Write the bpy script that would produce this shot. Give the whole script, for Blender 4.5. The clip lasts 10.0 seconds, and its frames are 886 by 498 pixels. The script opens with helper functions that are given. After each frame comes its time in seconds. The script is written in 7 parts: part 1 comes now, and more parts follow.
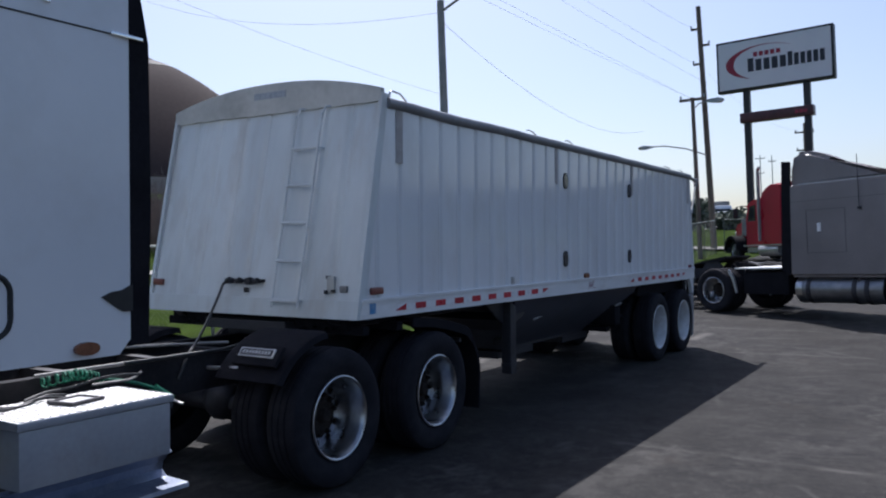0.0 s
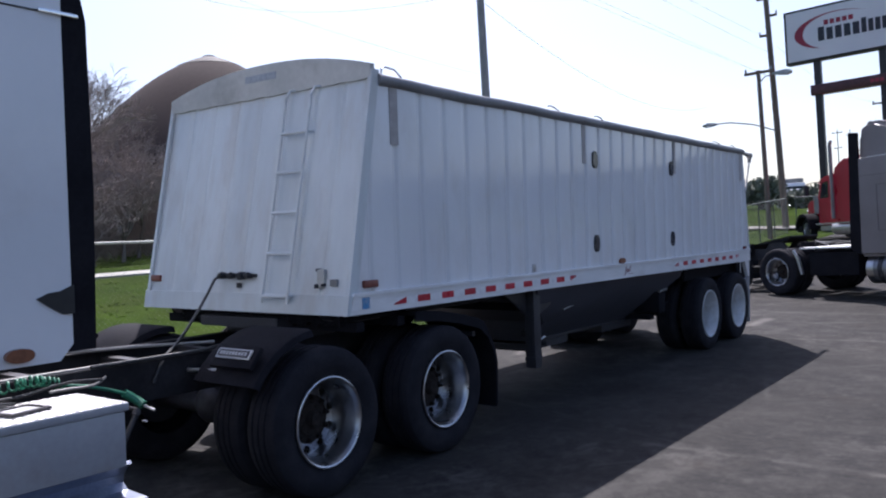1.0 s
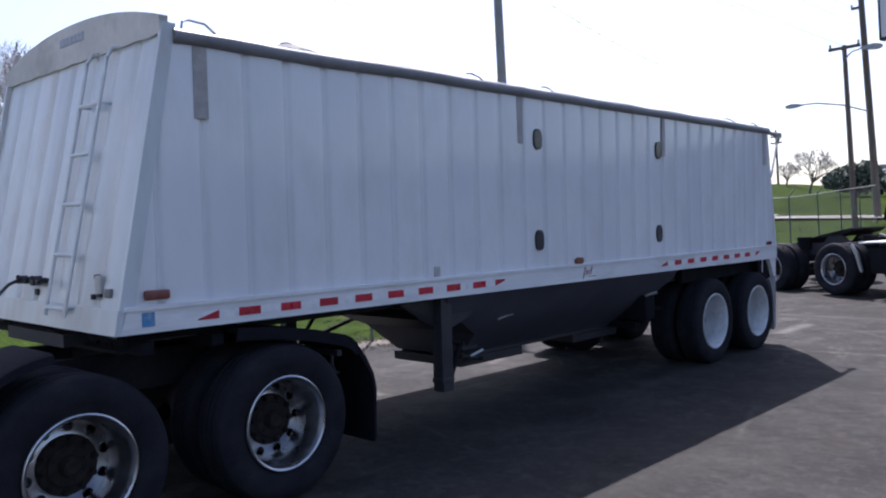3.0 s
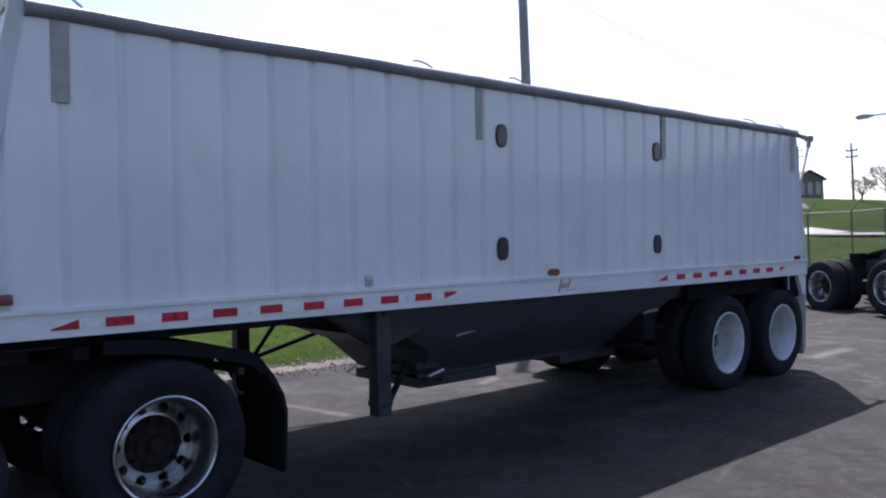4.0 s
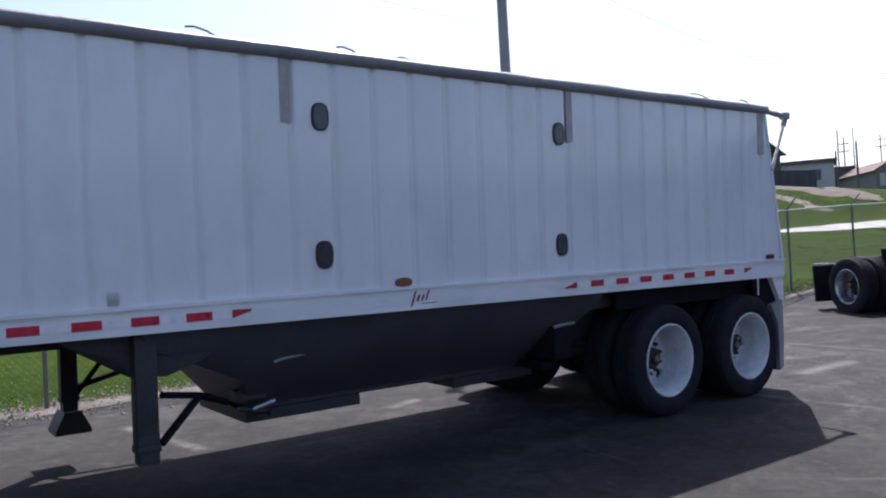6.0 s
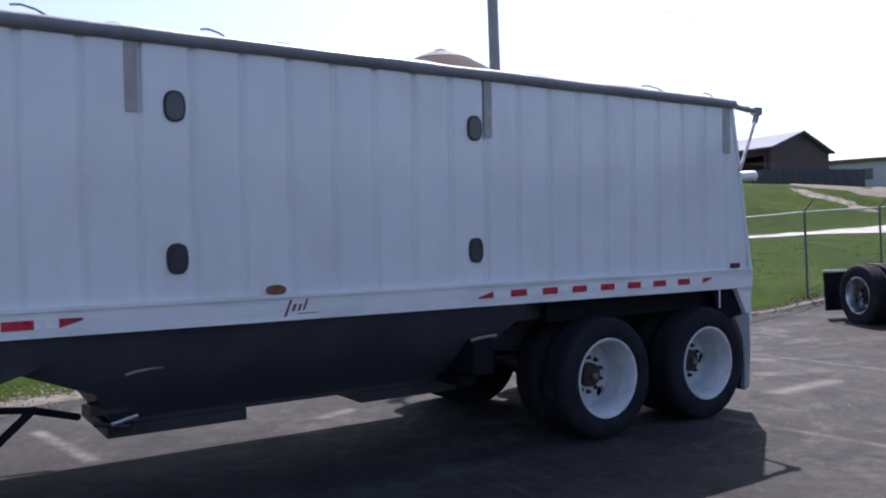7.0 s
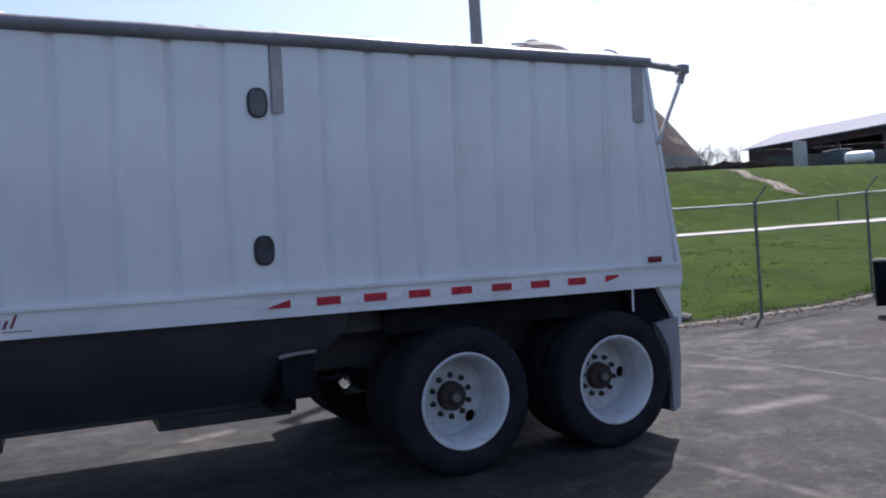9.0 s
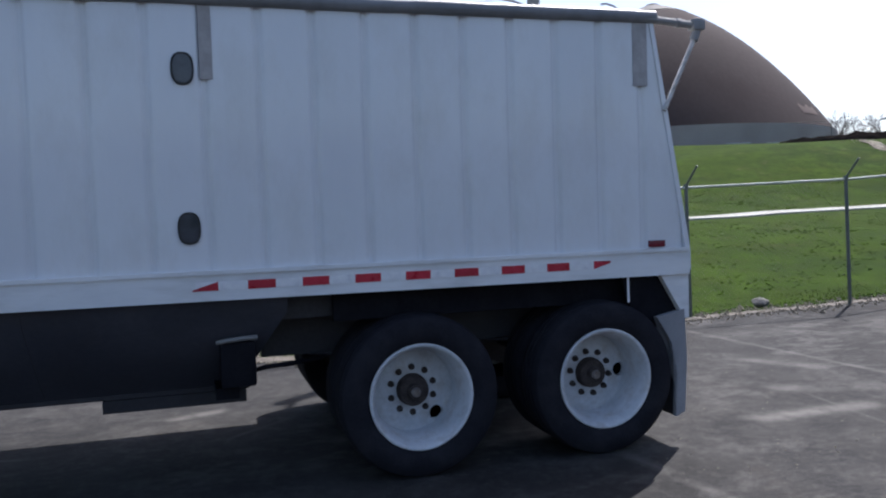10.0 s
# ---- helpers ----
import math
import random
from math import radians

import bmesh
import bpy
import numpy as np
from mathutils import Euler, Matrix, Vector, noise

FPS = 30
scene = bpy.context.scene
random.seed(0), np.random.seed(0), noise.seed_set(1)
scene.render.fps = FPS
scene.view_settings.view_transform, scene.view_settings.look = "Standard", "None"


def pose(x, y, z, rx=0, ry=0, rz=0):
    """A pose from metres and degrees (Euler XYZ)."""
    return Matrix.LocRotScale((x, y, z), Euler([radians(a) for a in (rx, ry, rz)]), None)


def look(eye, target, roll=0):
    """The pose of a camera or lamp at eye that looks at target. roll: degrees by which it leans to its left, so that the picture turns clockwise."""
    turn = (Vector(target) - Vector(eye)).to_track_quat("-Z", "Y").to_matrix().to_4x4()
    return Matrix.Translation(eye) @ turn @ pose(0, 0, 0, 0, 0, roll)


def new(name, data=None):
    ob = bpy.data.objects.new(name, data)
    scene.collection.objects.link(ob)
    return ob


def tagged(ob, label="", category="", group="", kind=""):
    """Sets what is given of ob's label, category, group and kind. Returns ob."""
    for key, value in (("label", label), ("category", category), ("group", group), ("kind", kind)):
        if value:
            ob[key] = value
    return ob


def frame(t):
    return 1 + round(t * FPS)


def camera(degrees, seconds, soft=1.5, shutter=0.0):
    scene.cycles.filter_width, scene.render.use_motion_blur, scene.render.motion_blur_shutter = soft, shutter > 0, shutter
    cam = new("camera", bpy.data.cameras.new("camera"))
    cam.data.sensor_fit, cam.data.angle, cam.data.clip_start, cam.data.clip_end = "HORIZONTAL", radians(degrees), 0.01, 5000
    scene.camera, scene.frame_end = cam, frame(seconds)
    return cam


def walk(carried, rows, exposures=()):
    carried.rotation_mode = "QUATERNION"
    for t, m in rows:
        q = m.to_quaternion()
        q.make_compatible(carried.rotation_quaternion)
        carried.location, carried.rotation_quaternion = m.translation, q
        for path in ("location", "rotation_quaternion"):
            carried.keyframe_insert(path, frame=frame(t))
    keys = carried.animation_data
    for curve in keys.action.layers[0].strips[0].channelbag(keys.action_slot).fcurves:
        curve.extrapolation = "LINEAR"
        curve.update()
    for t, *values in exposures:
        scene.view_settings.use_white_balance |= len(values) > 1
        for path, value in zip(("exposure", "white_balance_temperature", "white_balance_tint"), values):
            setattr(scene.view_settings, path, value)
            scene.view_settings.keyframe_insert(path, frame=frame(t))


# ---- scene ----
cam = camera(56.7, 10.0, soft=2.1)
PATH = [
    (0, (-0.178, -1.258, 1.603), (-1.24, 0.436, 1.63), -2.0),
    (0.5, (-0.103, -0.912, 1.573), (-1.256, 0.722, 1.528), -2.8),
    (1, (-0.051, -0.539, 1.589), (-1.251, 1.061, 1.593), -3.4),
    (1.5, (0.027, -0.077, 1.578), (-1.196, 1.505, 1.577), -4.9),
    (2, (0.202, 0.425, 1.594), (-1.133, 1.914, 1.55), -4.7),
    (2.5, (0.276, 0.965, 1.602), (-1.08, 2.436, 1.592), -4.2),
    (3, (0.356, 1.543, 1.594), (-1.014, 3.001, 1.578), -3.0),
    (3.2, (0.41, 1.771, 1.544), (-0.979, 3.211, 1.528), -2.3),
    (4.3, (0.536, 2.994, 1.506), (-0.985, 4.292, 1.524), -2.4),
    (4.5, (0.577, 3.156, 1.515), (-0.971, 4.422, 1.506), -2.5),
    (5, (0.606, 3.717, 1.543), (-0.997, 4.912, 1.51), -3.4),
    (5.5, (0.672, 4.257, 1.462), (-0.905, 5.486, 1.504), -3.6),
    (6.8, (0.791, 5.755, 1.509), (-0.862, 6.88, 1.52), -2.2),
    (7, (0.858, 6.0, 1.515), (-0.806, 7.11, 1.539), -2.0),
    (7.5, (0.887, 6.609, 1.475), (-0.788, 7.7, 1.51), -1.6),
    (8, (0.991, 7.195, 1.492), (-0.736, 8.202, 1.548), -0.8),
    (8.5, (0.97, 7.773, 1.466), (-0.79, 8.724, 1.496), -1.5),
    (9, (0.939, 8.336, 1.446), (-0.865, 9.199, 1.474), -3.4),
    (9.5, (0.936, 8.905, 1.468), (-0.949, 9.575, 1.447), -2.8),
    (10, (0.818, 9.491, 1.463), (-1.093, 10.078, 1.434), -2.4),
]
EXPO = [(0.0, 0.44, 5920, 15), (0.5, 0.64, 6000, 18), (1.0, 0.87, 6020, 20), (1.5, 0.97, 6020, 21), (3.0, 1.05, 6020, 21), (5.0, 0.97, 6020, 20),
        (7.5, 1.07, 6020, 21), (9.0, 0.97, 6100, 19), (9.5, 0.94, 6020, 16), (10.0, 0.94, 5990, 15)]
walk(cam, [(t, look(eye, target, roll)) for t, eye, target, roll in PATH], EXPO)

# ---- daylight ----
SUN_DIR = Vector((-1.27, 1.55, 2.82)).normalized()
world = bpy.data.worlds.new("sky")
scene.world = world
world.use_nodes = True
wn, wl = world.node_tree.nodes, world.node_tree.links
wn.clear()
sky = wn.new("ShaderNodeTexSky")
sky.sky_type, sky.sun_disc = "NISHITA", False
sky.sun_elevation, sky.sun_rotation = math.asin(SUN_DIR.z), -math.atan2(1.27, 1.55)
sky.air_density, sky.dust_density, sky.ozone_density = 1.0, 2.1, 1.0
bg = wn.new("ShaderNodeBackground")
bg.inputs["Strength"].default_value = 0.1
wo = wn.new("ShaderNodeOutputWorld")
wl.new(sky.outputs[0], bg.inputs[0])
wl.new(bg.outputs[0], wo.inputs[0])
sun = new("sun", bpy.data.lights.new("sun", "SUN"))
sun.data.energy, sun.data.angle, sun.data.color = 4.4, radians(0.53), (1.0, 0.95, 0.88)
sun.matrix_world = look(SUN_DIR * 50, (0, 0, 0))


# ---- materials ----
def surf(name, c1, c2, scale=3.0, rough=0.6, metal=0.0, bump=0.0, bscale=60.0, stretch=(1, 1, 1), fine=0.15,
         dirt=None, dirt_amount=0.0, dirt_scale=1.5, vary=0.0, rough_var=0.1, spec=0.5):
    """Two tones in broad patches, fine grain, dirt in blots, relief; a little of its own for each piece."""
    m = bpy.data.materials.new(name)
    m.use_nodes = True
    n, l = m.node_tree.nodes, m.node_tree.links
    p = n["Principled BSDF"]
    co = n.new("ShaderNodeTexCoord")
    mp = n.new("ShaderNodeMapping")
    mp.inputs["Scale"].default_value = stretch
    l.new(co.outputs["Object"], mp.inputs[0])
    a = n.new("ShaderNodeTexNoise")
    a.inputs["Scale"].default_value, a.inputs["Detail"].default_value = scale, 5.0
    l.new(mp.outputs[0], a.inputs["Vector"])
    b = n.new("ShaderNodeTexNoise")
    b.inputs["Scale"].default_value, b.inputs["Detail"].default_value = bscale, 4.0
    l.new(mp.outputs[0], b.inputs["Vector"])
    r = n.new("ShaderNodeValToRGB")
    r.color_ramp.elements[0].position, r.color_ramp.elements[1].position = 0.35, 0.65
    r.color_ramp.elements[0].color, r.color_ramp.elements[1].color = (*c1, 1), (*c2, 1)
    l.new(a.outputs["Fac"], r.inputs[0])
    g = n.new("ShaderNodeMixRGB")
    g.blend_type = "OVERLAY"
    g.inputs[0].default_value = fine
    l.new(r.outputs[0], g.inputs[1])
    l.new(b.outputs["Fac"], g.inputs[2])
    col = g.outputs[0]
    if dirt:
        d = n.new("ShaderNodeTexNoise")
        d.inputs["Scale"].default_value, d.inputs["Detail"].default_value = dirt_scale, 8.0
        d.inputs["Roughness"].default_value = 0.65
        l.new(mp.outputs[0], d.inputs["Vector"])
        dr = n.new("ShaderNodeValToRGB")
        dr.color_ramp.elements[0].position, dr.color_ramp.elements[1].position = 0.48, 0.72
        l.new(d.outputs["Fac"], dr.inputs[0])
        k = n.new("ShaderNodeMath")
        k.operation = "MULTIPLY"
        k.inputs[1].default_value = dirt_amount
        l.new(dr.outputs[0], k.inputs[0])
        x = n.new("ShaderNodeMixRGB")
        x.inputs[2].default_value = (*dirt, 1)
        l.new(k.outputs[0], x.inputs[0])
        l.new(col, x.inputs[1])
        col = x.outputs[0]
    if vary:
        o = n.new("ShaderNodeObjectInfo")
        mr = n.new("ShaderNodeMapRange")
        mr.inputs[3].default_value, mr.inputs[4].default_value = 1 - vary, 1 + vary
        l.new(o.outputs["Random"], mr.inputs[0])
        h = n.new("ShaderNodeHueSaturation")
        l.new(mr.outputs[0], h.inputs["Value"])
        l.new(col, h.inputs["Color"])
        col = h.outputs[0]
    l.new(col, p.inputs["Base Color"])
    q = n.new("ShaderNodeMapRange")
    q.inputs[3].default_value, q.inputs[4].default_value = max(0.02, rough - rough_var), min(1, rough + rough_var)
    l.new(a.outputs["Fac"], q.inputs[0])
    l.new(q.outputs[0], p.inputs["Roughness"])
    p.inputs["Metallic"].default_value = metal
    p.inputs["Specular IOR Level"].default_value = spec
    if bump:
        u = n.new("ShaderNodeBump")
        u.inputs["Strength"].default_value, u.inputs["Distance"].default_value = bump, 0.01
        l.new(b.outputs["Fac"], u.inputs["Height"])
        l.new(u.outputs[0], p.inputs["Normal"])
    return m


WHITE = surf("white_trailer_paint", (0.68, 0.69, 0.71), (0.75, 0.76, 0.77), 0.8, 0.1, 0.0, 0.015, 7, (1, 1.6, 0.8), 0.05, (0.5, 0.48, 0.45), 0.4, 1.6, 0.02, rough_var=0.05)
# front wall, rail, posts and ladder: a darker white than the sides
FRONTW = surf("darker_front_white", (0.52, 0.56, 0.57), (0.62, 0.66, 0.665), 1.0, 0.35, 0.0, 0.05, 9, (2.5, 2, 0.6), 0.06, (0.42, 0.385, 0.34), 0.5, 2.1, 0.02)
RAIL = surf("white_rail_paint", (0.68, 0.69, 0.7), (0.78, 0.78, 0.78), 2.0, 0.35, 0, 0.03, 30, (1, 0.6, 3), 0.1, (0.35, 0.33, 0.3), 0.4, 2.5)
CABW = surf("white_cab_paint", (0.66, 0.68, 0.71), (0.74, 0.75, 0.77), 0.8, 0.16, 0, 0, 20, (1, 1, 1), 0.04, (0.5, 0.48, 0.45), 0.35, 1.1)
BLACK = surf("black_chassis_paint", (0.028, 0.028, 0.034), (0.04, 0.039, 0.046), 4, 0.5, 0, 0.2, 40, fine=0.3, dirt=(0.06, 0.056, 0.052), dirt_amount=0.35, dirt_scale=5, spec=0.35)
HOPPER = surf("dark_hopper_steel", (0.066, 0.069, 0.088), (0.085, 0.087, 0.108), 2, 0.5, 0.0, 0.1, 30, fine=0.2, dirt=(0.06, 0.056, 0.052), dirt_amount=0.35, dirt_scale=3, spec=0.3)
RUBBER = surf("tyre_rubber", (0.015, 0.015, 0.0195), (0.022, 0.022, 0.0275), 6, 0.85, 0, 0.3, 60, fine=0.3, dirt=(0.035, 0.034, 0.034), dirt_amount=0.3, dirt_scale=6, spec=0.12)
MATTE = surf("dull_black_rubber", (0.009, 0.009, 0.0125), (0.0145, 0.0145, 0.019), 4, 0.75, 0, 0.2, 40, fine=0.3, dirt=(0.024, 0.023, 0.023), dirt_amount=0.3, dirt_scale=5, spec=0.07)
RAILB = surf("worn_frame_rail", (0.016, 0.016, 0.019), (0.03, 0.03, 0.034), 3, 0.6, 0, 0.1, 40, fine=0.3, dirt=(0.07, 0.065, 0.06), dirt_amount=0.4, dirt_scale=4, spec=0.06)
FLAP = surf("rubber_flap", (0.04, 0.041, 0.048), (0.06, 0.061, 0.07), 4, 0.7, 0, 0.1, 30, spec=0.3)
ALU = surf("polished_aluminium", (0.42, 0.42, 0.43), (0.55, 0.55, 0.56), 8, 0.3, 1.0, 0.03, 80, fine=0.1, dirt=(0.2, 0.19, 0.18), dirt_amount=0.5, dirt_scale=5)
CHROME = surf("chrome", (0.85, 0.85, 0.86), (0.9, 0.9, 0.9), 6, 0.1, 1.0, fine=0.05)
TANKM = surf("dull_fuel_tank", (0.2, 0.205, 0.22), (0.28, 0.285, 0.3), 5, 0.4, 0.85, 0.05, 40, fine=0.2)
DULLALU = surf("dull_aluminium", (0.4, 0.41, 0.43), (0.55, 0.55, 0.56), 5, 0.42, 0.8, 0.1, 40, fine=0.2)
WHEELW = surf("white_wheel_enamel", (0.5, 0.52, 0.54), (0.62, 0.63, 0.645), 5, 0.4, 0, 0.05, 40, fine=0.15, dirt=(0.3, 0.25, 0.2), dirt_amount=0.55, dirt_scale=9)
RUST = surf("rusty_hub", (0.018, 0.015, 0.014), (0.036, 0.028, 0.025), 12, 0.75, 0.2, 0.4, 70, fine=0.4, spec=0.2)
CAP = surf("faded_end_cap", (0.42, 0.425, 0.4), (0.52, 0.52, 0.485), 2, 0.7, 0, 0.1, 20, fine=0.15, dirt=(0.2, 0.18, 0.15), dirt_amount=0.5, dirt_scale=3)
TARP = surf("dark_vinyl_tarp", (0.16, 0.162, 0.17), (0.21, 0.211, 0.22), 3, 0.45, 0, 0.25, 18, (1, 1, 1), 0.2)
TARPTOP = surf("silvery_vinyl_tarp", (0.5, 0.5, 0.52), (0.66, 0.66, 0.67), 2, 0.3, 0, 0.35, 9, (1, 1, 1), 0.2)
TAPE = surf("brown_tape_patch", (0.33, 0.31, 0.295), (0.41, 0.385, 0.37), 12, 0.7, 0, 0.15, 60)
REDT = surf("red_reflective_tape", (0.4, 0.012, 0.03), (0.48, 0.02, 0.045), 20, 0.3, 0, 0.1, 120, fine=0.2, vary=0.15)
WHITET = surf("white_reflective_tape", (0.7, 0.7, 0.72), (0.8, 0.8, 0.8), 20, 0.3, 0, 0.1, 120, fine=0.15)
AMBER = surf("amber_lens", (0.17, 0.07, 0.04), (0.22, 0.09, 0.05), 30, 0.2, fine=0.1)
REDL = surf("red_lens", (0.13, 0.01, 0.022), (0.18, 0.016, 0.03), 30, 0.2, fine=0.1)
DRED = surf("dull_red_marker", (0.17, 0.05, 0.04), (0.22, 0.07, 0.055), 30, 0.35, fine=0.1)
BLUE = surf("blue_sticker", (0.05, 0.2, 0.42), (0.07, 0.26, 0.5), 30, 0.5, fine=0.2, dirt=(0.5, 0.5, 0.5), dirt_amount=0.5, dirt_scale=20)
GASKET = surf("black_rubber_gasket", (0.012, 0.012, 0.013), (0.02, 0.02, 0.02), 20, 0.6)
PORT = surf("smoked_sight_glass", (0.03, 0.035, 0.045), (0.06, 0.065, 0.08), 8, 0.08, fine=0.1)
MAROON = surf("maroon_decal", (0.16, 0.02, 0.04), (0.2, 0.03, 0.05), 30, 0.5)
GREENH = surf("green_hose", (0.01, 0.12, 0.07), (0.015, 0.17, 0.1), 20, 0.4)
HOSE = surf("black_hose", (0.015, 0.015, 0.016), (0.03, 0.03, 0.03), 20, 0.45)
GALV = surf("galvanised_steel", (0.3, 0.32, 0.33), (0.42, 0.43, 0.44), 6, 0.5, 0.7, 0.05, 40, fine=0.2)
CONC = surf("pale_concrete", (0.27, 0.265, 0.24), (0.37, 0.36, 0.33), 0.6, 0.9, 0, 0.2, 20, fine=0.2)
ROADC = surf("worn_concrete_road", (0.13, 0.122, 0.108), (0.23, 0.22, 0.2), 0.25, 0.9, 0, 0.2, 20, fine=0.3)
POLEW = surf("weathered_pole_wood", (0.13, 0.1, 0.08), (0.2, 0.16, 0.13), 3, 0.9, 0, 0.3, 30, (6, 6, 0.4))
POLEM = surf("grey_lamp_pole", (0.2, 0.2, 0.2), (0.27, 0.265, 0.26), 2, 0.6, 0.2, 0.05, 30)
SIGNW = surf("white_sign_face", (0.68, 0.69, 0.72), (0.74, 0.74, 0.76), 1, 0.4, fine=0.05)
NAVY = surf("dark_sign_paint", (0.012, 0.014, 0.025), (0.02, 0.022, 0.035), 3, 0.45)
SIGNR = surf("dark_red_sign_paint", (0.25, 0.015, 0.04), (0.33, 0.02, 0.05), 3, 0.45)
SIGNB = surf("black_sign_steel", (0.015, 0.015, 0.018), (0.025, 0.025, 0.028), 3, 0.5)
LEDP = surf("dark_message_board", (0.05, 0.015, 0.018), (0.09, 0.025, 0.03), 9, 0.4)
GREYT = surf("grey_truck_paint", (0.175, 0.155, 0.157), (0.215, 0.193, 0.195), 1, 0.42, 0.1, 0, 20, fine=0.06)
SEAMG = surf("grey_panel_seam", (0.11, 0.098, 0.1), (0.135, 0.12, 0.122), 1, 0.5)
REDP = surf("red_truck_paint", (0.3, 0.002, 0.024), (0.36, 0.004, 0.03), 1, 0.3, fine=0.05, spec=0.3)
GLASSD = surf("dark_cab_glass", (0.02, 0.022, 0.026), (0.03, 0.033, 0.038), 3, 0.06, fine=0.05)
DOME = surf("weathered_brown_dome", (0.036, 0.027, 0.027), (0.054, 0.042, 0.042), 0.12, 0.9, 0, 0.2, 3, (1, 1, 0.5), 0.25, (0.04, 0.026, 0.024), 0.6, 0.06, spec=0.1)
DARKCAP = surf("dark_vent_cap", (0.03, 0.029, 0.03), (0.05, 0.048, 0.048), 0.6, 0.8, fine=0.3)
PATCH = surf("pale_shingle_patch", (0.1, 0.078, 0.072), (0.14, 0.11, 0.1), 0.4, 0.9, fine=0.3, spec=0.1)
DOMEW = surf("grey_dome_wall", (0.29, 0.25, 0.235), (0.37, 0.325, 0.305), 0.3, 0.9, fine=0.2)
SHEDM = surf("brown_shed_siding", (0.052, 0.026, 0.027), (0.07, 0.036, 0.037), 0.4, 0.7, fine=0.1)
SHEDR = surf("pale_metal_roof", (0.19, 0.2, 0.235), (0.235, 0.245, 0.28), 0.3, 0.8, 0.0, fine=0.1, spec=0.1)
TAN = surf("tan_building_wall", (0.17, 0.15, 0.135), (0.22, 0.195, 0.175), 0.3, 0.8, fine=0.1)
BROWNR = surf("brown_shingle_roof", (0.12, 0.085, 0.07), (0.17, 0.12, 0.1), 0.6, 0.9, fine=0.2)
PALEW = surf("pale_building_wall", (0.42, 0.41, 0.39), (0.52, 0.5, 0.48), 0.3, 0.8, fine=0.1)
DGREYB = surf("dark_grey_building", (0.09, 0.09, 0.1), (0.13, 0.13, 0.14), 0.2, 0.8, fine=0.15)
WAREW = surf("grey_warehouse_wall", (0.15, 0.145, 0.145), (0.2, 0.195, 0.195), 0.2, 0.8, fine=0.15)
TANKW = surf("white_tank", (0.72, 0.72, 0.72), (0.8, 0.8, 0.8), 2, 0.35, fine=0.05)
BARK = surf("grey_bark", (0.25, 0.225, 0.22), (0.35, 0.315, 0.305), 6, 0.95, 0, 0.3, 40, fine=0.3)
TWIG = surf("grey_brown_twigs", (0.22, 0.185, 0.175), (0.31, 0.265, 0.25), 6, 0.95, 0, 0.3, 40, fine=0.3)
BARKD = surf("dark_trunk_bark", (0.1, 0.088, 0.08), (0.16, 0.14, 0.125), 6, 0.95, 0, 0.3, 40, fine=0.3)
SCREEN = surf("grey_slatted_screen", (0.06, 0.058, 0.062), (0.085, 0.083, 0.087), 1.2, 0.8, 0, 0, 40, (3, 3, 0.3), fine=0.2)
EVER = surf("evergreen_leaf", (0.075, 0.095, 0.07), (0.115, 0.135, 0.1), 1, 0.8, fine=0.3)
WIRE = surf("overhead_wire", (0.03, 0.03, 0.03), (0.05, 0.05, 0.05), 3, 0.6)
BARBED = surf("grey_mesh_wire", (0.12, 0.125, 0.125), (0.17, 0.175, 0.175), 3, 0.6, 0.4)
HUBB = surf("brown_dusty_hub", (0.045, 0.037, 0.035), (0.085, 0.07, 0.064), 12, 0.75, 0.2, 0.4, 70, fine=0.4, spec=0.2)
NUTB = surf("brownish_steel_nut", (0.17, 0.14, 0.125), (0.27, 0.24, 0.22), 20, 0.5, 0.6, fine=0.2)
RAILG = surf("weathered_top_rail", (0.3, 0.33, 0.28), (0.42, 0.45, 0.39), 5, 0.55, 0.0, 0.05, 40, fine=0.2)
STAY = surf("worn_white_stay", (0.36, 0.33, 0.3), (0.62, 0.6, 0.57), 14, 0.55, 0, 0.1, 40, fine=0.3)
POSTM = surf("weathered_fence_post", (0.1, 0.115, 0.105), (0.15, 0.165, 0.15), 5, 0.6, 0.4, 0.05, 40, fine=0.2)
GRAVEL = surf("pale_gravel", (0.09, 0.08, 0.06), (0.22, 0.195, 0.152), 9, 0.95, 0, 0.6, 60, fine=0.5, vary=0.3)


MARKS = ((-8.2, 15.25, -2.2, 15.38, 0.05, 0.6), (-4.2, 12.12, -1.2, 12.4, 0.055, 0.5), (-4.25, 13.3, -4.2, 14.5, 0.13, 0.9), (-5.0, 14.0, -4.6, 15.0, 0.16, 0.6), (-6.3, 14.6, -5.3, 15.1, 0.12, 0.6), (-2.9, 5.6, -0.6, 5.55, 0.055, 0.5), (-7.4, 7.0, -5.8, 7.25, 0.07, 0.9), (-6.2, 9.2, -6.4, 9.8, 0.09, 0.8))


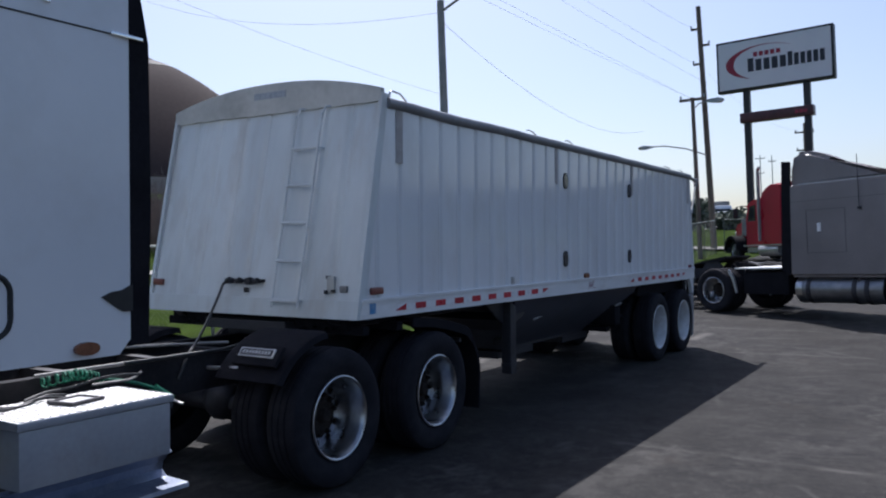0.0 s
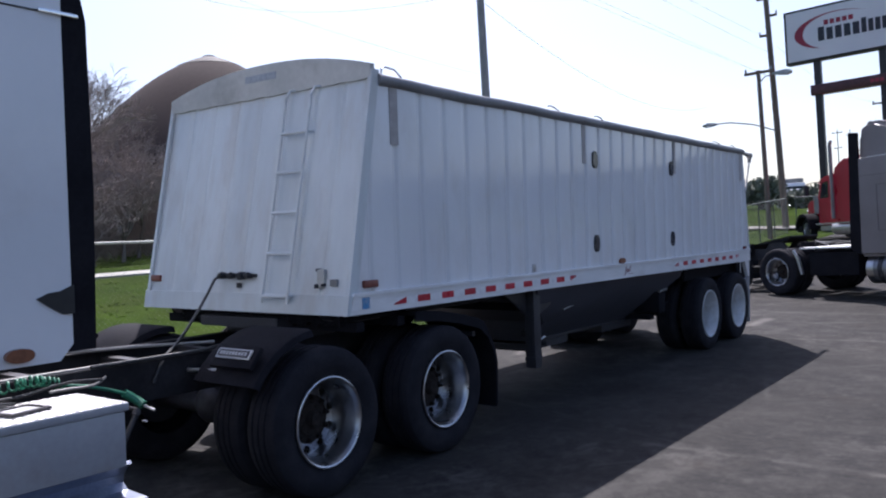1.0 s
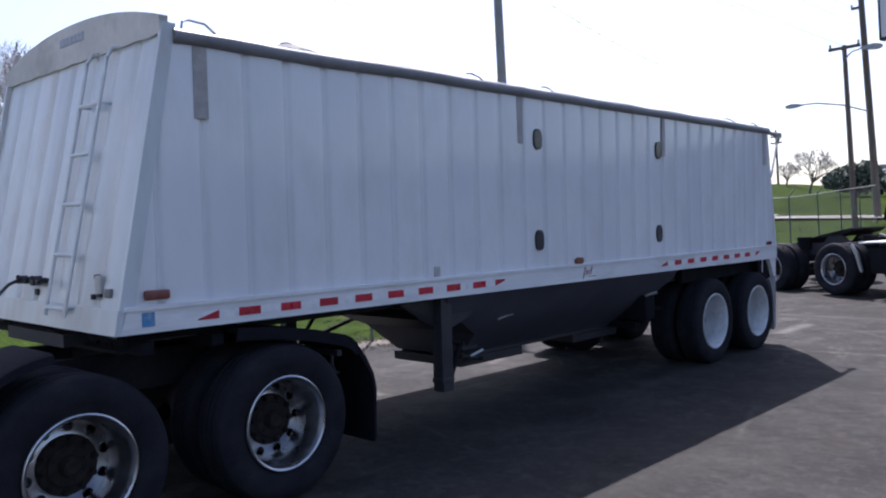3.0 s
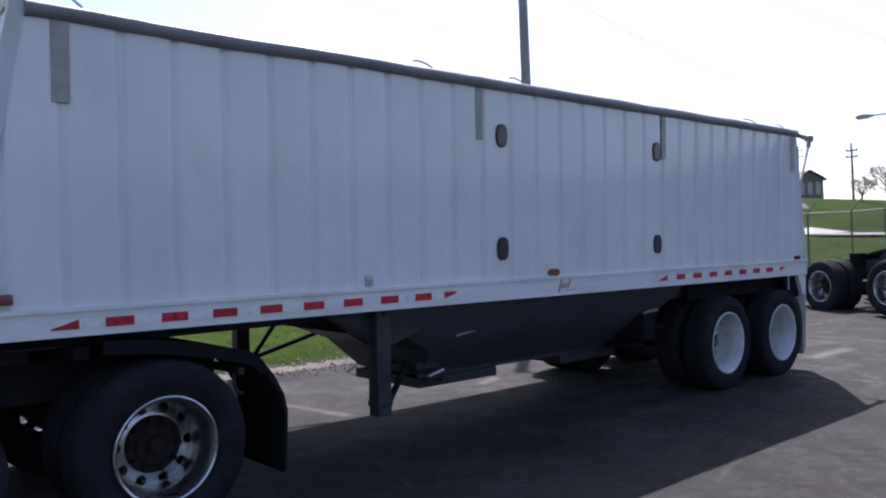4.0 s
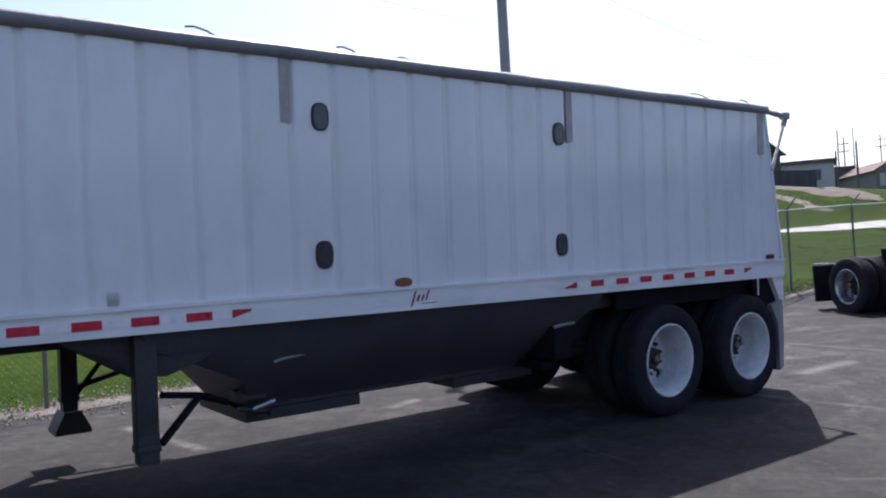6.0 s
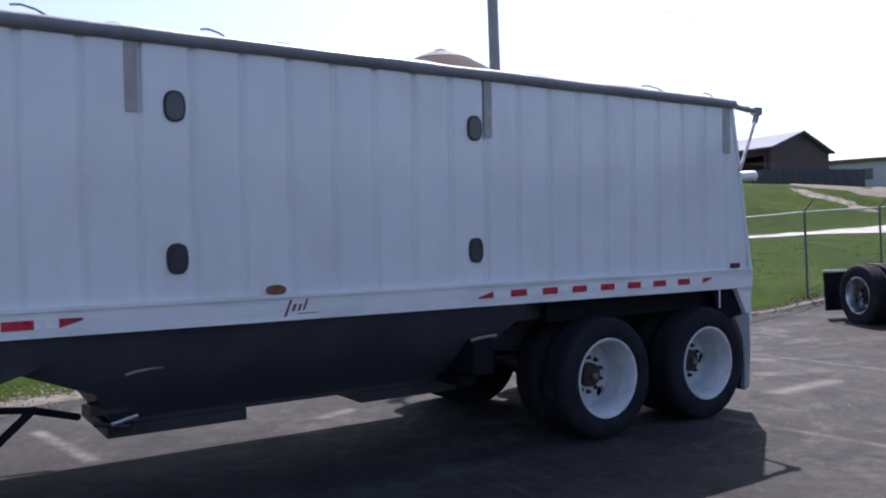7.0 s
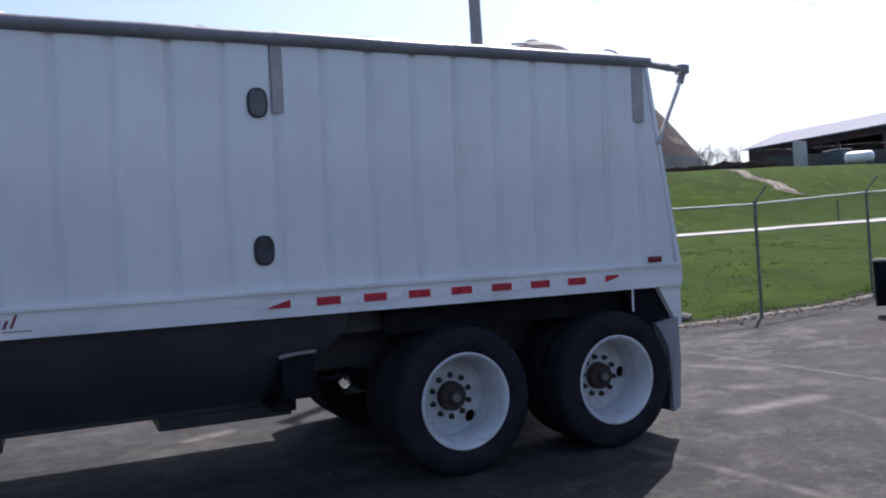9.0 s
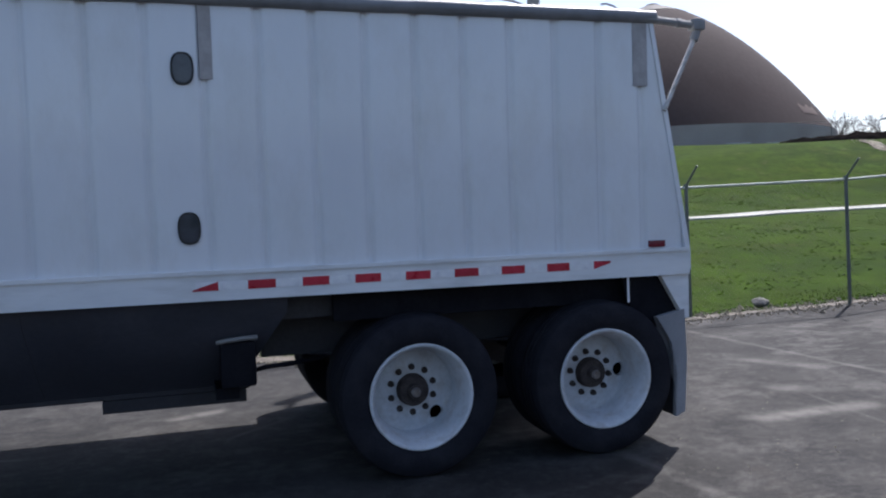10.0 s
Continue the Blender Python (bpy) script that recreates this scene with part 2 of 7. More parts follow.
def asphalt():
    """Sun-bleached asphalt: broad worn areas, mottling, stone speckle, faint crack lines, dark oil spots."""
    m = surf("worn_asphalt", (0.0193, 0.0193, 0.0202), (0.0319, 0.0311, 0.0302), 0.35, 0.82, 0, 0.5, 130, fine=0.6,
             dirt=(0.0588, 0.0563, 0.0529), dirt_amount=0.4, dirt_scale=0.9, spec=0.1)
    n, l = m.node_tree.nodes, m.node_tree.links
    p = n["Principled BSDF"]
    co = n.new("ShaderNodeTexCoord")
    state = [p.inputs["Base Color"].links[0].from_socket]

    def tex(scale, detail, vec=None, rough=0.6):
        w = n.new("ShaderNodeTexNoise")
        w.inputs["Scale"].default_value, w.inputs["Detail"].default_value, w.inputs["Roughness"].default_value = scale, detail, rough
        l.new(vec or co.outputs["Object"], w.inputs["Vector"])
        return w

    def ramp(sock, p0, p1, flip=False):
        r = n.new("ShaderNodeValToRGB")
        r.color_ramp.elements[0].position, r.color_ramp.elements[1].position = p0, p1
        if flip:
            r.color_ramp.elements[0].color, r.color_ramp.elements[1].color = (1, 1, 1, 1), (0, 0, 0, 1)
        l.new(sock, r.inputs[0])
        return r.outputs[0]

    def times(a, b):
        k = n.new("ShaderNodeMath")
        k.operation = "MULTIPLY"
        l.new(a, k.inputs[0])
        if isinstance(b, float):
            k.inputs[1].default_value = b
        else:
            l.new(b, k.inputs[1])
        return k.outputs[0]

    def over(colour, fac):
        x = n.new("ShaderNodeMixRGB")
        x.inputs[2].default_value = (*colour, 1)
        l.new(fac, x.inputs[0])
        l.new(state[0], x.inputs[1])
        state[0] = x.outputs[0]

    broad = tex(0.22, 4)
    over((0.0395, 0.0386, 0.0370), times(ramp(tex(0.55, 6, None, 0.6).outputs["Fac"], 0.42, 0.62), 0.55))
    over((0.0689, 0.0664, 0.0622), times(ramp(tex(2.2, 8, None, 0.75).outputs["Fac"], 0.46, 0.64), 0.55))
    over((0.0092, 0.0092, 0.0101), times(ramp(tex(1.1, 7, None, 0.7).outputs["Fac"], 0.5, 0.66), 0.7))
    over((0.0479, 0.0378, 0.0302), times(ramp(tex(0.7, 8, None, 0.75).outputs["Fac"], 0.58, 0.72), 0.5))
    st = n.new("ShaderNodeMapping")
    st.inputs["Scale"].default_value = (1.5, 1.0, 1)
    st.inputs["Rotation"].default_value = (0, 0, radians(20))
    l.new(co.outputs["Object"], st.inputs[0])
    over((0.1134, 0.1084, 0.1016), times(times(ramp(tex(1.7, 9, st.outputs[0], 0.75).outputs["Fac"], 0.5, 0.64), ramp(broad.outputs["Fac"], 0.44, 0.58)), 0.65))

    over((0.0840, 0.0806, 0.0756), times(ramp(tex(11.0, 7, None, 0.8).outputs["Fac"], 0.5, 0.66), 0.42))
    over((0.0109, 0.0109, 0.0109), times(ramp(tex(7.0, 8, None, 0.8).outputs["Fac"], 0.52, 0.68), 0.45))

    def stripe(x0, y0, x1, y1, half, colour, amount):
        """A worn straight mark from one place to another."""
        mp = n.new("ShaderNodeMapping")
        mp.vector_type = "TEXTURE"
        mp.inputs["Location"].default_value = (x0, y0, 0)
        mp.inputs["Rotation"].default_value = (0, 0, math.atan2(y1 - y0, x1 - x0))
        l.new(co.outputs["Object"], mp.inputs[0])
        se = n.new("ShaderNodeSeparateXYZ")
        l.new(mp.outputs[0], se.inputs[0])
        ab = n.new("ShaderNodeMath")
        ab.operation = "ABSOLUTE"
        l.new(se.outputs["Y"], ab.inputs[0])
        across = n.new("ShaderNodeMapRange")
        across.inputs["From Min"].default_value, across.inputs["From Max"].default_value = half * 0.2, half * 1.3
        across.inputs["To Min"].default_value, across.inputs["To Max"].default_value = 1.0, 0.0
        l.new(ab.outputs[0], across.inputs[0])
        ln = math.hypot(x1 - x0, y1 - y0)
        a0 = n.new("ShaderNodeMapRange")
        a0.inputs["From Min"].default_value, a0.inputs["From Max"].default_value = 0.0, 0.15
        l.new(se.outputs["X"], a0.inputs[0])
        a1 = n.new("ShaderNodeMapRange")
        a1.inputs["From Min"].default_value, a1.inputs["From Max"].default_value = ln, ln - 0.15
        l.new(se.outputs["X"], a1.inputs[0])
        wear = ramp(tex(3.0, 7, None, 0.75).outputs["Fac"], 0.36, 0.58)
        over(colour, times(times(times(across.outputs[0], times(a0.outputs[0], a1.outputs[0])), wear), amount))

    for x0, y0, x1, y1, half, amount in MARKS:
        stripe(x0, y0, x1, y1, half, (0.1596, 0.1512, 0.1411), amount * 0.8)
    # stones showing
    v = n.new("ShaderNodeTexVoronoi")
    v.inputs["Scale"].default_value = 55
    l.new(co.outputs["Object"], v.inputs["Vector"])
    over((0.1344, 0.1277, 0.1210), times(times(ramp(v.outputs["Distance"], 0.1, 0.24, True), ramp(tex(3.0, 4).outputs["Fac"], 0.48, 0.62)), 0.5))
    # crack lines, faint and broken
    w = tex(0.8, 6)
    mx = n.new("ShaderNodeMixRGB")
    mx.inputs[0].default_value = 0.12
    l.new(co.outputs["Object"], mx.inputs[1])
    l.new(w.outputs["Color"], mx.inputs[2])
    v = n.new("ShaderNodeTexVoronoi")
    v.feature = "DISTANCE_TO_EDGE"
    v.inputs["Scale"].default_value = 0.3
    l.new(mx.outputs[0], v.inputs["Vector"])
    over((0.1008, 0.0966, 0.0924), times(times(ramp(v.outputs["Distance"], 0.0, 0.008, True), ramp(w.outputs["Fac"], 0.47, 0.65)), 0.6))
    l.new(state[0], p.inputs["Base Color"])
    return m


ASPHALT = asphalt()
def meadow():
    """Grass sward: broad drifts, small tufts, yellowed and thin places."""
    m = surf("spring_grass", (0.0165, 0.035, 0.0019), (0.0285, 0.051, 0.0036), 0.35, 0.95, 0, 0.9, 9, fine=0.5, dirt=(0.0451, 0.0508, 0.0098), dirt_amount=0.45, dirt_scale=0.55, spec=0.03)
    n, l = m.node_tree.nodes, m.node_tree.links
    p = n["Principled BSDF"]
    base = p.inputs["Base Color"].links[0].from_socket
    co = n.new("ShaderNodeTexCoord")
    for scale, lo, hi, colour, amount in ((3.2, 0.46, 0.62, (0.0090, 0.0205, 0.0012), 0.5), (1.3, 0.48, 0.64, (0.044, 0.08, 0.007), 0.5), (0.45, 0.5, 0.62, (0.0131, 0.027, 0.0024), 0.35), (0.9, 0.6, 0.72, (0.0943, 0.0861, 0.0410), 0.6)):
        t = n.new("ShaderNodeTexNoise")
        t.inputs["Scale"].default_value, t.inputs["Detail"].default_value, t.inputs["Roughness"].default_value = scale, 7, 0.7
        l.new(co.outputs["Object"], t.inputs["Vector"])
        r = n.new("ShaderNodeValToRGB")
        r.color_ramp.elements[0].position, r.color_ramp.elements[1].position = lo, hi
        l.new(t.outputs["Fac"], r.inputs[0])
        k = n.new("ShaderNodeMath")
        k.operation = "MULTIPLY"
        k.inputs[1].default_value = amount
        l.new(r.outputs[0], k.inputs[0])
        x = n.new("ShaderNodeMixRGB")
        x.inputs[2].default_value = (*colour, 1)
        l.new(k.outputs[0], x.inputs[0])
        l.new(base, x.inputs[1])
        base = x.outputs[0]
    l.new(base, p.inputs["Base Color"])
    return m


GRASS = meadow()


def leafy(m, share=0.5):
    """Lets light through thin blades."""
    n, l = m.node_tree.nodes, m.node_tree.links
    p = n["Principled BSDF"]
    t = n.new("ShaderNodeBsdfTranslucent")
    l.new(p.inputs["Base Color"].links[0].from_socket, t.inputs["Color"])
    x = n.new("ShaderNodeMixShader")
    x.inputs[0].default_value = share
    l.new(p.outputs[0], x.inputs[1])
    l.new(t.outputs[0], x.inputs[2])
    l.new(x.outputs[0], n["Material Output"].inputs["Surface"])
    return m


BLADE = surf("grass_blades", (0.024, 0.048, 0.004), (0.04, 0.068, 0.008), 0.9, 0.8, fine=0.2, spec=0.15)
leafy(BLADE)
VERGE = surf("dusty_verge", (0.065, 0.056, 0.044), (0.15, 0.13, 0.105), 4, 0.95, 0, 0.6, 40, fine=0.5)
RUBBLE = surf("brown_rubble", (0.045, 0.038, 0.024), (0.19, 0.165, 0.12), 2.2, 0.95, 0, 0.6, 9, fine=0.5)
MUD = surf("muddy_ground", (0.05, 0.042, 0.024), (0.1, 0.083, 0.052), 1.6, 0.95, 0, 0.4, 9, fine=0.4)


# ---- mesh helpers ----
def box(bm, x0, x1, y0, y1, z0, z1, m=None, bevel=0.0):
    r = bmesh.ops.create_cube(bm, size=1.0)
    t = Matrix.Translation(((x0 + x1) / 2, (y0 + y1) / 2, (z0 + z1) / 2)) @ Matrix.Diagonal((x1 - x0, y1 - y0, z1 - z0, 1))
    bmesh.ops.transform(bm, matrix=(m @ t) if m else t, verts=r["verts"])
    if bevel:
        es = list({e for v in r["verts"] for e in v.link_edges})
        bmesh.ops.bevel(bm, geom=es, offset=bevel, segments=2, affect="EDGES", profile=0.6)
    return r["verts"]


def rod(bm, p0, p1, r, n=10, r2=None):
    p0, p1 = Vector(p0), Vector(p1)
    d = p1 - p0
    t = Matrix.Translation((p0 + p1) / 2) @ d.to_track_quat("Z", "Y").to_matrix().to_4x4()
    return bmesh.ops.create_cone(bm, cap_ends=True, segments=n, radius1=r, radius2=r if r2 is None else r2, depth=d.length, matrix=t)["verts"]


def tube(bm, pts, r, n=8):
    """A round tube along points."""
    pts = [Vector(p) for p in pts]
    rings = []
    up = Vector((0.13, 0.21, 0.97))
    for i, p in enumerate(pts):
        d = (pts[min(i + 1, len(pts) - 1)] - pts[max(i - 1, 0)]).normalized()
        a = d.cross(up)
        a = a.normalized() if a.length > 1e-4 else Vector((1, 0, 0))
        b = d.cross(a)
        rings.append([bm.verts.new(p + (a * math.cos(k * math.tau / n) + b * math.sin(k * math.tau / n)) * r) for k in range(n)])
    for s, e in zip(rings, rings[1:]):
        for k in range(n):
            bm.faces.new((s[k], s[(k + 1) % n], e[(k + 1) % n], e[k]))
    bm.faces.new(rings[0][::-1])
    bm.faces.new(rings[-1])


def lathe(bm, prof, n=48, closed=False, m=None):
    """Turns (radius, x) points round the x axis."""
    rings = []
    for r, x in prof:
        rings.append([bm.verts.new((x, r * math.cos(k * math.tau / n), r * math.sin(k * math.tau / n))) for k in range(n)])
    pairs = list(zip(rings, rings[1:])) + ([(rings[-1], rings[0])] if closed else [])
    for s, e in pairs:
        for k in range(n):
            bm.faces.new((s[k], s[(k + 1) % n], e[(k + 1) % n], e[k]))
    if m:
        bmesh.ops.transform(bm, matrix=m, verts=[v for ring in rings for v in ring])
    return rings


def prism(bm, pts, axis, a, b, m=None):
    """A solid with the outline pts (two coordinates) from a to b along an axis."""
    def at(p, c):
        return {"x": (c, p[0], p[1]), "y": (p[0], c, p[1]), "z": (p[0], p[1], c)}[axis]
    s = [bm.verts.new(at(p, a)) for p in pts]
    e = [bm.verts.new(at(p, b)) for p in pts]
    bm.faces.new(s[::-1])
    bm.faces.new(e)
    for k in range(len(pts)):
        j = (k + 1) % len(pts)
        bm.faces.new((s[k], s[j], e[j], e[k]))
    if m:
        bmesh.ops.transform(bm, matrix=m, verts=s + e)
    return s + e


def mesh_of(name, bm, mat, smooth=35):
    bmesh.ops.recalc_face_normals(bm, faces=bm.faces)
    me = bpy.data.meshes.new(name)
    bm.to_mesh(me)
    bm.free()
    me.materials.append(mat)
    if smooth:
        me.polygons.foreach_set("use_smooth", [True] * len(me.polygons))
        me.set_sharp_from_angle(angle=radians(smooth))
    return me


def part(name, bm, mat, parent, label="", off=None, smooth=35):
    if off:
        bmesh.ops.translate(bm, verts=bm.verts, vec=off)
    ob = new(name, mesh_of(name, bm, mat, smooth))
    ob.parent = parent
    return tagged(ob, label)


def placed(name, me, parent, m, label=""):
    ob = new(name, me)
    ob.parent = parent
    ob.matrix_basis = m
    return tagged(ob, label)


def root(name, m, label, category, group="", kind=""):
    e = new(name)
    e.matrix_basis = m
    return tagged(e, label, category, group, kind)


def one(name, bm, mat, label, category="", group="", kind="", smooth=35):
    return tagged(new(name, mesh_of(name, bm, mat, smooth)), label, category, group, kind)


def smooth01(a, b, x):
    t = min(1.0, max(0.0, (x - a) / (b - a)))
    return t * t * (3 - 2 * t)


# ---- ground ----
FENCE_X = -8.75


def lot_z(x, y):
    """The paved lot: a slight cross fall, rising away past the trailer."""
    xx = min(max(x, -30.0), 12.0)
    return -0.03 * (xx + 3.97) + 0.022 * max(0, min(y, 60) - 12) + 0.058 * max(0, min(y, 22.6) - 20) + 0.028 * max(0, min(y, 44) - 30)


def land_z(x, y):
    """The grass beyond the fence: up to the drive, which tilts with the slope, then the hill."""
    base = lot_z(FENCE_X, y)
    path = 1.2 + 0.021 * min(max(y, -10), 80)
    if x > FENCE_X - 0.5:
        side = lot_z(x, y)
    else:
        f = (FENCE_X - 0.5 - x) / 10.75
        side = base + (path - base) * min(1.12, f)
        tilt = 0.085 * smooth01(32, 47, y) * (1 - smooth01(54, 70, y))
        side += tilt * (min(1.6, -20.0 - x) if x < -18.5 else -1.5 * smooth01(0, 0.86, f))
    if x < -21.0:
        d = -21.0 - x
        rise = smooth01(12, 40, y)
        far = smooth01(55, 80, y)
        side += rise * (1 - 0.15 * far) * (3.0 * smooth01(0, 12, d) + 0.085 * max(0, min(d, 44) - 9) + 0.025 * (1 - smooth01(38, 50, y)) * max(0, min(d, 44) - 16))
        side += (1 - rise) * 0.02 * min(d, 120)
    side += 1.0 * smooth01(51, 60, y) * smooth01(-33, -25, x)
    side += 0.05 * noise.noise((x * 0.35, y * 0.35, 0)) * smooth01(0.5, 4, FENCE_X - x)
    return side


def sheet(name, xs, ys, zf, mat, label, kind="structure"):
    vs = [(x, y, zf(x, y)) for y in ys for x in xs]
    w = len(xs)
    fs = [(j * w + i, j * w + i + 1, (j + 1) * w + i + 1, (j + 1) * w + i) for j in range(len(ys) - 1) for i in range(w - 1)]
    me = bpy.data.meshes.new(name)
    me.from_pydata(vs, [], fs)
    me.materials.append(mat)
    me.polygons.foreach_set("use_smooth", [True] * len(fs))
    ob = new(name, me)
    return tagged(ob, label, name.replace("_", " "), kind=kind)


def steps(*spans):
    out = []
    for a, b, n in spans:
        out += [a + (b - a) * k / n for k in range(n)]
    return out + [spans[-1][1]]


def ground_z(x, y):
    """One sheet: under the asphalt it lies lower, outside it is the grass."""
    lot = x > FENCE_X + 0.1 and y < 44
    return (lot_z(x, y) - 0.12) if lot else land_z(x, y)


sheet("ground", steps((-1500, -220, 10), (-220, -90, 18), (-90, -30, 40), (-30, -8.95, 60), (-8.95, -8.55, 2), (-8.55, 40, 20), (40, 1500, 10)),
      steps((-1500, -60, 10), (-60, 0, 20), (0, 40, 80), (40, 120, 40), (120, 300, 12), (300, 1500, 8)), ground_z, GRASS,
      "spring green grass rising to a low hill beyond the lot")


def lot_edge(y):
    return -8.62 + 0.12 * noise.noise((y * 0.7, 3.1, 0)) + 0.05 * noise.noise((y * 3.1, 7, 0))


def asphalt_lot():
    ys = steps((-40, 0, 20), (0, 26, 130), (26, 44, 36))
    xs = [0.0, 0.15, 0.5, 1.0, 2, 3, 4, 5, 6, 8, 12, 20, 48]
    vs, fs = [], []
    for y in ys:
        e = lot_edge(y)
        vs += [(e, y, lot_z(e, y) - 0.2)] + [(e + d, y, lot_z(e + d, y)) for d in xs]
    w = len(xs) + 1
    fs = [(j * w + i, j * w + i + 1, (j + 1) * w + i + 1, (j + 1) * w + i) for j in range(len(ys) - 1) for i in range(w - 1)]
    me = bpy.data.meshes.new("pavement")
    me.from_pydata(vs, [], fs)
    me.materials.append(ASPHALT)
    tagged(new("pavement", me), "worn grey asphalt lot with pale cracks and stains", "pavement", kind="structure")


asphalt_lot()

# concrete path beyond the fence
def path_strip():
    vs, fs = [], []
    ys = steps((-60, 20, 40), (20, 52, 40))
    for y in ys:
        w = 0.36 + 0.75 * smooth01(33, 50, y)
        for k in range(4):
            x = -20.0 + w * (k / 1.5 - 1) + 0.09 * noise.noise((y * 1.9, k * 9.0, 2))
            vs.append((x, y, land_z(x, y) + 0.045))
    fs = [(4 * j + i, 4 * j + i + 1, 4 * j + i + 5, 4 * j + i + 4) for j in range(len(ys) - 1) for i in range(3)]
    me = bpy.data.meshes.new("path")
    me.from_pydata(vs, [], fs)
    me.materials.append(CONC)
    ob = tagged(new("path", me), "pale concrete path crossing the grass", "path", kind="structure")
    s = ob.modifiers.new("thick", "SOLIDIFY")
    s.thickness, s.offset = 0.12, -1


path_strip()


# ---- wheels ----
def tyre_mesh(bead, name="tyre"):
    bm = bmesh.new()
    prof = [(bead, -0.02), (0.335, -0.001), (0.37, 0.012), (0.42, 0.016), (0.455, 0.008), (0.485, -0.008), (0.497, -0.03)]
    for g in (-0.075, -0.13, -0.185):
        prof += [(0.502, g + 0.012), (0.49, g + 0.008), (0.49, g - 0.008), (0.502, g - 0.012)]
    prof += [(0.497, -0.23), (0.485, -0.252), (0.455, -0.268), (0.42, -0.276), (0.37, -0.272), (0.335, -0.259), (bead, -0.24)]
    lathe(bm, prof, 64)
    return mesh_of(name, bm, RUBBER, 30)


def disc_holes(bm, xd, r_in, r_out, holes, r_hole, ring, n=80):
    """A wheel disc with real round hand holes, as a band of columns."""
    def depth(r):
        return xd - 0.025 * smooth01(r_in + 0.06, r_out, r)
    rr = [r_in + (r_out - r_in) * k / 12 for k in range(13)]
    cs = [(ring * math.cos(a), ring * math.sin(a)) for a in holes]
    grid = [[bm.verts.new((depth(r), r * math.cos(k * math.tau / n), r * math.sin(k * math.tau / n))) for k in range(n)] for r in rr]
    for i in range(12):
        for k in range(n):
            f = (grid[i][k], grid[i][(k + 1) % n], grid[i + 1][(k + 1) % n], grid[i + 1][k])
            c = sum((v.co for v in f), Vector()) / 4
            if any(math.hypot(c.y - a, c.z - b) < r_hole * 0.93 for a, b in cs):
                continue
            bm.faces.new(f)
    for v in [v for ring_ in grid for v in ring_]:
        for a, b in cs:
            d = math.hypot(v.co.y - a, v.co.z - b)
            if d < r_hole * 1.25 and d > 1e-4:
                v.co.y, v.co.z = a + (v.co.y - a) / d * max(d, r_hole), b + (v.co.z - b) / d * max(d, r_hole)
    bmesh.ops.delete(bm, geom=[v for v in bm.verts if not v.link_faces], context="VERTS")
    for a, b in cs:
        lathe(bm, [(r_hole * 1.0, xd - 0.006), (r_hole * 1.02, xd - 0.045)], 20, m=Matrix.Translation((0, a, b)))


def rim_mesh(name, mat, holes, r_hole, ring, xd=-0.165, size=1.0):
    bm = bmesh.new()
    lathe(bm, [(r * size, x) for r, x in [(0.316, -0.02), (0.327, -0.008), (0.327, 0.004), (0.318, 0.008), (0.306, 0.002), (0.3, -0.012), (0.29, -0.03),
               (0.286, -0.075), (0.272, -0.1), (0.268, -0.15), (0.268, xd - 0.02), (0.262, xd - 0.03)]], 64)
    disc_holes(bm, xd, 0.09, 0.266 * size, holes, r_hole, ring)
    return mesh_of(name, bm, mat, 40)


def hub_mesh(name, mat, r, x0, x1):
    bm = bmesh.new()
    lathe(bm, [(0.0005, x1), (r * 0.42, x1), (r * 0.46, x1 - 0.012), (r * 0.5, x1 - 0.03), (r * 0.86, x1 - 0.034), (r * 0.93, x1 - 0.045), (r, x0)], 32)
    for k in range(8):
        a = k * math.tau / 8
        rod(bm, (x1 - 0.036, r * 0.7 * math.cos(a), r * 0.7 * math.sin(a)), (x1 - 0.024, r * 0.7 * math.cos(a), r * 0.7 * math.sin(a)), 0.009, 6)
    return mesh_of(name, bm, mat, 35)


def flanged_hub_mesh(name, mat, disc, face):
    """A hub on a broad flange that carries the nuts."""
    bm = bmesh.new()
    lathe(bm, [(0.0005, face), (0.05, face), (0.056, face - 0.012), (0.062, face - 0.03), (0.108, face - 0.034), (0.117, face - 0.045), (0.126, disc + 0.016),
               (0.158, disc + 0.012), (0.166, disc + 0.004), (0.167, disc - 0.006)], 40)
    for k in range(8):
        a = k * math.tau / 8
        rod(bm, (face - 0.036, 0.086 * math.cos(a), 0.086 * math.sin(a)), (face - 0.024, 0.086 * math.cos(a), 0.086 * math.sin(a)), 0.009, 6)
    return mesh_of(name, bm, mat, 35)


def nut_mesh(mat, h=0.035, r=0.0165):
    bm = bmesh.new()
    rod(bm, (0, 0, 0), (0.006, 0, 0), r + 0.005, 12)
    rod(bm, (0.006, 0, 0), (h, 0, 0), r, 6)
    rod(bm, (h, 0, 0), (h + 0.012, 0, 0), 0.009, 8)
    return mesh_of("lug_nut", bm, mat, 30)


TYRE = tyre_mesh(0.318)
TYRE_A = tyre_mesh(0.29)
RIM_T = rim_mesh("rim", WHEELW, [radians(-46)], 0.044, 0.226, -0.245)
HUB_T = hub_mesh("hub", HUBB, 0.104, -0.25, -0.15)
NUT_T = nut_mesh(HUBB, 0.028, 0.016)
RIM_A = rim_mesh("rim", ALU, [(k + 0.57) * math.tau / 10 for k in range(10)], 0.029, 0.212, -0.205, 0.93)
HUB_A = flanged_hub_mesh("hub", RUST, -0.205, -0.14)
NUT_A = nut_mesh(RUST, 0.028, 0.0175)


def cap_mesh(mat, r):
    bm = bmesh.new()
    lathe(bm, [(0.0005, 0.02), (r * 0.7, 0.02), (r, 0.012), (r, -0.02)], 20)
    return mesh_of("hub_cap", bm, mat, 30)


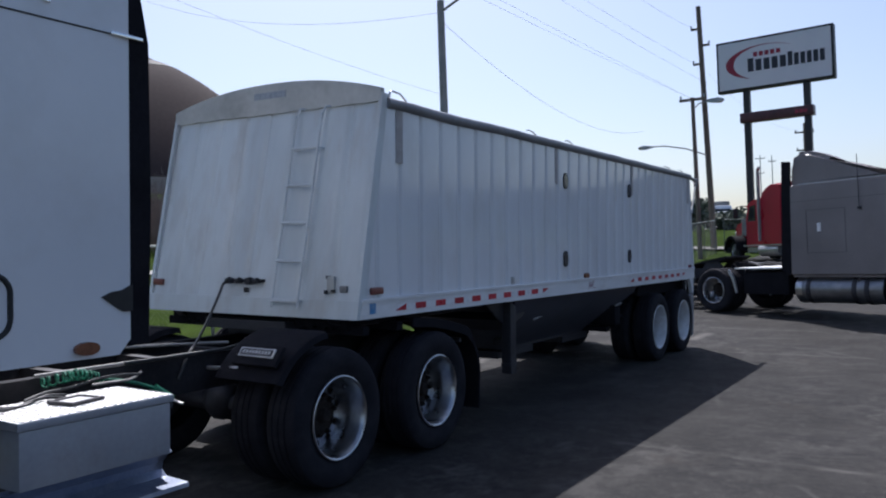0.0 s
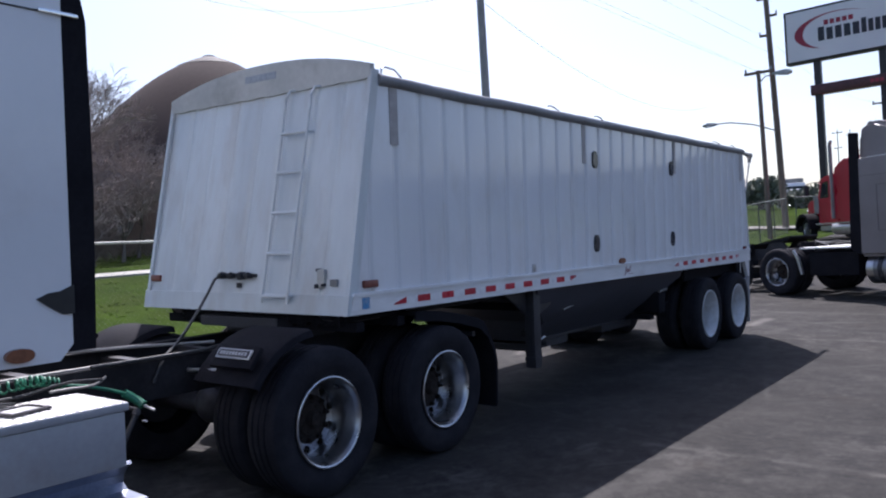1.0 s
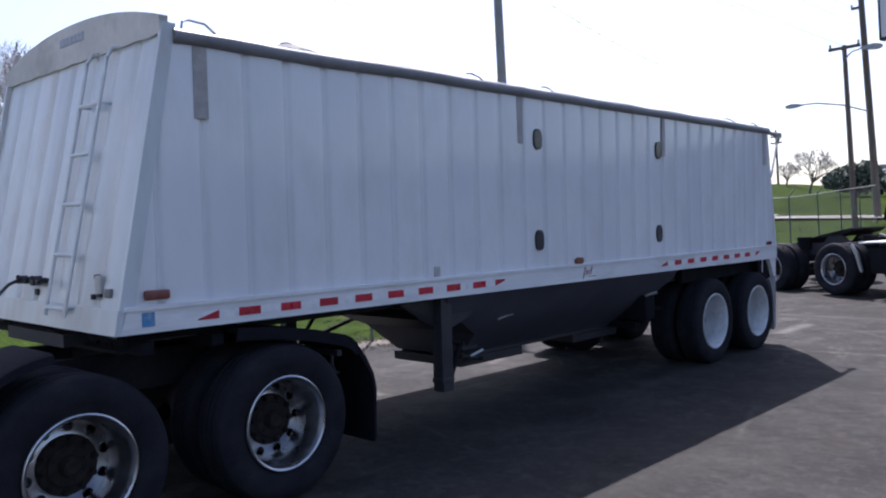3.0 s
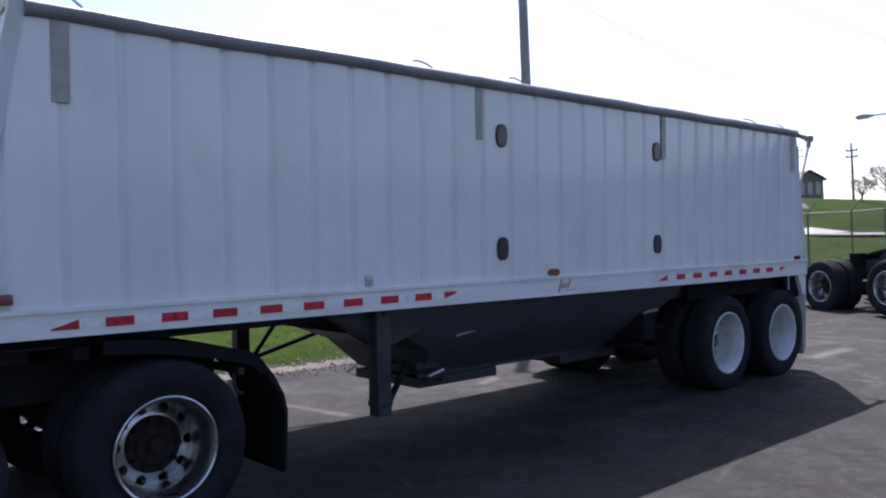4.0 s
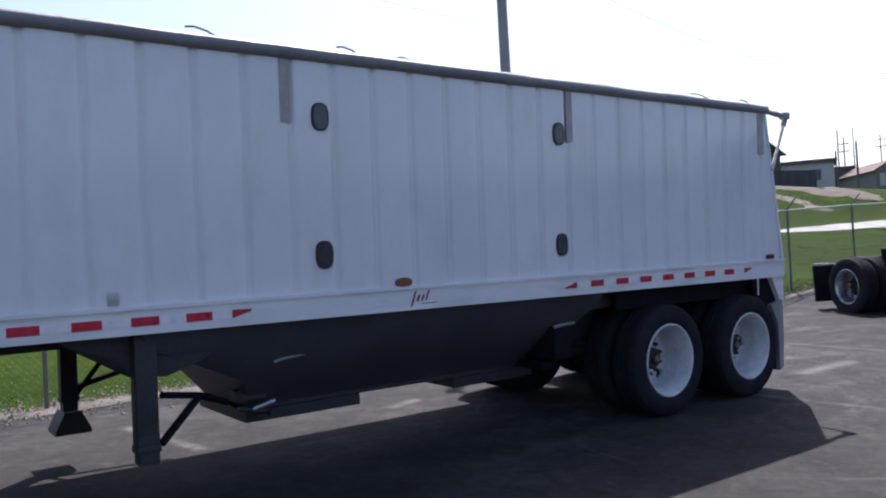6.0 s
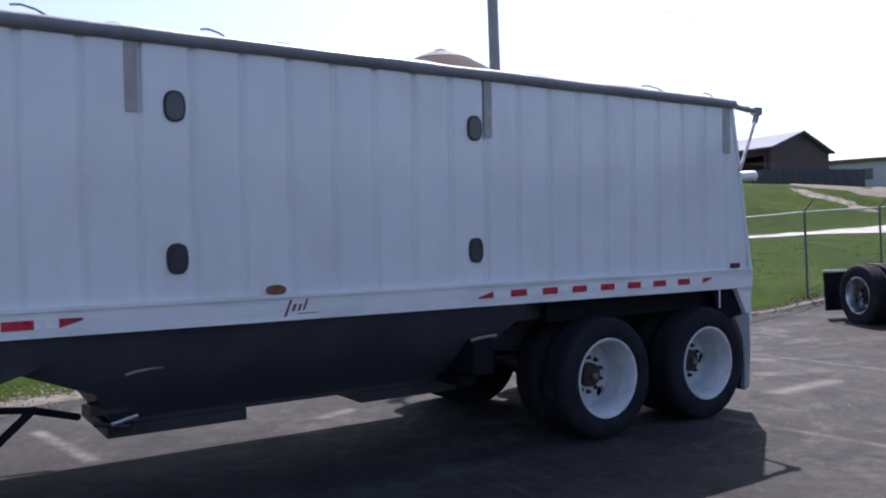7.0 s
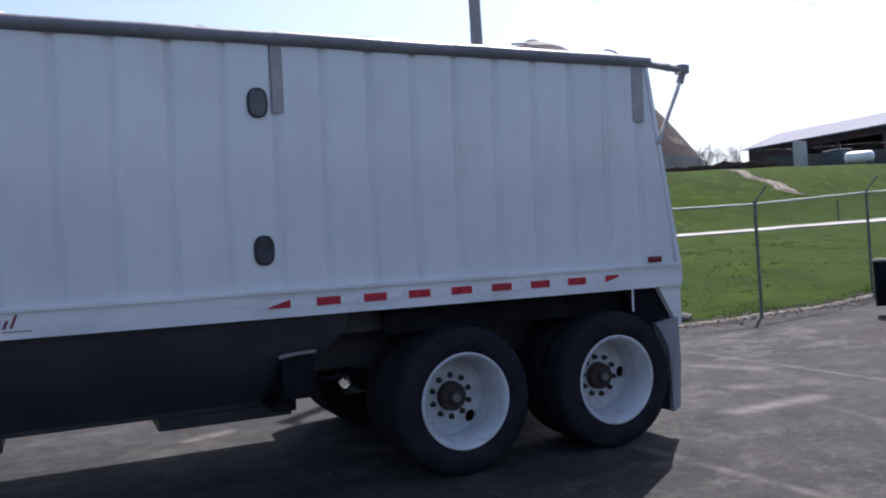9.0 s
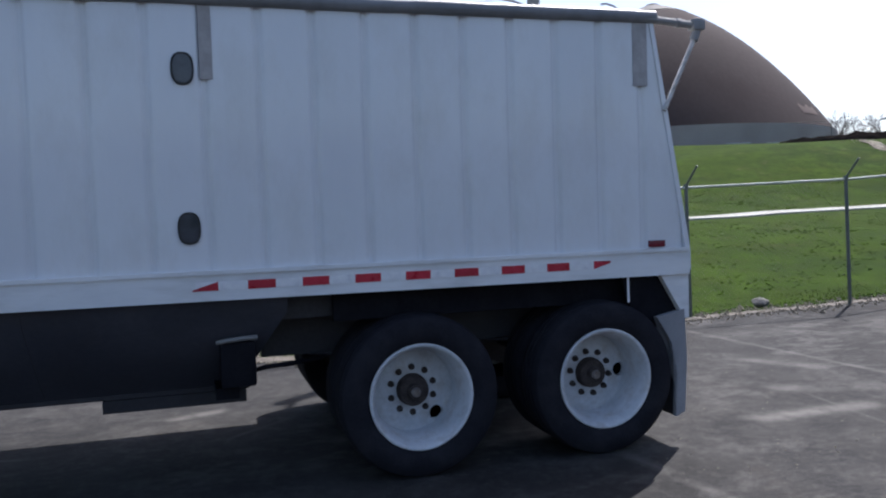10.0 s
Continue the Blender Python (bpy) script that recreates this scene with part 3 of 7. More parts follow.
CAP_T = cap_mesh(NUTB, 0.03)
CAP_A = cap_mesh(RUST, 0.045)


def wheel(parent, kit, m, dual=True, label=""):
    rim_me, hub_me, nut_me, xd = kit
    w = placed("wheel", rim_me, parent, m, label)
    tyre_me = TYRE if kit[0] == RIM_T else TYRE_A
    placed("tyre", tyre_me, w, Matrix())
    placed("hub", hub_me, w, Matrix())
    ring = 0.144
    for k in range(10):
        a = k * math.tau / 10 + 0.31
        placed("lug_nut", nut_me, w, Matrix.Translation((xd + (0 if kit[0] == RIM_T else 0.012), ring * math.cos(a), ring * math.sin(a))))
    placed("hub_cap", CAP_T if kit[0] == RIM_T else CAP_A, w, Matrix.Translation((kit[3] + (0.095 if kit[0] == RIM_T else 0.065), 0, 0)))
    if dual:
        placed("tyre", tyre_me, w, Matrix.Translation((-0.34, 0, 0)))
    return w


KIT_T = (RIM_T, HUB_T, NUT_T, -0.245)
KIT_A = (RIM_A, HUB_A, NUT_A, -0.205)
FLIP = Matrix.Rotation(math.pi, 4, "Z")

# ---- grain trailer ----
LEAN = 2.0
TY = 8.0
YOFF = (0, -TY, 0)
trailer = root("grain_trailer", pose(-5.175, TY, 0.036, 0, LEAN, 0), "white ribbed hopper-bottom grain trailer with rolled dark tarp", "trailer")
HW = 1.17            # half width
ZR0, ZR1 = 1.185, 1.325  # side rail
ZT = 2.86            # top of the sides
SEAM = 0.305


def z_limit(y):
    """The height of the side wall at y: the ends slope inward."""
    return min(ZT, ZR1 + (y - 3.60) / 0.206, ZR1 + (12.67 - y) / 0.165)


def side_panel(y0, y1, x, out):
    """One ribbed sheet of a side wall, flat with rounded ribs on its two edges."""
    bm = bmesh.new()
    prof = [(0.0, -0.022), (0.03, -0.022), (0.06, -0.013), (0.10, -0.003), (0.14, 0.0), (0.22, 0.0012), (0.36, 0.0018), (0.5, 0.002), (0.64, 0.0018),
            (0.78, 0.0012), (0.86, 0.0), (0.90, -0.003), (0.94, -0.013), (0.97, -0.022), (1.0, -0.022)]
    cols = []
    for u, d in prof:
        y = y0 + (y1 - y0) * u
        zt = z_limit(y)
        if zt < ZR1 + 0.005:
            continue
        ring = []
        for k in range(7):
            z = ZR1 - 0.01 + (zt - ZR1 + 0.01) * k / 6
            wob = 0.0028 * noise.noise((y * 3.1, z * 2.3, x))
            ring.append(bm.verts.new((x + out * (d + wob), y, z)))
        cols.append(ring)
    for a, b in zip(cols, cols[1:]):
        for k in range(6):
            bm.faces.new((a[k], b[k], b[k + 1], a[k + 1]))
    return bm


first = 9.6 - 20 * SEAM
k = 0
while True:
    y0 = first + k * SEAM
    y1 = y0 + SEAM
    k += 1
    if y0 > 12.66:
        break
    a, b = max(y0, 3.61), min(y1, 12.665)
    if b - a < 0.02:
        continue
    for sx in (1, -1):
        part("panel", side_panel(a, b, sx * HW, sx), WHITE, trailer, off=YOFF, smooth=50)


def trailer_body():
    # inner tub, closed all round
    for sx in (1, -1):
        bm = bmesh.new()
        prism(bm, [(3.62, ZR1 - 0.02), (12.64, ZR1 - 0.02), (12.4, ZT - 0.01), (3.94, ZT - 0.01)], "x", sx * (HW - 0.05), sx * (HW - 0.02))
        part("inner_wall", bm, WHITE, trailer, off=YOFF)
    bm = bmesh.new()
    prism(bm, [(-HW + 0.05, ZR1), (HW - 0.05, ZR1), (HW - 0.05, ZR1 + 0.03), (-HW + 0.05, ZR1 + 0.03)], "y", 3.65, 12.6)
    part("tub_floor", bm, WHITE, trailer, off=YOFF)
    # lower side rails
    for sx in (1, -1):
        bm = bmesh.new()
        prism(bm, [(3.555, ZR0), (12.675, ZR0 - 0.03), (12.67, ZR1), (3.60, ZR1)], "x", sx * (HW - 0.06), sx * (HW + 0.018))
        prism(bm, [(3.575, ZR1 - 0.012), (12.67, ZR1 - 0.012), (12.67, ZR1 + 0.012), (3.595, ZR1 + 0.012)], "x", sx * (HW - 0.04), sx * (HW + 0.03))
        part("side_rail", bm, RAIL, trailer, "white extruded lower rail", off=YOFF)
        bm = bmesh.new()
        prism(bm, [(3.9, ZT - 0.05), (12.42, ZT - 0.05), (12.42, ZT + 0.01), (3.9, ZT + 0.01)], "x", sx * (HW - 0.07), sx * (HW - 0.025))
        part("top_rail", bm, RAIL, trailer, off=YOFF)
    # rear corner post and rear wall
    bm = bmesh.new()
    prism(bm, [(12.655, ZR0), (12.69, ZR0), (12.685, ZR1), (12.425, ZT), (12.395, ZT), (12.65, ZR1)], "x", -HW + 0.0, HW + 0.012)
    part("rear_wall", bm, WHITE, trailer, off=YOFF)


trailer_body()


def front_wall():
    """Sloping front sheets with soft vertical flutes."""
    n = 8
    w = 2 * HW / n
    for i in range(n):
        bm = bmesh.new()
        cols = []
        for u, d in [(0, -0.012), (0.05, -0.012), (0.09, 0.0), (0.25, 0.006), (0.5, 0.009), (0.75, 0.006), (0.91, 0.0), (0.95, -0.012), (1, -0.012)]:
            x = -HW + (i + u) * w
            ring = []
            for k in range(7):
                z = ZR0 + 0.005 + (ZT + 0.06 - ZR0) * k / 6
                y = 3.545 + (z - ZR0) * 0.206 - d + 0.002 * noise.noise((x * 3, z * 2, 9))
                ring.append(bm.verts.new((x, y, z)))
            cols.append(ring)
        for a, b in zip(cols, cols[1:]):
            for k in range(6):
                bm.faces.new((a[k], b[k], b[k + 1], a[k + 1]))
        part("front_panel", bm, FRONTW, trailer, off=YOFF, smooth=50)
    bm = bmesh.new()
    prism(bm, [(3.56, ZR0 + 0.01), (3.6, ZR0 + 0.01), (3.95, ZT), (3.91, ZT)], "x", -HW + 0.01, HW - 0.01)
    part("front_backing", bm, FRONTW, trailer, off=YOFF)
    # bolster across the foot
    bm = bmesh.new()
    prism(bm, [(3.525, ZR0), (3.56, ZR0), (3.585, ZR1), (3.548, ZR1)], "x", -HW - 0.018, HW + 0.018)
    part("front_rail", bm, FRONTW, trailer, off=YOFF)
    # corner mouldings
    for sx in (1, -1):
        bm = bmesh.new()
        prism(bm, [(3.53, ZR0), (3.62, ZR0), (3.95, ZT + 0.06), (3.87, ZT + 0.06)], "x", sx * (HW - 0.02), sx * (HW + 0.012))
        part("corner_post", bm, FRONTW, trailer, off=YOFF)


front_wall()


def end_cap(y, s, name, z0=2.96, arch=0.15):
    """Arched grey cap over an end."""
    bm = bmesh.new()
    top, bot = [], []
    N = 24
    for i in range(N + 1):
        x = -HW + 2 * HW * i / N
        q = (x / HW)
        zt = z0 + arch * (1 - abs(q) ** 2.2)
        zb = 2.855 + 0.006 * math.cos(i * math.pi / 1.5)
        top.append((x, zt))
        bot.append((x, zb))
    prism(bm, top + bot[::-1], "y", y, y + s * 0.05)
    bmesh.ops.triangulate(bm, faces=[f for f in bm.faces if len(f.verts) > 4])
    return part(name, bm, CAP, trailer, "faded beige arched end cap", off=YOFF)


cap = end_cap(3.86, 1, "end_cap")
end_cap(12.45, -1, "end_cap", 2.885, 0.16)
bm = bmesh.new()
for i in range(5):
    box(bm, -0.14 + i * 0.06, -0.095 + i * 0.06, 3.853, 3.86, 2.995, 3.03)
box(bm, -0.17, 0.19, 3.856, 3.861, 2.985, 3.04)
part("decal", bm, surf("faded_blue_decal", (0.28, 0.31, 0.35), (0.33, 0.36, 0.4), 30, 0.6), cap, "faded bluish maker's plate", off=YOFF)


def tarp():
    """Vinyl tarp stretched over bows, sagging between them, with a dark roll along the edge."""
    bm = bmesh.new()
    ys = [3.9 + (12.42 - 3.9) * j / 112 for j in range(113)]
    rows = []
    bow = 1.065
    for y in ys:
        ph = ((y - 3.9) / bow) % 1.0
        sag = -0.028 * math.sin(ph * math.pi) ** 0.8
        row = []
        for i in range(17):
            x = -HW + 0.01 + (2 * HW - 0.02) * i / 16
            z = 2.875 + 0.17 * (1 - abs(x / HW) ** 2.2) + sag * (0.55 + 0.45 * (1 - abs(x / HW))) + 0.006 * noise.noise((x * 5, y * 6, 2))
            row.append(bm.verts.new((x, y, z)))
        rows.append(row)
    for a, b in zip(rows, rows[1:]):
        for i in range(16):
            bm.faces.new((a[i], a[i + 1], b[i + 1], b[i]))
    part("tarp", bm, TARPTOP, trailer, "grey vinyl tarp over bows", off=YOFF)
    # the rolled edge: an uneven dark tube along the rail
    bm = bmesh.new()
    rings = []
    for y in [3.93 + (12.45 - 3.93) * j / 90 for j in range(91)]:
        lump = 0.005 * noise.noise((y * 2.3, 0, 1)) + 0.003 * noise.noise((y * 9, 4, 1))
        dz = 0.008 * noise.noise((y * 1.1, 5, 1))
        rings.append([bm.verts.new((HW + 0.006 + (0.036 + lump) * math.cos(k * math.tau / 12), y, 2.846 + dz + (0.043 + lump) * math.sin(k * math.tau / 12))) for k in range(12)])
    for a, b in zip(rings, rings[1:]):
        for k in range(12):
            bm.faces.new((a[k], a[(k + 1) % 12], b[(k + 1) % 12], b[k]))
    bm.faces.new(rings[0][::-1])
    bm.faces.new(rings[-1])
    part("tarp_roll", bm, TARP, trailer, "dark rolled tarp edge along the top rail", off=YOFF)
    bm = bmesh.new()
    prism(bm, [(-HW - 0.012, 2.78), (-HW - 0.05, 2.79), (-HW - 0.06, 2.86), (-HW + 0.05, 2.935)], "y", 3.95, 12.44)
    part("tarp_edge", bm, TARP, trailer, off=YOFF)
    # raised bow hoops
    for j in range(1, 8):
        y = 3.9 + j * bow
        bm = bmesh.new()
        tube(bm, [(-HW + 0.04 + (2 * HW - 0.08) * i / 14, y, 2.865 + 0.185 * (1 - abs((-HW + 0.04 + (2 * HW - 0.08) * i / 14) / HW) ** 2.2)) for i in range(15)], 0.024, 6)
        part("tarp_bow", bm, TARPTOP, trailer, off=YOFF)
    # strap ends sticking up behind the roll
    for y, ln, up in ((6.53, 0.2, 0.045), (7.54, 0.17, 0.04), (11.31, 0.28, 0.035), (12.1, 0.13, 0.035)):
        bm = bmesh.new()
        tube(bm, [(HW - 0.03, y + ln, 2.88), (HW - 0.05, y + ln * 0.6, 2.9 + up * 0.6), (HW - 0.06, y + ln * 0.25, 2.9 + up), (HW - 0.07, y, 2.895 + up)], 0.007, 6)
        part("tie_strap", bm, TARP, trailer, "loose dark tie strap", off=YOFF)
    # hold-down hoop by the front corner
    bm = bmesh.new()
    tube(bm, [(HW - 0.02, 4.0, 2.9), (HW - 0.02, 4.01, 2.945), (HW - 0.04, 4.06, 2.965), (HW - 0.03, 4.16, 2.955), (HW - 0.01, 4.22, 2.9)], 0.008, 6)
    part("tarp_stop", bm, DULLALU, trailer, off=YOFF)
    # crank arm bracket at the rear
    bm = bmesh.new()
    rod(bm, (HW + 0.01, 12.36, 2.835), (HW + 0.02, 12.74, 2.80), 0.026, 10)
    rod(bm, (HW + 0.018, 12.6, 2.813), (HW + 0.019, 12.63, 2.81), 0.031, 10)
    box(bm, HW - 0.02, HW + 0.06, 12.71, 12.8, 2.765, 2.84, bevel=0.015)
    rod(bm, (HW + 0.02, 12.77, 2.8), (HW + 0.02, 12.73, 2.70), 0.028, 10)
    part("crank_bracket", bm, POLEM, trailer, off=YOFF)
    bm = bmesh.new()
    rod(bm, (HW + 0.02, 12.74, 2.72), (HW + 0.02, 12.5, 2.24), 0.016, 8)
    part("crank_stay", bm, STAY, trailer, "worn white tubular stay", off=YOFF)


tarp()

# ladder on the front wall
def front_y(z):
    return 3.545 + (z - ZR0) * 0.206


for x in (0.36, 0.63):
    bm = bmesh.new()
    zs = [1.26, 1.5, 1.8, 2.1, 2.4, 2.7, 2.80]
    tube(bm, [(x, front_y(z) - 0.075, z) for z in zs] + [(x + 0.02, front_y(2.85) - 0.06, 2.855), (x + 0.05, front_y(2.86) - 0.0, 2.865)], 0.012, 8)
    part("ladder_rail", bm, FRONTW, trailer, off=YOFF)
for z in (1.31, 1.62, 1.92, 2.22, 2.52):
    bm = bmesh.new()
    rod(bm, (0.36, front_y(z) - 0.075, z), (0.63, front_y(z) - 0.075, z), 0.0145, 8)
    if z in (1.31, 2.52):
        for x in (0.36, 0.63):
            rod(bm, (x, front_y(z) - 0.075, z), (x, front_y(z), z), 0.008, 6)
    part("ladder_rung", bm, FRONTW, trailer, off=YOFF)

# gladhands, their bracket, and small fittings on the front
bm = bmesh.new()
gy = front_y(1.455)
box(bm, -0.2, 0.2, gy - 0.03, gy + 0.0, 1.445, 1.47, bevel=0.004)
for x, r in ((-0.16, 0.026), (-0.05, 0.022), (0.07, 0.03), (0.15, 0.02)):
    rod(bm, (x, gy - 0.02, 1.455), (x, gy - 0.08, 1.455), r, 10)
    rod(bm, (x - 0.03, gy - 0.06, 1.46), (x + 0.045, gy - 0.09, 1.468 + r * 0.3), 0.014, 8)
part("gladhand_bracket", bm, BLACK, trailer, "black air line couplings", off=YOFF)
bm = bmesh.new()
box(bm, 0.86, 0.93, front_y(1.44) - 0.026, front_y(1.44) + 0.01, 1.375, 1.505, bevel=0.006)
dbx = part("document_box", bm, CAP, trailer, off=YOFF)
for z0, z1, x0, x1 in ((1.485, 1.51, 0.85, 0.885), (1.37, 1.4, 0.85, 0.872), (1.385, 1.405, 0.915, 0.94)):
    bm = bmesh.new()
    box(bm, x0, x1, front_y(z0) - 0.034, front_y(z0) - 0.004, z0, z1, bevel=0.003)
    part("clip", bm, BLACK, dbx, "dark latch clip", off=YOFF)
bm = bmesh.new()
box(bm, 0.99, 1.06, front_y(1.41) - 0.028, front_y(1.41), 1.385, 1.435, bevel=0.008)
part("socket", bm, POLEM, trailer, "small grey socket", off=YOFF)
for sx, y in ((-1, 0), (1, 0)):
    bm = bmesh.new()
    if sx < 0:
        box(bm, -HW + 0.03, -HW + 0.16, front_y(1.42) - 0.03, front_y(1.42), 1.40, 1.455, bevel=0.012)
    else:
        box(bm, HW, HW + 0.03, 3.70, 3.85, 1.365, 1.42, bevel=0.012)
    part("marker_light", bm, DRED, trailer, "faded red marker light", off=YOFF)
bm = bmesh.new()
box(bm, HW + 0.017, HW + 0.021, 3.68, 3.755, 1.22, 1.30)
part("sticker", bm, BLUE, trailer, "peeling blue square sticker", off=YOFF)
bm = bmesh.new()
box(bm, -0.02, 0.03, front_y(1.37) - 0.012, front_y(1.37), 1.36, 1.40)
part("hook", bm, BLACK, trailer, off=YOFF)

# oval sight windows
def oval(bm, yc, zc, ry, rz, x0, x1, n=32, e=2.6):
    pts = []
    for k in range(n):
        a = k * math.tau / n
        c, s = math.cos(a), math.sin(a)
        pts.append((yc + ry * math.copysign(abs(c) ** (2 / e), c), zc + rz * math.copysign(abs(s) ** (2 / e), s)))
    return prism(bm, pts, "x", x0, x1)


for yc in (7.357, 9.49):
    for zc in (1.575, 2.455):
        bm = bmesh.new()
        oval(bm, yc, zc, 0.062, 0.09, HW - 0.01, HW + 0.014)
        w = part("sight_window", bm, GASKET, trailer, "oval sight window with black rubber rim", off=YOFF)
        bm = bmesh.new()
        oval(bm, yc, zc, 0.05, 0.078, HW + 0.005, HW + 0.0165)
        part("pane", bm, PORT, w, "smoked pane", off=YOFF)

# brown tape strips under the top rail
for yc, half in ((4.10, 0.045), (7.12, 0.036), (9.617, 0.034), (12.335, 0.052)):
    bm = bmesh.new()
    box(bm, HW + 0.001, HW + 0.006, yc - half, yc + half, 2.40 + 0.008 * math.sin(yc), 2.83)
    part("patch", bm, TAPE, trailer, "brown weathered strip", off=YOFF)

# conspicuity tape
def tape(bm, pts):
    prism(bm, pts, "x", HW + 0.0185, HW + 0.0205)


ZS = 1.248
for start, count, w0, w1 in ((4.372, 8, 4.02, 6.84), (9.87, 7, 9.49, 12.082)):
    bm = bmesh.new()
    tape(bm, [(w0 + 0.02, ZS - 0.024), (w1 - 0.02, ZS - 0.024), (w1 - 0.02, ZS + 0.024), (w0 + 0.02, ZS + 0.024)])
    part("tape_strip", bm, WHITET, trailer, "white reflective tape", off=YOFF)
    for i in range(count):
        y = start + i * 0.307
        bm = bmesh.new()
        prism(bm, [(y - 0.077, ZS - 0.025), (y + 0.077, ZS - 0.025), (y + 0.077, ZS + 0.025), (y - 0.077, ZS + 0.025)], "x", HW + 0.0208, HW + 0.0225)
        part("tape_block", bm, REDT, trailer, off=YOFF)
    for y0, y1 in ((w0, w0 + 0.14), (w1, w1 - 0.12)):
        bm = bmesh.new()
        prism(bm, [(y0, ZS + (-0.018 if y0 < y1 else 0.024)), (y1, ZS - 0.025), (y1, ZS + 0.025), (y0, ZS + (-0.024 if y0 < y1 else 0.01))], "x", HW + 0.0208, HW + 0.0225)
        part("tape_block", bm, REDT, trailer, off=YOFF)
# mid marker, decal bars, rear red marker
bm = bmesh.new()
oval(bm, 7.953, 1.365, 0.062, 0.032, HW - 0.005, HW + 0.03, 24, 2.2)
part("marker_light", bm, AMBER, trailer, "oval amber marker light", off=YOFF)
for y, z0, z1, w in ((8.0, 1.195, 1.3, 0.015), (8.05, 1.228, 1.272, 0.02), (8.09, 1.228, 1.272, 0.016), (8.125, 1.23, 1.3, 0.014)):
    bm = bmesh.new()
    prism(bm, [(y, z0), (y + w, z0), (y + w + (z1 - z0) * 0.4, z1), (y + (z1 - z0) * 0.4, z1)], "x", HW + 0.0185, HW + 0.0205)
    part("decal_bar", bm, MAROON, trailer, "slanted maroon decal bar", off=YOFF)
bm = bmesh.new()
box(bm, HW + 0.0185, HW + 0.0205, 8.09, 8.23, 1.208, 1.213)
part("decal_bar", bm, MAROON, trailer, "thin maroon decal bar", off=YOFF)
bm = bmesh.new()
box(bm, HW, HW + 0.025, 12.37, 12.49, 1.345, 1.39, bevel=0.008)
part("marker_light", bm, REDL, trailer, "dark red rear side marker", off=YOFF)
bm = bmesh.new()
box(bm, HW + 0.0, HW + 0.012, 6.02, 6.08, 1.345, 1.42, bevel=0.003)
part("plate", bm, DULLALU, trailer, off=YOFF)

# rear gusset, flap, strap
for sx in (1, -1):
    bm = bmesh.new()
    prism(bm, [(12.46, ZR0 - 0.02), (12.675, ZR0 - 0.02), (12.675, 0.86), (12.64, 0.86)], "x", sx * (HW - 0.05), sx * HW)
    part("rear_gusset", bm, RAIL, trailer, off=YOFF)
for sx in (1, -1):
    bm = bmesh.new()
    prism(bm, [(10.3, 0.98), (12.0, 0.98), (12.3, 0.84), (12.6, 0.84), (12.62, ZR0 - 0.025), (10.3, ZR0 - 0.02)], "x", sx * (HW - 0.2), sx * (HW - 0.16))
    part("bracket_plate", bm, MATTE, trailer, off=YOFF)
    bm = bmesh.new()
    prism(bm, [(12.3, 0.84), (12.62, 0.84), (12.63, ZR0 - 0.03), (12.2, ZR0 - 0.03)], "x", sx * (HW - 0.08), sx * (HW - 0.055))
    part("bracket_plate", bm, MATTE, trailer, off=YOFF)
GUARD = surf("grey_mud_guard", (0.22, 0.225, 0.24), (0.3, 0.3, 0.31), 3, 0.6)
for sx in (1, -1):
    bm = bmesh.new()
    prism(bm, [(12.42, 0.88), (12.63, 0.92), (12.645, 0.6), (12.625, 0.23), (12.555, 0.2), (12.57, 0.5), (12.53, 0.7), (12.48, 0.8)], "x", sx * (HW - 0.03), sx * (HW + 0.012))
    bmesh.ops.triangulate(bm, faces=[f for f in bm.faces if len(f.verts) > 4])
    part("mud_guard", bm, GUARD, trailer, "grey rear mud guard", off=YOFF)
    bm = bmesh.new()
    box(bm, sx * (HW - 0.6), sx * (HW - 0.03), 12.56, 12.58, 0.2, 0.86)
    part("mud_flap", bm, FLAP, trailer, "black rubber mud flap", off=YOFF)
bm = bmesh.new()
box(bm, HW + 0.0, HW + 0.004, 12.21, 12.225, 0.99, 1.17)
part("strap", bm, WHITET, trailer, off=YOFF)


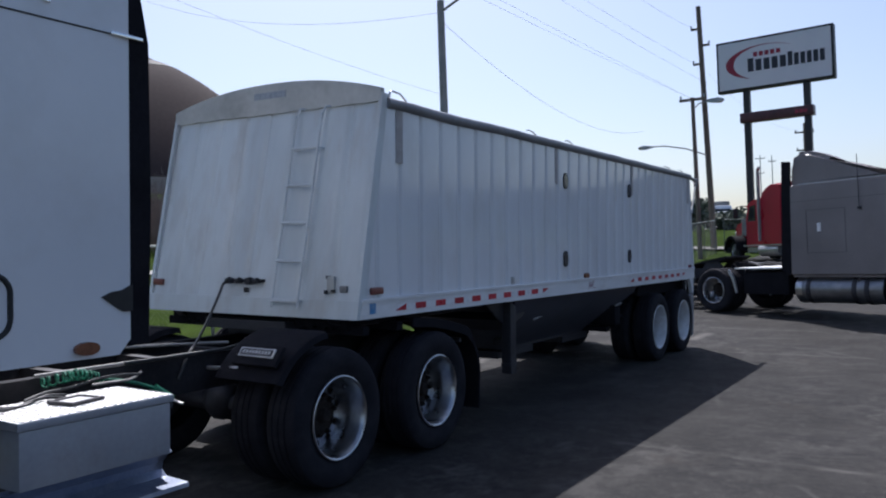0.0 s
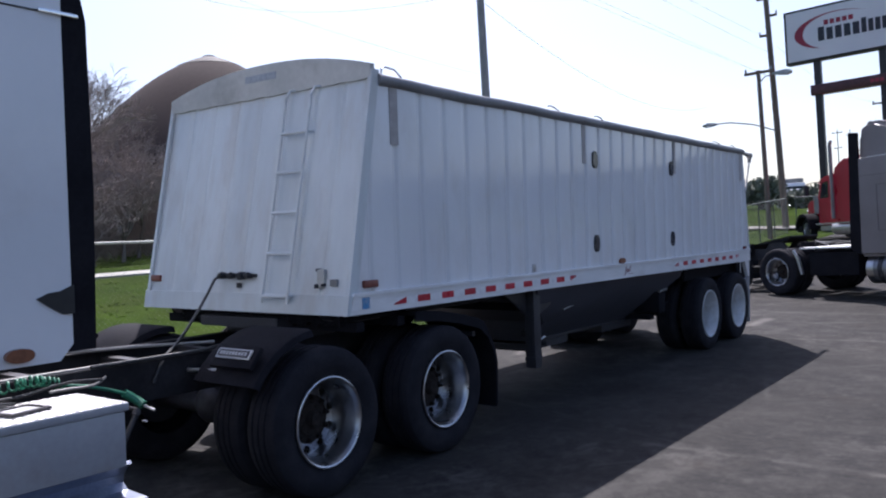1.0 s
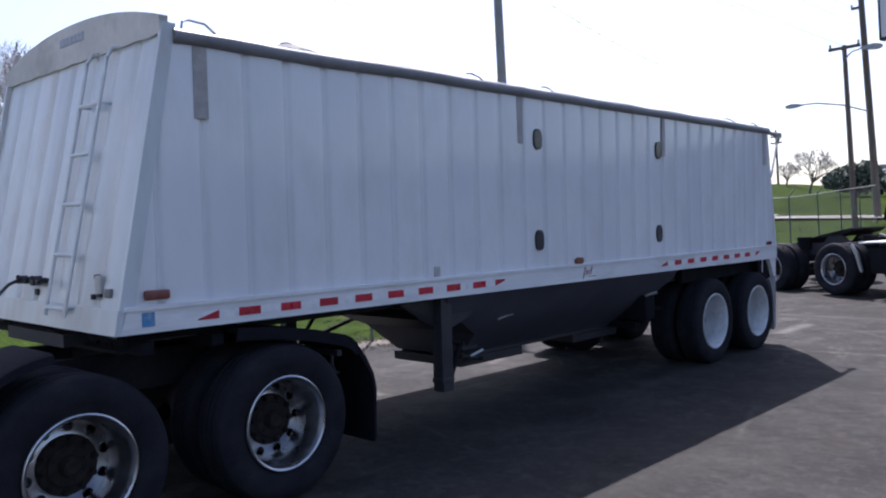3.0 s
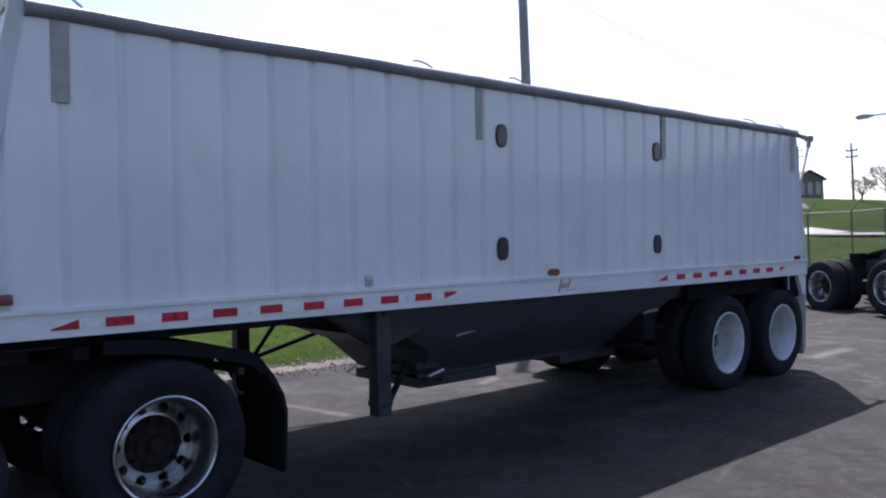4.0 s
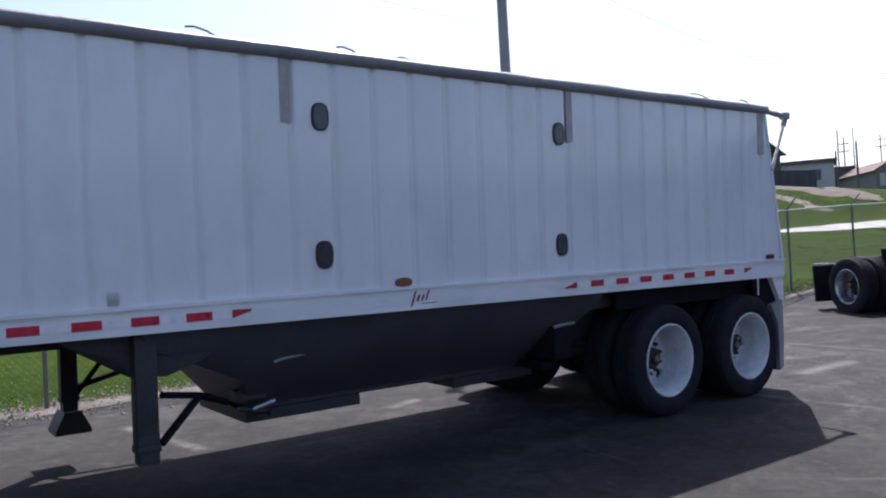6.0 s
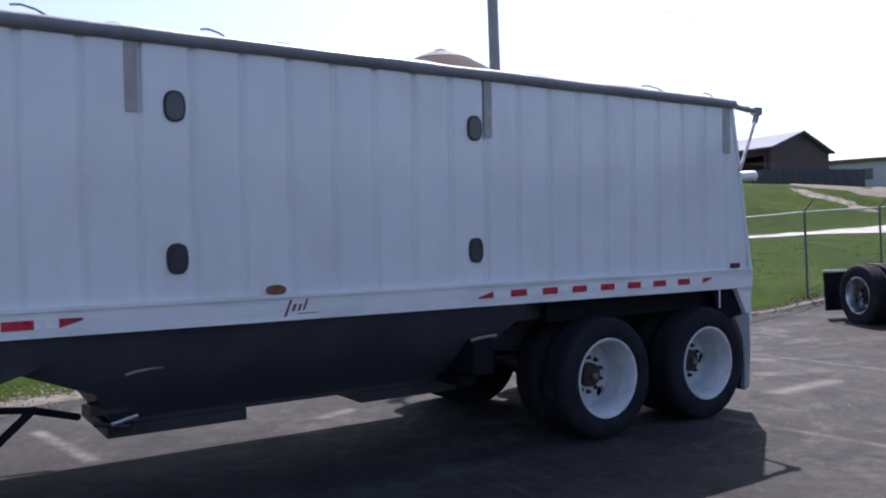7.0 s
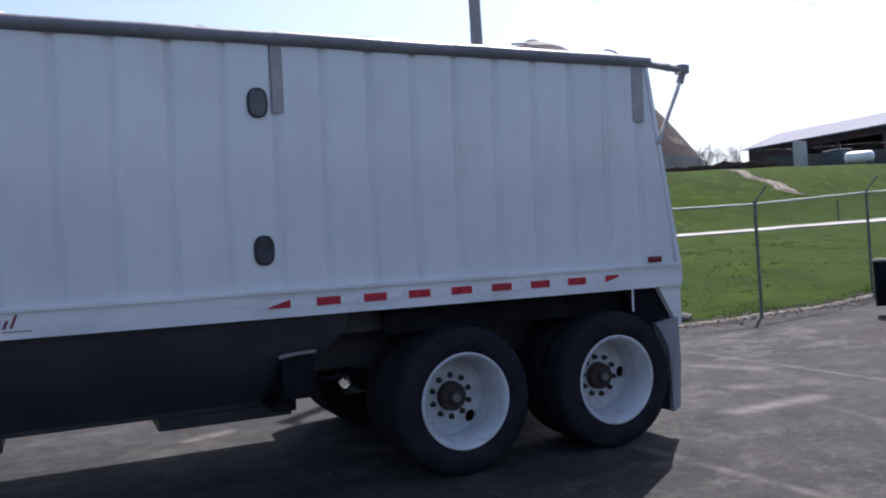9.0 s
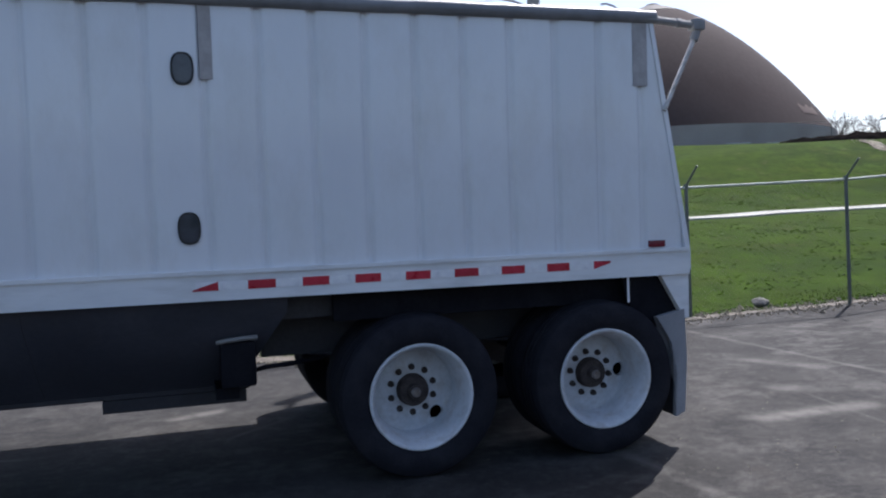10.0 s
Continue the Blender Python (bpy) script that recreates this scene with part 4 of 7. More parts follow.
def hoppers():
    """Two dark hoppers, their gates and gate tracks, and side skirts."""
    for y0, y1, b0, b1, e0, e1 in ((6.2, 8.6, 7.13, 8.0, 6.98, 8.599), (8.6, 10.02, 8.95, 9.78, 8.601, 9.86)):
        bm = bmesh.new()
        t = [(-HW + 0.04, y0), (HW - 0.04, y0), (HW - 0.04, y1), (-HW + 0.04, y1)]
        s = [(-HW + 0.12, y0 + (0.1 if b0 < 8 else 0.001)), (HW - 0.12, y0 + (0.1 if b0 < 8 else 0.001)), (HW - 0.12, y1 - 0.001), (-HW + 0.12, y1 - 0.001)]
        u = [(-0.72, e0), (0.72, e0), (0.72, e1), (-0.72, e1)]
        f0, f1 = (b0, 8.599) if b0 < 8 else (8.601, b1)
        q = [(-0.42, f0), (0.42, f0), (0.42, f1), (-0.42, f1)]
        rings = [[bm.verts.new((x, y, z)) for x, y in ring] for ring, z in ((t, ZR0 + 0.005), (s, 1.06), (u, 0.76), (q, 0.52))]
        for a, b in zip(rings, rings[1:]):
            for k in range(4):
                bm.faces.new((a[k], a[(k + 1) % 4], b[(k + 1) % 4], b[k]))
        bm.faces.new(rings[-1])
        part("hopper", bm, HOPPER, trailer, "dark sloped discharge hopper", off=YOFF, smooth=20)
        bm = bmesh.new()
        box(bm, -0.44, 0.44, b0 - 0.03, b1 + 0.02, 0.42, 0.5)
        part("gate", bm, BLACK, trailer, off=YOFF)
    for sx in (1, -1):
        bm = bmesh.new()
        box(bm, sx * 0.41 - 0.03, sx * 0.41 + 0.03, 7.2, 9.82, 0.505, 0.575)
        part("gate_track", bm, BLACK, trailer, off=YOFF)
        # leg mount
        bm = bmesh.new()
        if sx > 0:
            prism(bm, [(5.75, ZR0 - 0.01), (6.95, ZR0 - 0.01), (6.62, 0.98), (6.38, 0.9), (6.17, 0.92), (6.1, 1.04), (5.9, 1.1)], "x", 0.98, 1.0)
        else:
            prism(bm, [(6.15, ZR0 - 0.01), (7.1, ZR0 - 0.01), (6.9, 1.05), (6.2, 1.05)], "x", -1.0, -0.98)
        bmesh.ops.triangulate(bm, faces=[f for f in bm.faces if len(f.verts) > 4])
        part("leg_mount", bm, BLACK, trailer, off=YOFF)
        bm = bmesh.new()
        prism(bm, [(3.6, ZR0 - 0.005), (12.6, ZR0 - 0.03), (12.45, 1.03), (9.9, 1.0), (9.7, 1.1), (6.1, 1.1), (5.95, 1.165), (4.3, 1.165), (4.15, 1.1), (3.7, 1.1)], "x", sx * (HW - 0.35), sx * (HW - 0.25))
        bmesh.ops.triangulate(bm, faces=[f for f in bm.faces if len(f.verts) > 4])
        part("frame_beam", bm, BLACK, trailer, off=YOFF)
        # gate crank
        bm = bmesh.new()
        rod(bm, (sx * 0.4, 7.22, 0.5), (sx * 0.62, 7.22, 0.5), 0.02, 8)
        rod(bm, (sx * 0.55, 7.0, 0.55), (sx * 0.55, 7.24, 0.5), 0.018, 8)
        if sx > 0:
            box(bm, 0.44, 0.56, 6.98, 7.2, 0.6, 0.67)
            part("gate_crank", bm, BLACK, trailer, off=YOFF)
    bm = bmesh.new()
    box(bm, 0.5, 0.92, 9.63, 9.84, 0.61, 0.885, bevel=0.02)
    part("air_tank", bm, MATTE, trailer, off=YOFF)
    bm = bmesh.new()
    tube(bm, [(0.93, 9.61, 0.89), (0.935, 9.67, 0.9), (0.935, 9.76, 0.907), (0.93, 9.85, 0.908)], 0.015, 6)
    part("bracket_strip", bm, POLEM, trailer, "pale bent metal strip", off=YOFF)
    bm = bmesh.new()
    box(bm, 0.45, 0.8, 9.6, 9.74, 0.52, 0.59)
    tube(bm, [(0.8, 9.8, 0.68), (0.88, 9.9, 0.715), (0.88, 10.02, 0.72), (0.6, 10.3, 0.7)], 0.016, 6)
    part("valve", bm, MATTE, trailer, off=YOFF)
    bm = bmesh.new()
    tube(bm, [(0.88, 7.12, 0.885), (0.885, 7.17, 0.9), (0.885, 7.27, 0.912), (0.88, 7.34, 0.914)], 0.011, 6)
    part("bracket_strip", bm, POLEM, trailer, "pale bent metal strip", off=YOFF)
    bm = bmesh.new()
    rod(bm, (0.56, 7.1, 0.535), (0.57, 7.26, 0.575), 0.016, 8)
    part("crank_grip", bm, DULLALU, trailer, "worn bright crank grip", off=YOFF)
    # suspension, axles, brake chambers
    bm = bmesh.new()
    for sx in (1, -1):
        box(bm, sx * 0.5 - 0.05, sx * 0.5 + 0.05, 9.9, 12.5, 0.72, 1.1)
        for yc in (10.793, 12.037):
            prism(bm, [(yc - 0.6, 0.72), (yc + 0.3, 0.6), (yc + 0.45, 0.72), (yc + 0.3, 0.78)], "x", sx * 0.5 - 0.08, sx * 0.5 + 0.08)
            rod(bm, (sx * 0.35, yc + 0.2, 0.55), (sx * 0.35, yc + 0.42, 0.55), 0.09, 14)
    box(bm, -0.9, 0.9, 9.95, 12.55, 1.02, 1.16)
    part("suspension", bm, BLACK, trailer, off=YOFF)
    for yc in (10.793, 12.037):
        bm = bmesh.new()
        rod(bm, (-0.9, yc, 0.505), (0.9, yc, 0.505), 0.06, 14)
        for sx in (1, -1):
            rod(bm, (sx * 0.66, yc, 0.505), (sx * 0.88, yc, 0.505), 0.21, 24)
        part("axle", bm, BLACK, trailer, off=YOFF)
    # pick-up plate and king pin beam over the tractor
    bm = bmesh.new()
    box(bm, -1.0, 1.0, 3.7, 4.4, 1.12, ZR0 + 0.0)
    box(bm, -1.0, 1.0, 4.4, 6.2, 1.168, ZR0 + 0.0)
    part("coupler_plate", bm, MATTE, trailer, off=YOFF)
    # a ragged crust of grease along the plate's front edge
    rng = random.Random(12)
    top = [(-0.98 + 1.96 * k / 60, 1.175 + rng.uniform(-0.012, 0.022)) for k in range(61)]
    low = [(x, 1.1 + rng.uniform(-0.025, 0.015)) for x, z in top]
    bm = bmesh.new()
    rings = [[bm.verts.new((x, y, z)) for y, z in ((3.66 + rng.uniform(-0.012, 0.01), t), (3.72, t), (3.72, u), (3.665, u))] for (x, t), (x2, u) in zip(top, low)]
    for p, q in zip(rings, rings[1:]):
        for k in range(4):
            bm.faces.new((p[k], p[(k + 1) % 4], q[(k + 1) % 4], q[k]))
    bm.faces.new(rings[0][::-1])
    bm.faces.new(rings[-1])
    part("grease", bm, MATTE, trailer, "caked black grease", off=YOFF)
    for y in (3.75, 4.2):
        bm = bmesh.new()
        box(bm, -1.1, 1.1, y - 0.04, y + 0.04, 1.05, 1.12)
        part("cross_beam", bm, MATTE, trailer, off=YOFF)


hoppers()

# added dark sheet that keeps the hopper's lit front slope out of view
bm = bmesh.new()
box(bm, -0.97, 0.97, 6.39, 6.41, 0.94, ZR0 - 0.006)
part("slope_cover_sheet", bm, MATTE, trailer, off=YOFF)
# landing gear
for sx in (1, -1):
    x = sx * 1.06 - (0.03 if sx > 0 else 0)
    bm = bmesh.new()
    y0 = 6.22 - (0.045 if sx > 0 else 0)
    box(bm, x - 0.052, x + 0.052, y0 + 0.005, y0 + 0.13, 0.5, ZR0 - 0.005, bevel=0.008)
    box(bm, x - 0.058, x + 0.058, y0, y0 + 0.136, 0.49, 0.53, bevel=0.004)
    box(bm, x - 0.05, x + 0.05, y0 + 0.015, y0 + 0.125, 0.36 if sx < 0 else 0.47, 0.52)
    leg = part("landing_leg", bm, BLACK, trailer, "black square landing leg", off=YOFF)
    bm = bmesh.new()
    zf = 0.25 if sx < 0 else 0.42
    h = 0.06 if sx < 0 else -0.015
    prism(bm, [(y0 - h, zf), (y0 + 0.14 + h, zf), (y0 + 0.14 + h, zf + 0.03), (y0 + 0.13, zf + 0.17), (y0 + 0.01, zf + 0.17), (y0 - h, zf + 0.03)], "x", x - 0.07 - h, x + 0.07 + h)
    part("foot", bm, BLACK, leg, off=YOFF)
    bm = bmesh.new()
    if sx > 0:
        rod(bm, (x, 6.33, 0.52), (x * 0.85, 6.62, 0.74), 0.024, 8)
        rod(bm, (x, 6.34, 0.80), (x * 0.85, 6.62, 0.74), 0.02, 8)
        rod(bm, (x * 0.85, 6.62, 0.74), (x * 0.6, 6.9, 0.62), 0.022, 8)
    else:
        rod(bm, (x, 6.34, 0.53), (x, 6.86, 1.17), 0.02, 8)
        rod(bm, (x, 6.34, 0.59), (x, 7.4, 0.85), 0.024, 8)
    part("brace", bm, MATTE, leg, off=YOFF)

for yc in (10.793, 12.037):
    for sx in (1, -1):
        spin = Matrix.Rotation(radians(0 if yc < 11 else 46), 4, "X")
        m = Matrix.Translation((sx * 1.185, yc - TY, 0.505)) @ (Matrix() if sx > 0 else FLIP) @ spin
        wheel(trailer, KIT_T, m, True, "white steel wheel with dark tyre")

# ---- white tractor ----
KY = 2.6
KOFF = (0, -KY, 0)
tractor = root("semi_tractor", pose(-5.175, KY, 0.036, 0, LEAN, 0), "white sleeper tractor with black frame coupled to the trailer", "truck")


def cab():
    bm = bmesh.new()
    vs = prism(bm, [(-1.7, 1.13), (1.02, 1.16), (1.05, 1.24), (1.05, 3.7), (0.95, 3.95), (-1.2, 3.9), (-1.7, 3.6)], "x", -1.125, 1.125)
    bmesh.ops.bevel(bm, geom=bm.edges[:], offset=0.05, segments=3, affect="EDGES")
    body = part("cab", bm, CABW, tractor, "white painted sleeper cab", off=KOFF)
    bm = bmesh.new()
    box(bm, 1.105, 1.13, -1.6, 1.6, 2.868, 2.876)
    part("seam", bm, GASKET, body, off=KOFF)
    bm = bmesh.new()
    box(bm, 1.12, 1.145, 1.50, 1.70, 2.865, 2.885, bevel=0.004)
    part("trim", bm, CHROME, body, "bright metal trim", off=KOFF)
    bm = bmesh.new()
    box(bm, 1.12, 1.14, 1.12, 1.16, 2.95, 2.965, bevel=0.004)
    part("trim", bm, CHROME, body, "bright metal trim", off=KOFF)
    for sx in (1, -1):
        bm = bmesh.new()
        prism(bm, [(0.9, 1.158), (1.55, 1.16), (1.62, 1.24), (1.62, 3.1), (1.55, 3.7), (1.2, 3.9), (0.9, 3.9)], "x", sx * 1.085, sx * 1.1255)
        bmesh.ops.triangulate(bm, faces=[f for f in bm.faces if len(f.verts) > 4])
        part("side_fairing", bm, CABW, body, off=KOFF)
        bm = bmesh.new()
        prism(bm, [(1.60, 1.2), (1.74, 1.2), (1.76, 2.0), (1.75, 2.86), (1.68, 3.2), (1.58, 3.55), (1.58, 3.0)], "x", sx * 1.07, sx * 1.125)
        part("side_extender", bm, MATTE, body, "dark rubber side extender", off=KOFF)
    bm = bmesh.new()
    pts = []
    for k in range(9):
        a = k / 8 * math.pi / 2
        pts.append((1.128, 0.86 + 0.09 * math.cos(a - math.pi / 2), 1.40 + 0.09 * math.sin(a - math.pi / 2)))
    ring = [(1.128, 0.2, 1.31)] + pts
    ring += [(1.128, 0.86 + 0.09 * math.cos(a), 1.52 + 0.09 * math.sin(a)) for a in [k / 8 * math.pi / 2 for k in range(9)]] + [(1.128, 0.2, 1.61)]
    tube(bm, ring, 0.014, 8)
    part("hatch_seal", bm, GASKET, body, "black hatch seal with rounded corners", off=KOFF)
    bm = bmesh.new()
    oval(bm, 1.345, 1.215, 0.068, 0.034, 1.115, 1.155, 24, 2.2)
    part("marker_light", bm, AMBER, body, "oval amber marker light", off=KOFF)
    bm = bmesh.new()
    prism(bm, [(1.44, 1.475), (1.50, 1.50), (1.56, 1.505), (1.63, 1.535), (1.63, 1.39), (1.57, 1.39), (1.52, 1.42)], "x", 1.12, 1.135)
    part("tear_flap", bm, GASKET, body, "torn black rubber flap", off=KOFF)


cab()


def tractor_frame():
    for sx in (1, -1):
        bm = bmesh.new()
        x = sx * 0.43
        prism(bm, [(-1.6, 0.73), (5.25, 0.73), (5.3, 0.83), (5.2, 0.93), (5.0, 0.97), (4.8, 0.98), (-1.6, 0.98)], "x", x - 0.004, x + 0.004)
        bmesh.ops.triangulate(bm, faces=[f for f in bm.faces if len(f.verts) > 4])
        box(bm, x - (0.08 if sx > 0 else 0), x + (0 if sx > 0 else 0.08), -1.6, 4.8, 0.972, 0.982)
        box(bm, x - (0.08 if sx > 0 else 0), x + (0 if sx > 0 else 0.08), -1.6, 5.25, 0.728, 0.738)
        part("frame_rail", bm, RAILB, tractor, off=KOFF)
    for y in (-1.2, 0.4, 1.95, 2.7, 3.3, 4.0, 4.62, 5.25):
        bm = bmesh.new()
        box(bm, -0.425, 0.425, y - 0.04, y + 0.04, 0.77, 0.87 if y > 5 else 0.93)
        part("cross_member", bm, BLACK, tractor, off=KOFF)
    bm = bmesh.new()
    # fifth wheel with its ramps
    prism(bm, [(3.55, 1.06), (4.3, 1.10), (4.35, 1.14), (3.55, 1.14)], "x", -0.45, 0.45)
    prism(bm, [(4.3, 1.10), (5.0, 0.98), (5.0, 1.01), (4.35, 1.14)], "x", 0.12, 0.43)
    prism(bm, [(4.3, 1.10), (5.0, 0.98), (5.0, 1.01), (4.35, 1.14)], "x", -0.43, -0.12)
    box(bm, -0.5, 0.5, 3.85, 4.1, 0.98, 1.08)
    part("fifth_wheel", bm, BLACK, tractor, off=KOFF)
    for yc in (3.327, 4.622):
        bm = bmesh.new()
        rod(bm, (-0.95, yc, 0.505), (0.95, yc, 0.505), 0.075, 14)
        bmesh.ops.create_icosphere(bm, subdivisions=2, radius=0.16, matrix=Matrix.Translation((0, yc, 0.52)))
        for sx in (1, -1):
            rod(bm, (sx * 0.7, yc, 0.505), (sx * 0.95, yc, 0.505), 0.21, 24)
            rod(bm, (sx * 0.5, yc + 0.3, 0.55), (sx * 0.5, yc + 0.3, 0.82), 0.12, 16)
        part("axle", bm, BLACK, tractor, off=KOFF)
    # quarter fenders before and behind the drive wheels; the front ones carry small plates
    def fender(yc, a0, a1, r0, r1, sx, n=10):
        """A curved guard with turned-down lips, its radius going from r0 to r1."""
        bm = bmesh.new()
        rings = []
        for k in range(n + 1):
            a = radians(a0 + (a1 - a0) * k / n)
            r = r0 + (r1 - r0) * k / n
            ring = []
            for x, d in ((0.55, -0.05), (0.57, -0.008), (0.6, 0.0), (1.12, 0.0), (1.155, -0.01), (1.17, -0.05), (1.155, -0.05), (1.13, -0.02), (0.6, -0.016), (0.565, -0.05)):
                ring.append(bm.verts.new((sx * x, yc + (r + d) * math.cos(a), 0.505 + (r + d) * math.sin(a))))
            rings.append(ring)
        for p, q in zip(rings, rings[1:]):
            for k in range(10):
                bm.faces.new((p[k], p[(k + 1) % 10], q[(k + 1) % 10], q[k]))
        bm.faces.new(rings[0][::-1])
        bm.faces.new(rings[-1])
        return bm

    for sx in (1, -1):
        gd = part("quarter_fender", fender(3.327, 100 if sx > 0 else 84, 152, 0.64 if sx > 0 else 0.56, 0.70 if sx > 0 else 0.6, sx), MATTE, tractor, "black quarter fender", off=KOFF)
        bm = bmesh.new()
        mm = Matrix.Translation((sx * 0.93, 2.772, 1.015)) @ Matrix.Rotation(radians(52), 4, "X")
        box(bm, -0.2, 0.2, -0.09, 0.07, -0.035, 0.0, mm, bevel=0.012)
        part("plate_bracket", bm, MATTE, gd, off=KOFF)
        bm = bmesh.new()
        box(bm, -0.16, 0.16, -0.035, 0.035, 0.0, 0.012, mm, bevel=0.005)
        pl = part("plate", bm, GALV, gd, "small maker's plate with pale border", off=KOFF)
        bm = bmesh.new()
        box(bm, -0.145, 0.145, -0.024, 0.024, 0.012, 0.0145, mm)
        part("plate_face", bm, BLACK, pl, off=KOFF)
        bm = bmesh.new()
        for j in range(9):
            box(bm, -0.125 + j * 0.029, -0.108 + j * 0.029, -0.012, 0.012, 0.0145, 0.016, mm)
        part("plate_mark", bm, GALV, pl, off=KOFF)
        bm = bmesh.new()
        rod(bm, (sx * 0.43, 2.78, 0.88), (sx * 0.75, 2.77, 0.9), 0.014, 8)
        part("fender_arm", bm, DULLALU, tractor, "bright fender mounting arm", off=KOFF)
        # the rear one runs nearly level over the tyre, then bends down to the flap
        top = [(4.3, 1.145), (4.6, 1.12), (4.88, 1.07), (5.14, 1.005), (5.2, 0.975), (5.25, 0.925)]
        bm = bmesh.new()
        prism(bm, top + [(y - 0.012, z - 0.03) for y, z in top[::-1]], "x", sx * 0.56, sx * 1.165)
        prism(bm, [(y, z + 0.002) for y, z in top] + [(y - 0.015, z - 0.075) for y, z in top[::-1]], "x", sx * 1.15, sx * 1.17)
        bmesh.ops.triangulate(bm, faces=[f for f in bm.faces if len(f.verts) > 4])
        part("quarter_fender", bm, MATTE, tractor, "black quarter fender", off=KOFF)
        bm = bmesh.new()
        arc = [(4.622 + r * math.cos(radians(a)), 0.505 + r * math.sin(radians(a))) for a, r in ((108, 0.62), (92, 0.6), (78, 0.585), (64, 0.6), (50, 0.66))]
        low = [(4.622 + r * math.cos(radians(a)), 0.505 + r * math.sin(radians(a))) for a, r in ((50, 0.53), (64, 0.47), (78, 0.44), (92, 0.44), (108, 0.44))]
        prism(bm, arc + low, "x", sx * 0.53, sx * 0.55)
        bmesh.ops.triangulate(bm, faces=[f for f in bm.faces if len(f.verts) > 4])
        part("fender_panel", bm, MATTE, tractor, off=KOFF)
        # rear flap hanging from the fender, bowed by wear
        bm = bmesh.new()
        prism(bm, [(5.2, 0.97), (5.25, 0.925), (5.32, 0.84), (5.39, 0.71), (5.415, 0.6), (5.4, 0.25), (5.38, 0.22), (5.39, 0.6), (5.365, 0.7), (5.29, 0.82), (5.2, 0.92)], "x", sx * 0.57, sx * 1.16)
        bmesh.ops.triangulate(bm, faces=[f for f in bm.faces if len(f.verts) > 4])
        part("mud_flap", bm, MATTE, tractor, "black rubber mud flap", off=KOFF)
        bm = bmesh.new()
        box(bm, sx * 0.43, sx * 1.12, 5.1, 5.14, 0.86, 0.9)
        box(bm, sx * 0.6 - 0.05, sx * 0.6 + 0.05, 4.9, 5.1, 0.85, 0.9)
        tube(bm, [(sx * 1.05, 5.11, 0.87), (sx * 1.06, 5.1, 0.8), (sx * 1.05, 5.13, 0.74), (sx * 1.04, 5.17, 0.73)], 0.012, 6)
        part("flap_hanger", bm, BLACK, tractor, off=KOFF)
    bm = bmesh.new()
    tube(bm, [(0.415, 1.5, 0.995), (0.415, 2.2, 0.995), (0.415, 2.6, 0.995), (0.4, 2.95, 0.995)], 0.009, 8)
    part("steel_line", bm, POLEM, tractor, "pale steel line along the frame", off=KOFF)
    bm = bmesh.new()
    tube(bm, [(0.43, 2.1, 0.995), (0.47, 2.5, 1.0), (0.46, 2.9, 1.0), (0.42, 3.2, 1.02)], 0.012, 6)
    part("air_line", bm, HOSE, tractor, off=KOFF)
    bm = bmesh.new()
    tube(bm, [(-0.43, 1.8, 1.0), (-0.2, 2.3, 1.02), (0.1, 2.7, 1.03), (0.3, 3.1, 1.02)], 0.012, 6)
    part("air_line", bm, POLEM, tractor, "dusty grey air line", off=KOFF)


tractor_frame()
for yc in (3.327, 4.622):
    for sx in (1, -1):
        m = Matrix.Translation((sx * 1.19, yc - KY, 0.505)) @ (Matrix() if sx > 0 else FLIP) @ Matrix.Rotation(radians(8 + yc * 17), 4, "X")
        wheel(tractor, KIT_A, m, True, "polished aluminium wheel with dark tyre")


